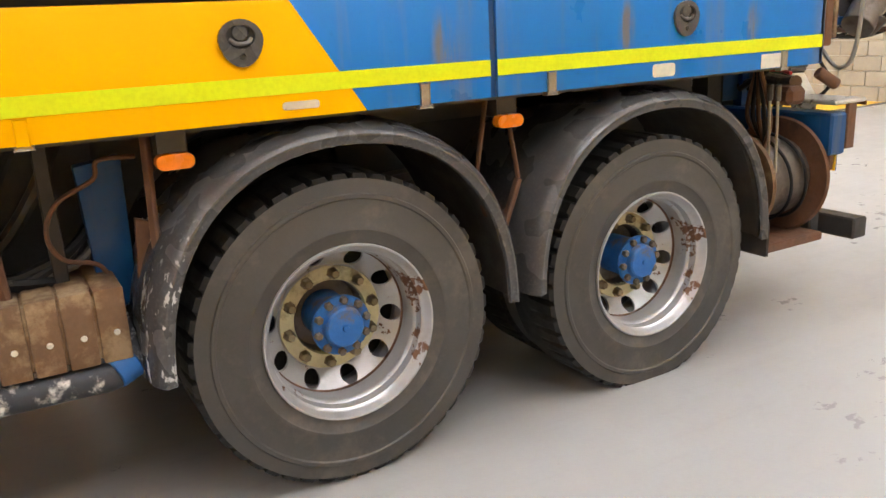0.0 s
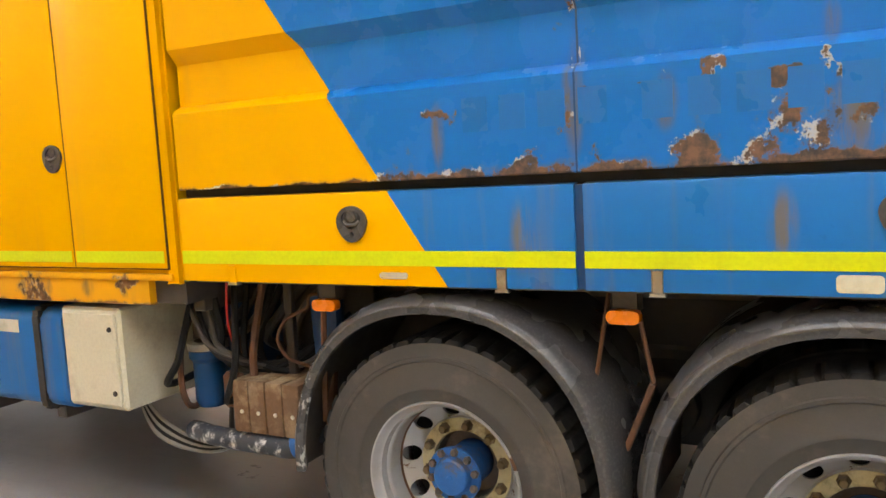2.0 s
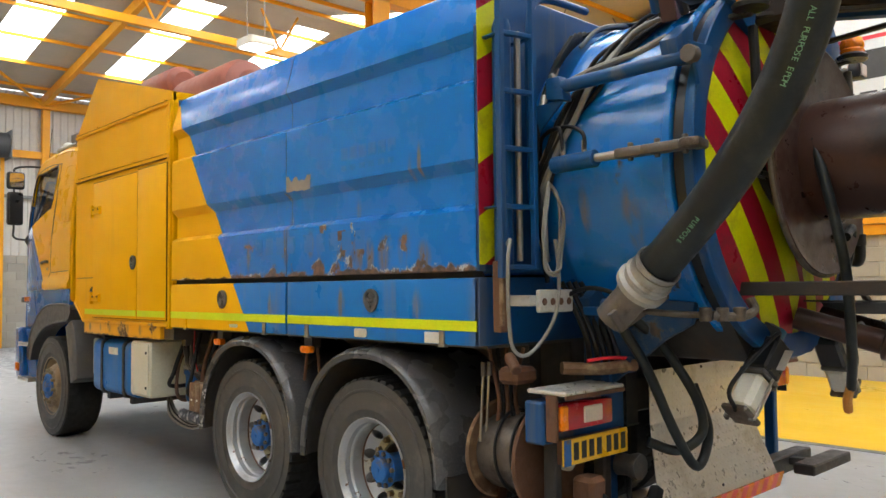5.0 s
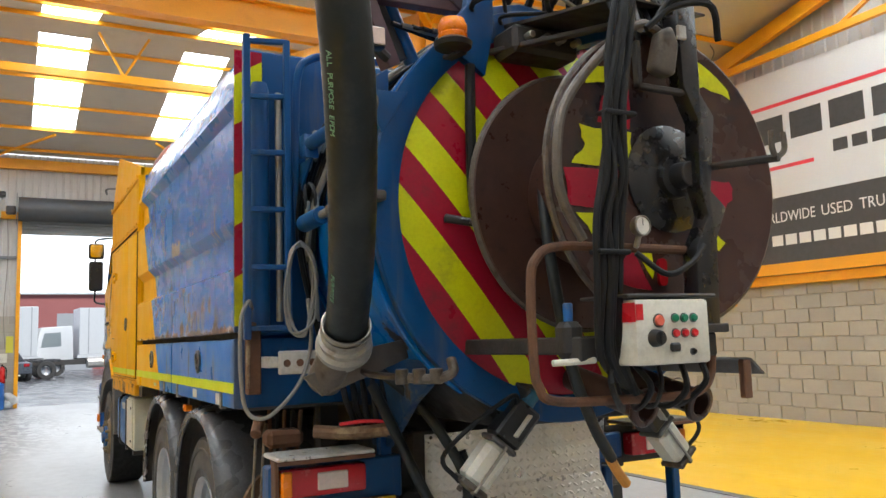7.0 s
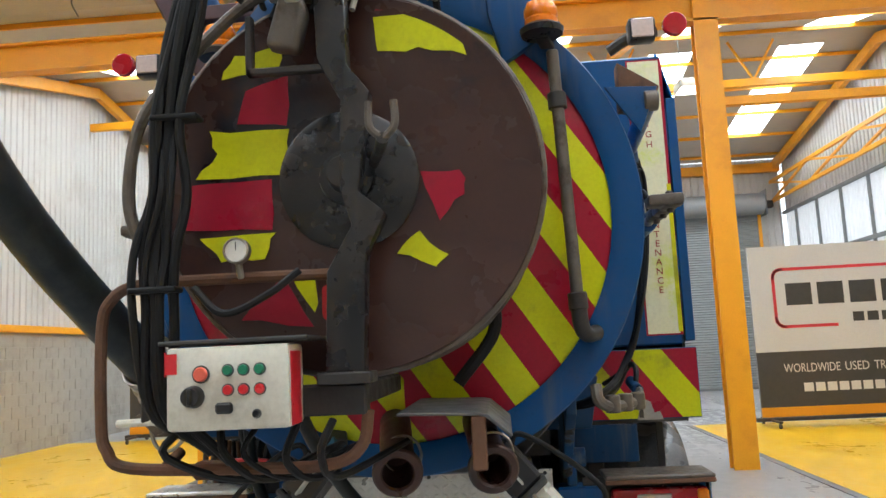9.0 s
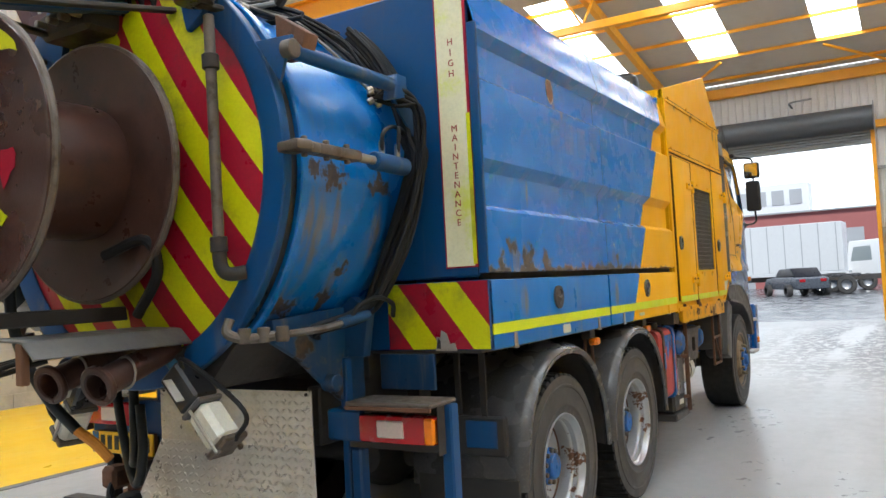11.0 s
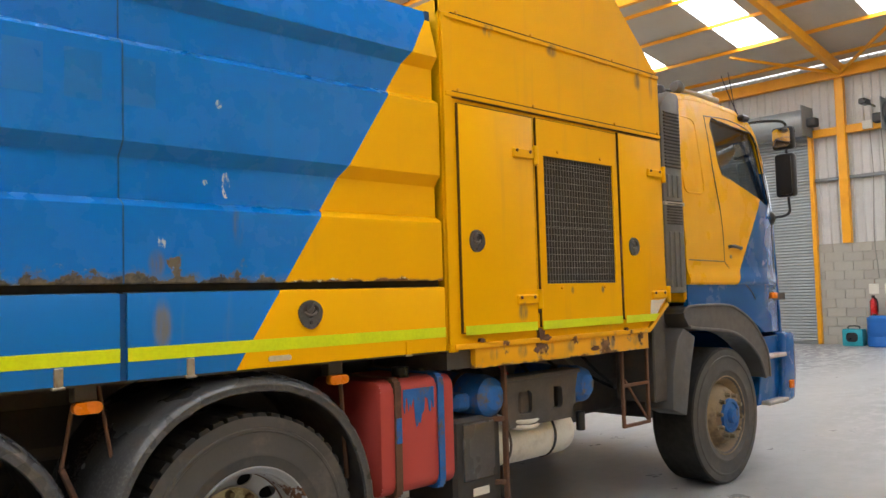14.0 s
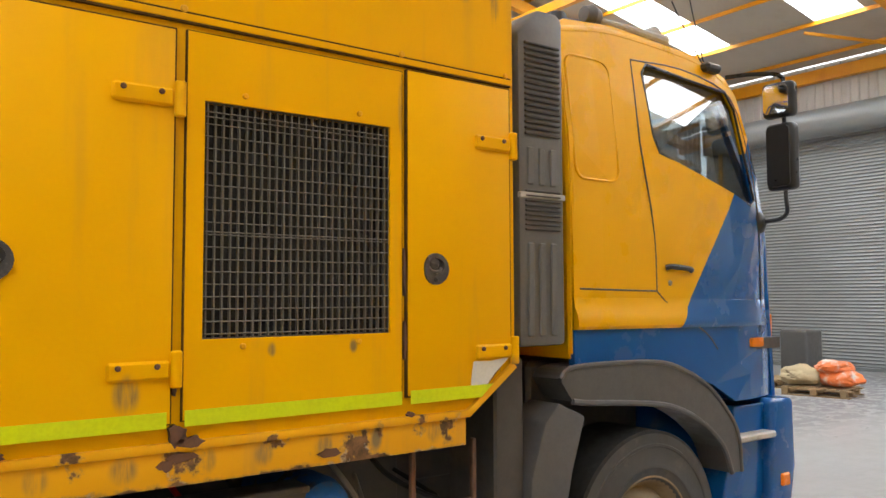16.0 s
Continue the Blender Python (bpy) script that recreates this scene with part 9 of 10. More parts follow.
part("dial", lathe([(0, -0.0115), (0.029, -0.0105)], 28, pose(-0.33, -2.63, 1.85)), M_BANNER_W, ga, "white dial", False)
part("needle", box(-0.331, -2.643, 1.85, -0.329, -2.6415, 1.872), M_INK, ga, "", False)
part("gauge_stem", cyl((-0.33, -2.62, 1.82), (-0.33, -2.6, 1.78), 0.01, 10), M_STEEL, ga)
# bundles of black hose down the front of the reel
random.seed(8)
for k in range(7):
    dx = 0.016 * k
    e = [random.uniform(-0.014, 0.014) for q in range(8)]
    part("control_hose", tube([(-0.22 + 0.02 * k, -2.3, 3.2), (-0.3 + dx * 0.5, -2.62, 3.0 - 0.02 * k), (-0.4 + dx * 0.6 + e[0], -2.7 + e[1], 2.7), (-0.48 + dx * 0.7 + e[2], -2.7 - 0.01 * (k % 2), 2.4 + e[3]), (-0.52 + dx * 0.8 + e[6], -2.7 + e[7], 2.2), (-0.54 + dx * 0.9 + e[3], -2.69 - 0.012 * (k % 3), 2.0), (-0.565 + dx * 0.9 + e[4], -2.695 + e[5], 1.85), (-0.575 + dx + e[5], -2.69 + e[2], 1.7), (-0.57 + dx + e[1], -2.66, 1.45), (-0.46 + dx, -2.6, 1.36 - 0.01 * k)], (0.011, 0.013, 0.009, 0.017, 0.012, 0.01, 0.013)[k], 9, 6), M_CABLE, truck, "black control hose")
for z in (1.75, 2.2):
    part("hose_tie", box(-0.595 + (z - 1.7) * 0.13, -2.725, z - 0.008, -0.465 + (z - 1.7) * 0.13, -2.67, z + 0.008, 0.005), M_CABLE, truck)
part("guide_hoop", tube([(-0.12, -2.58, 2.56), (-0.26, -2.6, 2.57), (-0.45, -2.6, 2.42), (-0.6, -2.6, 2.24), (-0.64, -2.6, 2.05), (-0.62, -2.6, 1.92), (-0.55, -2.6, 1.8)], 0.017, 10), M_CLAMP, truck, "grey-brown bent hoop")
for k in range(3):
    part("control_hose", tube([(-0.3 + 0.04 * k, -2.68, 2.52 + 0.03 * k), (-0.2, -2.72, 2.6 + 0.03 * k), (-0.05, -2.74, 2.62), (0.02, -2.7, 2.52)], 0.012, 8), M_CABLE, truck, "black control hose")
part("control_hose", tube([(-0.42, -2.7, 1.75), (-0.33, -2.74, 1.68), (-0.22, -2.74, 1.72), (-0.14, -2.72, 1.78)], 0.01, 8), M_CABLE, truck, "black control hose")
part("valve_body", box(-0.62, -2.58, 1.42, -0.54, -2.5, 1.54, 0.02), M_GEAR, truck, "dirty valve body")
part("valve_stem", cyl((-0.58, -2.54, 1.53), (-0.58, -2.54, 1.6), 0.016, 12), M_HUBBLUE, truck)
for k in range(7):
    x = -0.35 + 0.11 * k
    part("top_hose", tube([(x, -1.75, 2.98), (x + 0.05, -1.9, 3.15 + 0.03 * (k % 3)), (x * 0.5 - 0.02, -2.1, 3.22), (-0.1 + 0.02 * k, -2.3, 3.2)], 0.018, 8), M_CABLE, truck, "black hose over the door")

# loose loops and dark gear between the lugs and the reel head
random.seed(77)
for k in range(14):
    x0, x1 = random.uniform(-0.42, 0.3), random.uniform(-0.3, 0.05)
    zt = random.uniform(2.82, 3.22)
    part("top_hose", tube([(x0, -1.78, random.uniform(2.72, 2.9)), (x0 - 0.06, -1.9, zt), (x1 + random.uniform(-0.15, 0.1), -2.1 - 0.2 * random.random(), zt - 0.05), (x1, -2.45, 2.72 + 0.12 * random.random()), (x1 - 0.05, -2.58, 2.5 + 0.1 * random.random())], random.choice((0.009, 0.012, 0.015)), 8, 6), M_CABLE if k % 5 else M_GREYCABLE, truck, "black hose looped over the door")
part("top_block", box(-0.36, -1.98, 2.68, -0.02, -1.8, 2.8, 0.02), M_GEAR, truck, "dark valve block over the door")
for x in (-0.3, -0.22, -0.14, -0.06):
    part("union", cyl((x, -1.98, 2.74), (x, -2.03, 2.74), 0.016, 10), M_STEEL, truck)

# pipe and drop hose on the door
part("level_pipe", cyl((0.625, -1.9, 1.68), (0.595, -1.88, 2.62), 0.022, 16), M_CLAMP, truck, "worn steel pipe down the door")
part("pipe_elbow", tube([(0.625, -1.9, 1.72), (0.63, -1.9, 1.63), (0.65, -1.88, 1.595), (0.69, -1.83, 1.6)], 0.028, 12), M_GEAR, truck)
part("pipe_joint", cyl((0.625, -1.9, 1.68), (0.623, -1.9, 1.74), 0.034, 14), M_GEAR, truck)
part("pipe_joint", cyl((0.602, -1.885, 2.4), (0.6, -1.884, 2.46), 0.034, 14), M_GEAR, truck)
part("door_hose", tube([(-0.52, -1.88, 2.62), (-0.54, -1.9, 2.3), (-0.53, -1.9, 2.0), (-0.45, -1.93, 1.84), (-0.3, -1.93, 1.8)], 0.022, 10), M_CABLE, truck, "black hose on the door")
part("door_hose", tube([(0.1, -2.02, 1.7), (0.3, -1.98, 1.75), (0.33, -1.95, 1.62), (0.2, -1.95, 1.45)], 0.022, 10), M_CABLE, truck, "black hose on the door")
part("door_tap", cyl((-0.64, -1.84, 1.98), (-0.53, -1.93, 1.95), 0.018, 12), M_BLACKKNOB, truck, "black tap on the door")
part("drop_hose", tube([(-0.3, -2.04, 2.12), (-0.33, -2.1, 1.9), (-0.33, -2.16, 1.6), (-0.28, -2.16, 1.36), (-0.16, -2.12, 1.14), (-0.04, -2.07, 1.0)], 0.023, 12), M_HOSE, truck, "black jetting hose hanging from the reel")
part("hose_nozzle", tube([(-0.05, -2.07, 1.005), (0.02, -2.03, 0.94), (0.08, -2.01, 0.88)], 0.021, 10), surface("orange_plastic_tip", (0.62, 0.25, 0.03), 0.5), truck, "orange hose tip")

random.seed(78)
for k in range(5):
    x = -0.5 + 0.1 * k + random.uniform(-0.03, 0.03)
    part("control_hose", tube([(x, -2.62, 1.4), (x + random.uniform(-0.04, 0.04), -2.66, 1.3 + 0.03 * random.random()), (x * 0.6 - 0.05, -2.5, 1.24), (x * 0.4 + random.uniform(-0.1, 0.1), -2.25, 1.3)], random.choice((0.008, 0.011)), 7, 5), M_CABLE, truck, "black control hose")

# outlet pipes and valve drives under the tank
for x in (0.02, 0.31):
    part("outlet_pipe", lathe([(0.0, 0.16), (0.044, 0.16), (0.048, 0.006), (0.054, 0.0), (0.072, 0.002), (0.078, 0.008), (0.078, 0.024), (0.072, 0.03), (0.056, 0.036), (0.054, 0.42), (0.04, 0.42)], 30, pose(x, -2.23, 1.2, 16, 0, 8)), M_REEL, truck, "dark rusty flanged outlet pipe")
    part("flange_clip", tube([(x + 0.06 * math.cos(radians(a)), -2.1, 1.24 + 0.06 * math.sin(radians(a))) for a in range(0, 361, 30)], 0.005, 6, 2), M_STEEL, truck, "steel wire clip")
for s in (-1, 1):
    p, q = (Vector((0.3, -1.84, 1.22)), Vector((0.55, -1.83, 0.93))) if s > 0 else (Vector((-0.28, -1.83, 1.21)), Vector((-0.53, -1.78, 0.91)))
    d = (q - p).normalized()
    va = part("valve_drive", bar(p, p + d * 0.18, 0.125, 0.125, None, 0.012), M_BLACKKNOB, truck, "black electric valve drive")
    part("drive_plate", bar(p + d * 0.04 + Vector((0, -0.066, 0)), p + d * 0.15 + Vector((0, -0.066, 0)), 0.075, 0.008), M_GALV, va, "pale rating plate")
    part("drive_cylinder", bar(p + d * 0.2, q, 0.12, 0.12, None, 0.024), M_WHITE, va, "silver ribbed drive cylinder")
    part("drive_cap", bar(q - d * 0.01, q + d * 0.018, 0.132, 0.132, None, 0.008), M_CLAMP, va)
    part("drive_cap", bar(p + d * 0.182, p + d * 0.205, 0.132, 0.132, None, 0.008), M_GUARD_CAB, va)
    for a in (-1, 1):
        part("tie_rod", cyl(p + d * 0.2 + Vector((0, a * 0.068, 0)), q + d * 0.025 + Vector((0, a * 0.068, 0)), 0.007, 8), M_STEEL, va)
        part("tie_nut", cyl(q + d * 0.015 + Vector((0, a * 0.055, 0.0)), q + d * 0.035 + Vector((0, a * 0.055, 0.0)), 0.012, 6), M_CLAMP, va)
    part("drive_union", cyl(p - d * 0.07, p + d * 0.02, 0.03, 14), surface("cyan_union", (0.02, 0.12, 0.2), 0.5), va, "blue union")
    part("drive_cable", tube([p + d * 0.1, p + Vector((s * 0.1, -0.06, 0.05)), q + Vector((s * 0.12, -0.02, 0.14)), q + Vector((s * 0.05, 0, 0.02))], 0.01, 8), M_CABLE, va)
    part("drive_mount", bar(p - d * 0.05, Vector((s * 0.3, -1.65, 1.36)), 0.08, 0.05), M_GEAR, va)
part("sump", prism([(-0.55, 1.32), (0.55, 1.32), (0.36, 1.12), (-0.36, 1.12)], "y", -1.75, -0.95, 0.02), M_GEAR, truck, "dark sump under the tank")

# checker plate, tail lamps, number plate, bumper beam
PL = [(-0.48, -1.29, 1.06), (0.53, -1.29, 1.06), (0.53, -1.29, 0.8), (0.64, -1.41, 0.4), (-0.6, -1.41, 0.4), (-0.48, -1.29, 0.8)]
b = bmesh.new()
f = [b.verts.new(p) for p in PL]
b.faces.new((f[0], f[1], f[2], f[5]))
b.faces.new((f[5], f[2], f[3], f[4]))
g = bmesh.ops.extrude_face_region(b, geom=b.faces[:])
bmesh.ops.translate(b, vec=(0, 0.005, 0), verts=[v for v in g["geom"] if isinstance(v, bmesh.types.BMVert)])
ck = part("checker_plate", b, M_ALU, truck, "bent aluminium checker plate", False)
b = bmesh.new()


def stud(b, c, ang, nrm):
    d = Vector((math.cos(ang), 0, math.sin(ang)))
    d = (d - nrm * d.dot(nrm)).normalized()
    w = nrm.cross(d)
    top = [b.verts.new(c + d * a + w * q + nrm * h) for a, q, h in ((-0.02, 0, 0), (0, -0.0085, 0), (0.02, 0, 0), (0, 0.0085, 0), (0, 0, 0.0035))]
    for i in range(4):
        b.faces.new((top[i], top[(i + 1) % 4], top[4]))


for r_ in range(7):
    for c_ in range(26):
        stud(b, Vector((-0.46 + c_ * 0.039, -1.2905, 1.04 - r_ * 0.036)), radians(35 if (r_ + c_) % 2 else -35), Vector((0, -1, 0)))
nrm = Vector((0, -0.96, -0.288)).normalized() * 1.0
nrm = Vector((0, -0.4, 0.12)).normalized()
nrm = Vector((0, -0.958, 0.287))
for r_ in range(11):
    z = 0.785 - r_ * 0.035
    y = -1.29 - (0.8 - z) * 0.3
    half = 0.5 + (0.8 - z) * 0.27
    n_ = int(2 * half / 0.039)
    for c_ in range(n_):
        stud(b, Vector((0.02 - half + (c_ + 0.5) * 2 * half / n_, y - 0.0008, z)), radians(35 if (r_ + c_) % 2 else -35), nrm)
st = part("checker_stud", b, M_ALU, ck, "raised tread pattern", False)
tagged(st, kind="stuff")
for x in (-0.45, 0.02, 0.5):
    for z, y in ((1.045, -1.291), (0.44, -1.4)):
        part("rivet", cyl((x, y - 0.006, z), (x, y + 0.003, z), 0.008, 8), M_GEAR, ck)
for k in range(10):
    x0 = -0.6 + k * 0.124
    part("tape_stripe", prism([(x0, 0.33), (x0 + 0.062, 0.33), (x0 + 0.124, 0.4), (x0 + 0.062, 0.4)], "y", -1.424, -1.412), M_TAPE_O, truck, "fluorescent red stripe", False)
    part("tape_stripe", prism([(x0 + 0.062, 0.33), (x0 + 0.124, 0.33), (x0 + 0.186, 0.4), (x0 + 0.124, 0.4)], "y", -1.424, -1.412), M_AMBER, truck, "amber stripe", False)
part("plate_foot", box(-0.62, -1.412, 0.32, 0.66, -1.38, 0.402, 0.004), M_GEAR, truck)
part("underrun_beam", box(-1.2, -1.38, 0.36, 1.2, -1.28, 0.46, 0.008), M_GEAR, truck, "dark underrun beam")
part("step_bar", box(0.64, -1.62, 0.41, 1.18, -1.5, 0.47, 0.008), M_GEAR, truck, "dark rear step bar")
part("step_bar_arm", bar((0.9, -1.55, 0.44), (0.9, -1.3, 0.42), 0.06, 0.04), M_GEAR, truck)
part("side_foot", box(0.7, -1.2, 0.3, 1.2, -0.95, 0.34, 0.006), M_GEAR, truck)
for s in (-1, 1):
    x0, x1 = (0.77, 1.16) if s > 0 else (-1.15, -0.76)
    tl = part("tail_lamp", box(x0, -1.27, 0.842, x1, -1.19, 0.962, 0.015, seg=2), M_REDLENS, truck, "red tail lamp with pale and amber lenses")
    xa = x0 + (0.1 if s > 0 else 0.16)
    part("reversing_lens", box(xa, -1.276, 0.867, xa + 0.14, -1.262, 0.942, 0.005), M_CLEARLENS, tl, "pale lens")
    xb = x1 - 0.05 if s > 0 else x0
    part("indicator_lens", box(xb, -1.275, 0.847, xb + 0.05, -1.2, 0.957, 0.008), M_AMBER, tl, "amber lens")
    part("lamp_hood", box(min(x0, x1) - 0.03, -1.32, 1.005, max(x0, x1) + 0.02, -1.1, 1.025, 0.006), M_ALU if s < 0 else M_CLAMP, truck, "checker plate lamp hood" if s < 0 else "bare steel lamp hood")
    part("hood_edge", box(min(x0, x1) - 0.03, -1.325, 0.99, max(x0, x1) + 0.02, -1.31, 1.008, 0.003), M_RUST, truck)
    if s > 0:
        part("hood_side", box(1.165, -1.25, 0.8, 1.17, -1.19, 1.005, 0.002), M_GEAR, truck)
        part("lamp_back", box(0.66, -1.19, 0.8, 1.14, -1.18, 1.004), M_GEAR, truck, "dark plate behind the lamp", False)
        part("rear_panel", box(0.64, -0.9, 1.02, 0.95, -0.88, 1.189, 0.004), M_BLUE_GRIME, truck, "dirty blue plate under the body")
    else:
        part("lamp_bracket", box(-1.175, -1.26, 0.8, -1.155, -1.2, 1.005, 0.004), M_RUST, truck, "rusty lamp bracket")
    part("bumper_box", box(0.55 if s > 0 else -1.18, -1.215 if s > 0 else -1.19, 0.83 if s > 0 else 0.78, 0.75 if s > 0 else -0.55, -1.08, 0.97, 0.01), M_BLUE_STEEL, truck, "worn blue bumper box")
    for x, zt in ((s * 0.68, 0.79), (s * 1.06, 0.79)) if s < 0 else ((0.68, 0.79), (1.165, 1.004)):
        part("bumper_leg", box(x - 0.028, -1.178, 0.36, x + 0.028, -1.11, zt, 0.008), M_BLUE_STEEL if s > 0 else M_GEAR, truck, "worn bumper leg")
    part("rear_post", box(s * 0.6, -1.17, 0.4, s * 0.64, -1.12, 1.2, 0.006), M_BLUE_STEEL, truck, "worn blue rear post")
    part("hanger_bracket", box(s * 0.72, -0.8, 0.7, s * 0.8, -0.7, 1.19, 0.006), M_GEAR, truck)
# box behind the offside rear wheel, peeled corner board and a bare place on the body
part("marker_carrier", box(0.9, -0.7, 0.68, 1.2, -0.66, 0.87, 0.008), M_GEAR, truck, "dark box with a blue plate")
part("carrier_plate", box(0.99, -0.706, 0.72, 1.16, -0.699, 0.85, 0.01), M_BLUE_STEEL, truck, "worn blue plate")
for x in (0.93, 1.07):
    part("carrier_strap", box(x, -0.69, 0.86, x + 0.035, -0.68, 1.19, 0.003), M_GEAR, truck)
part("peeled_patch", prism([(0.955, 1.203), (1.075, 1.203), (1.06, 1.24), (1.035, 1.235), (1.02, 1.285), (0.99, 1.3), (0.985, 1.265), (0.962, 1.27), (0.965, 1.235)], "y", -0.8885, -0.8862), M_CAST, truck, "peeled tape showing bare metal", False)
part("peeled_patch", prism([(0.965, 1.215), (0.985, 1.212), (0.985, 1.25), (0.975, 1.262), (0.966, 1.24)], "y", -0.8895, -0.888), M_GEAR, truck, "dark scrape", False)
random.seed(19)
for grow, x, mat in ((1.0, 1.2066, M_CREAMBOX), (0.92, 1.2074, M_SILENCER)):
    ring = [(0.07 + grow * random.uniform(0.85, 1.1) * (0.05 * math.cos(a * math.pi / 8) - 0.015 * math.sin(a * math.pi / 8)), 2.575 + grow * random.uniform(0.85, 1.1) * 0.075 * math.sin(a * math.pi / 8)) for a in range(16)]
    part("bare_patch", prism(ring, "x", 1.2, x), mat, truck, "flaked patch down to bare metal", False)
b = bmesh.new()
for k in range(8):
    for j in range(3):
        bmesh.ops.create_icosphere(b, subdivisions=1, radius=0.013, matrix=Matrix.Translation((-1.14 + 0.055 * k, -1.28 + 0.07 * j, 1.024)) @ Matrix.Diagonal((1, 1, 0.4, 1)))
part("hood_stud", b, M_ALU, truck, "raised round studs")
pl = part("number_plate", box(-1.105, -1.245, 0.685, -0.61, -1.232, 0.8, 0.003), M_PLATE_Y, truck, "yellow number plate with plain dark bars", False)
part("plate_band", box(-1.105, -1.2475, 0.685, -1.055, -1.2445, 0.8), M_HUBBLUE, pl, "blue band", False)
for k in range(7):
    x = -1.035 + k * 0.058 + (0.018 if k > 3 else 0)
    part("plate_bar", box(x, -1.2475, 0.705, x + 0.035, -1.2445, 0.782), M_INK, pl, "", False)
part("plate_holder", box(-1.1, -1.232, 0.69, -0.62, -1.2, 0.8, 0.004), M_RUST, truck)
# small hose reel behind the nearside lamp
for y, r in ((-0.72, 0.24), (-1.04, 0.27)):
    part("cable_reel_flange", lathe([(0.05, -0.004), (r - 0.03, -0.004), (r - 0.008, -0.012), (r, 0.0), (r - 0.008, 0.012), (r - 0.03, 0.004), (0.05, 0.004)], 48, Matrix.Translation((-0.95, y, 0.68))), M_RUST if y < -1 else M_SILENCER, truck, "rusty steel reel flange")
part("cable_reel_drum", lathe([(0.17, -1.04), (0.185, -1.0), (0.185, -0.76), (0.17, -0.72)], 40, Matrix.Translation((-0.95, 0, 0.68))), M_CLAMP, truck, "oily worn reel drum")
for y in (-0.8, -0.9):
    part("cable_reel_hoop", tube([(-0.95 + 0.2 * math.cos(radians(a)), y - 0.0004 * a, 0.68 + 0.2 * math.sin(radians(a))) for a in range(60, 300, 20)], 0.008, 7, 3), M_CABLE, truck, "black hose round the drum")
for x in (-1.12, -1.08):
    part("brake_rod", cyl((x, -0.78, 1.12), (x - 0.02, -0.77, 0.74), 0.007, 8), M_STEEL, truck, "worn brake rod")
    part("rod_clevis", cyl((x - 0.002, -0.78, 1.05), (x, -0.78, 1.12), 0.014, 10), M_CLAMP, truck)
part("cable_reel_axle", cyl((-0.95, -1.16, 0.68), (-0.95, -0.72, 0.68), 0.05, 16), M_GALV, truck)
part("cable_reel_foot", box(-1.15, -1.12, 0.38, -0.7, -0.72, 0.42, 0.006), M_RUST, truck, "rusty reel foot")
part("cable_reel_leg", box(-0.98, -0.74, 0.4, -0.92, -0.71, 0.75, 0.005), M_RUST, truck)
part("cable_reel_leg", box(-0.98, -1.13, 0.4, -0.92, -1.1, 0.75, 0.005), M_RUST, truck)
for k in range(5):
    part("brake_pipe", tube([(-1.05 + 0.03 * k, -0.75 - 0.03 * k, 1.18), (-1.06 + 0.03 * k, -0.82, 0.95), (-1.02, -0.8 - 0.04 * k, 0.75), (-0.9, -1.0, 0.6)], 0.01, 7), M_CABLE if k % 2 else M_RUST, truck)
part("tow_valve", box(-0.98, -1.3, 0.5, -0.86, -1.18, 0.62, 0.02), M_RUST, truck, "rusty coupling valve")
for k in range(4):
    part("coupling_hose", tube([(-0.92, -1.24, 0.58), (-0.85, -1.34, 0.48 - 0.02 * k), (-0.7, -1.3, 0.4), (-0.55, -1.2, 0.5 + 0.03 * k), (-0.5, -1.1, 0.7)], 0.013, 8), M_CABLE, truck, "black coupling hose")
part("coupling_head", lathe([(0, 0), (0.06, 0), (0.065, 0.02), (0.05, 0.07), (0.055, 0.12), (0, 0.13)], 20, pose(-0.62, -1.32, 0.62, 0, 0, 0)), M_BLACK, truck, "rusty coupling head")
part("drain_valve", tube([(-0.95, -1.12, 1.1), (-0.8, -1.22, 1.09), (-0.62, -1.3, 1.1)], 0.03, 10), M_SILENCER, truck, "worn brass valve")
part("valve_handle", tube([(-0.86, -1.2, 1.13), (-0.76, -1.24, 1.14), (-0.66, -1.28, 1.135)], 0.009, 8), M_REDKNOB, truck, "red valve handle")
part("exhaust_stub", cyl((-1.16, -0.98, 1.16), (-1.2, -1.06, 1.1), 0.026, 14), M_RUST, truck)
part("vent_valve", box(-1.12, -0.98, 1.02, -0.95, -0.86, 1.1, 0.02), M_RUST, truck, "rusty valve")
for pts in ([(-0.7, -1.3, 1.36), (-0.55, -1.4, 1.2), (-0.42, -1.5, 0.95), (-0.4, -1.52, 0.78), (-0.5, -1.45, 0.7), (-0.6, -1.35, 0.74)], [(-0.74, -1.3, 1.3), (-0.68, -1.4, 1.1), (-0.55, -1.46, 0.8), (-0.42, -1.5, 0.62), (-0.34, -1.52, 0.78), (-0.4, -1.48, 1.0)]):
    part("drain_hose", tube(pts, 0.024, 12), M_HOSE, truck, "thick black drain hose")
for k in range(5):
    part("control_hose", tube([(-0.85 + 0.05 * k, -1.05, 1.5), (-0.82 + 0.05 * k, -1.14, 1.3), (-0.8 + 0.04 * k, -1.16 - 0.02 * k, 1.2 - 0.03 * k), (-0.7 + 0.06 * k, -1.1, 1.05)], 0.014, 8), M_CABLE, truck, "black control hose")
part("coil_hose", lathe([(0.1, -0.02), (0.12, -0.03), (0.13, 0), (0.12, 0.03), (0.1, 0.02)], 30, pose(-0.62, -1.36, 0.42, 20, 0, 30)), M_CABLE, truck)


# ---- concrete blocks of the walls, last ----
BL, BH, J = 0.44, 0.215, 0.01
b = box(-BL / 2, -0.02, 0, BL / 2, 0.02, BH, 0.005)
block_mesh = mesh_of(b, "block", M_BLOCK, False)


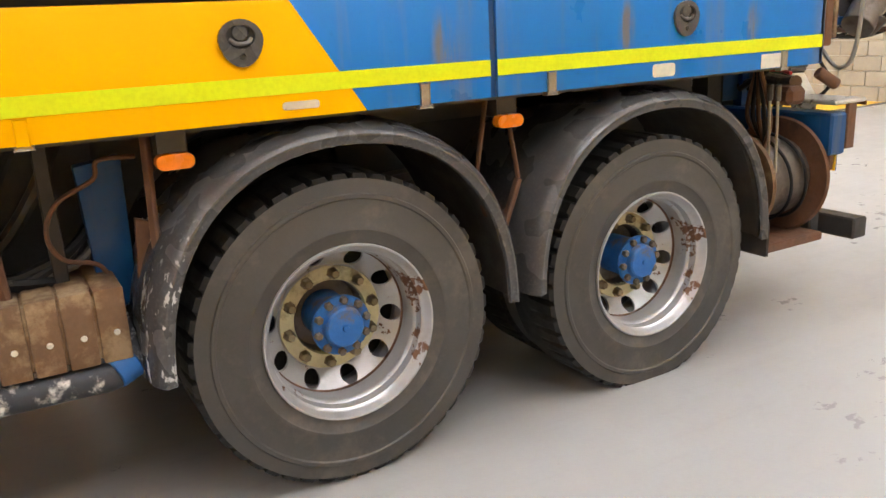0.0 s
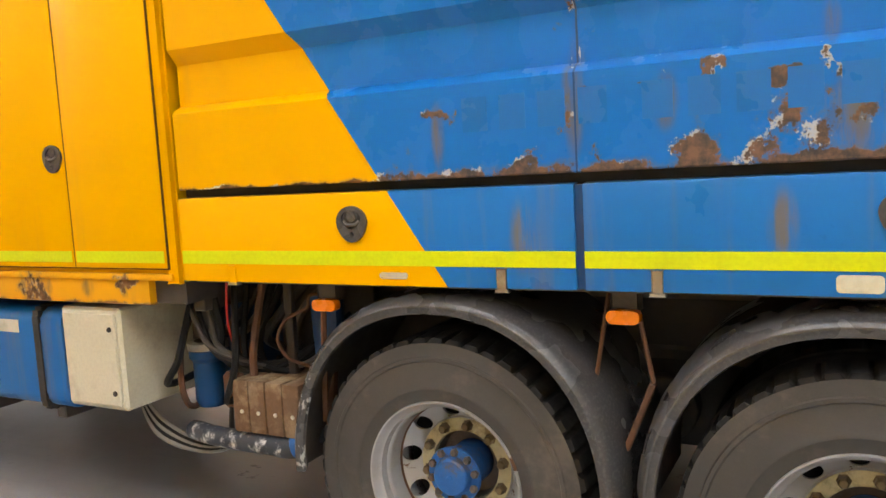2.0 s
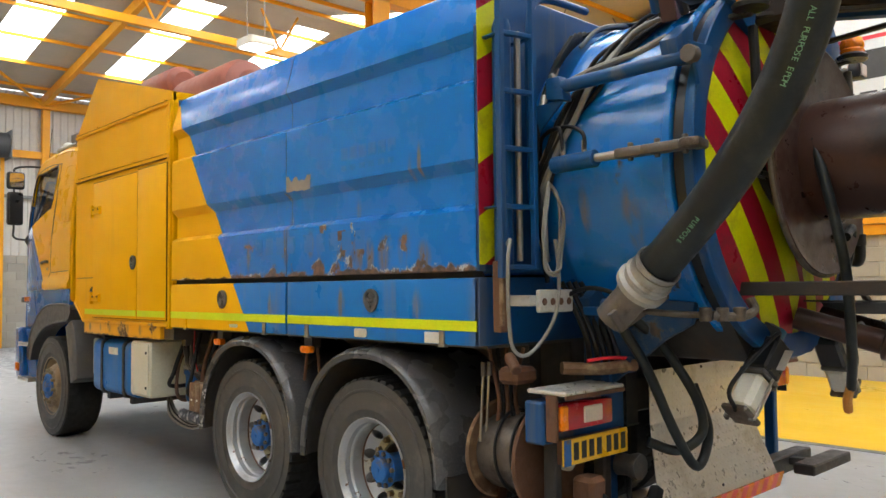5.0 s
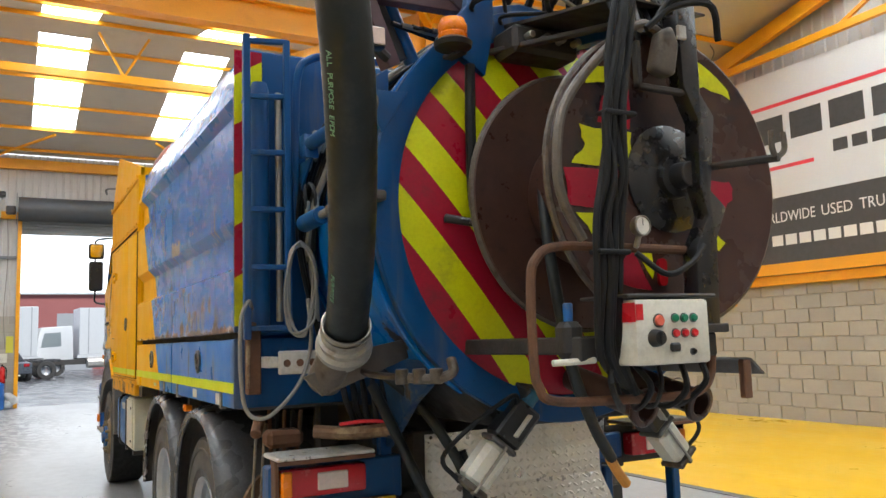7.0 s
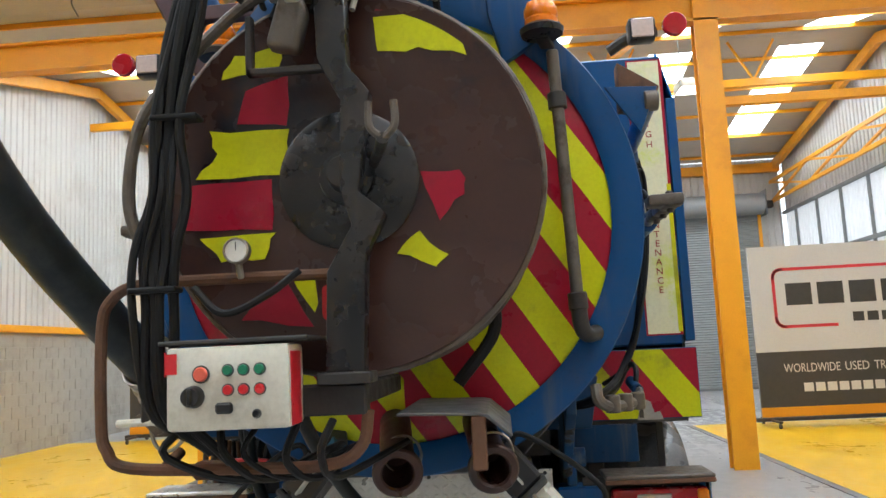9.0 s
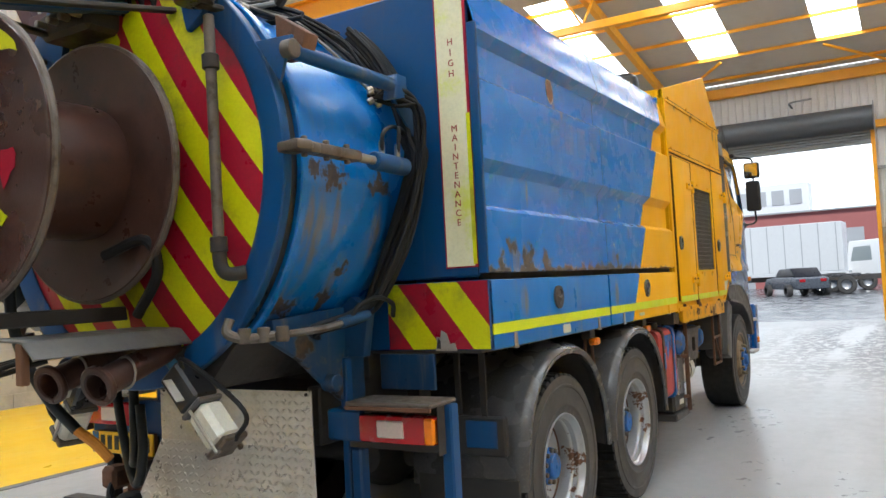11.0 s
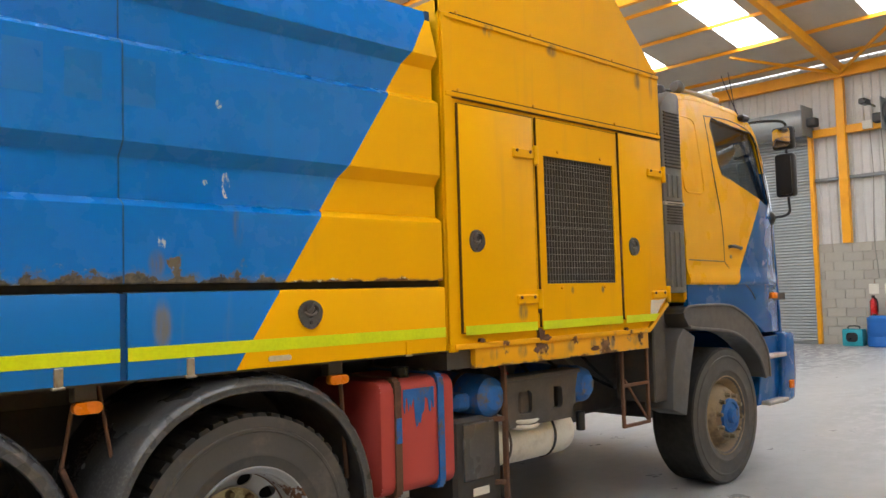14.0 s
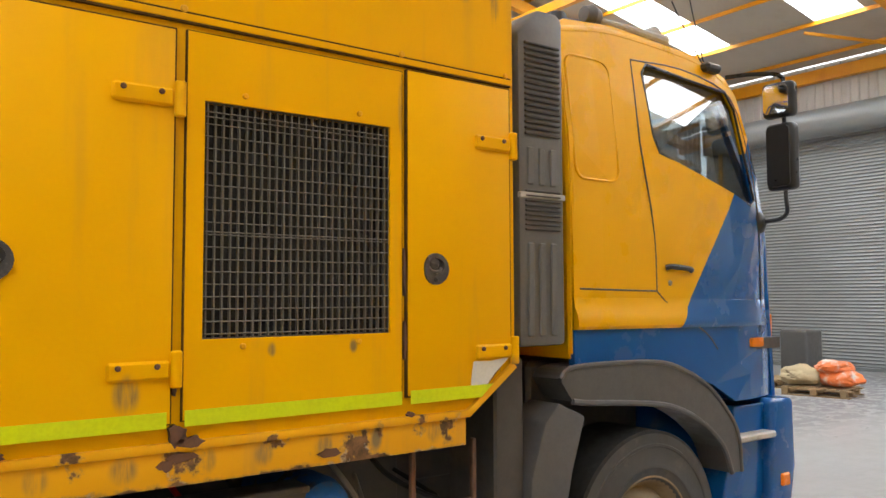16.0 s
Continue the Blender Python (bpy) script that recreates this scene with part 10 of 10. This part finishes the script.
stuff = bmesh.new()
n = 0
for c in range(10):
    u = -4.0 - (BL / 2 if c % 2 else 0)
    while u < YF:
        a, e = max(u, -4.0), min(u + BL, YF)
        if e - a > 0.05:
            place = Matrix.Translation((XR + 0.02, (a + e) / 2, c * (BH + J))) @ Matrix.Rotation(radians(90), 4, "Z")
            if 0.0 < a < 12.2 and n < 300:
                o = new("block", block_mesh)
                o.parent = wall_right
                o.matrix_basis = place @ Matrix.Diagonal(((e - a) / BL, 1, 1, 1))
                n += 1
            else:
                box(-(e - a) / 2, -0.02, 0, (e - a) / 2, 0.02, BH, 0, stuff, place)
        u += BL + J
rest = part("blocks", stuff, M_BLOCK, wall_right, "grey concrete blocks", False)
tagged(rest, kind="stuff")
n = 0
for a0, a1 in SEG[1:3]:
    for c in range(11):
        u = a0 - (BL / 2 if c % 2 else 0)
        while u < a1:
            a, e = max(u, a0), min(u + BL, a1)
            if e - a > 0.05:
                o = new("block", block_mesh)
                o.parent = wall_front
                o.matrix_basis = Matrix.Translation(((a + e) / 2, YF + 0.02, c * (BH + J))) @ Matrix.Diagonal(((e - a - 0.004) / BL, 1, 1, 1))
            u += BL + J
stuff = bmesh.new()
for c in range(10):
    u = -2.0 - (BL / 2 if c % 2 else 0)
    while u < YF:
        a, e = max(u, -2.0), min(u + BL, YF)
        if e - a > 0.05:
            box(-(e - a) / 2, -0.02, 0, (e - a) / 2, 0.02, BH, 0, stuff, Matrix.Translation((XL - 0.02, (a + e) / 2, c * (BH + J))) @ Matrix.Rotation(radians(90), 4, "Z"))
        u += BL + J
rest = part("blocks", stuff, M_BLOCK, wall_left, "grey concrete blocks", False)
tagged(rest, kind="stuff")

stuff = bmesh.new()
for c in range(10):
    u = -2.0 - (BL / 2 if c % 2 else 0)
    while u < XR:
        box(max(u, -2.0), YB, c * (BH + J), min(u + BL, XR), YB + 0.03, c * (BH + J) + BH, 0.004, stuff)
        u += BL + J
rest = part("blocks", stuff, M_BLOCK, bpy.data.objects["wall_rear"], "grey concrete blocks", False)
tagged(rest, kind="stuff")
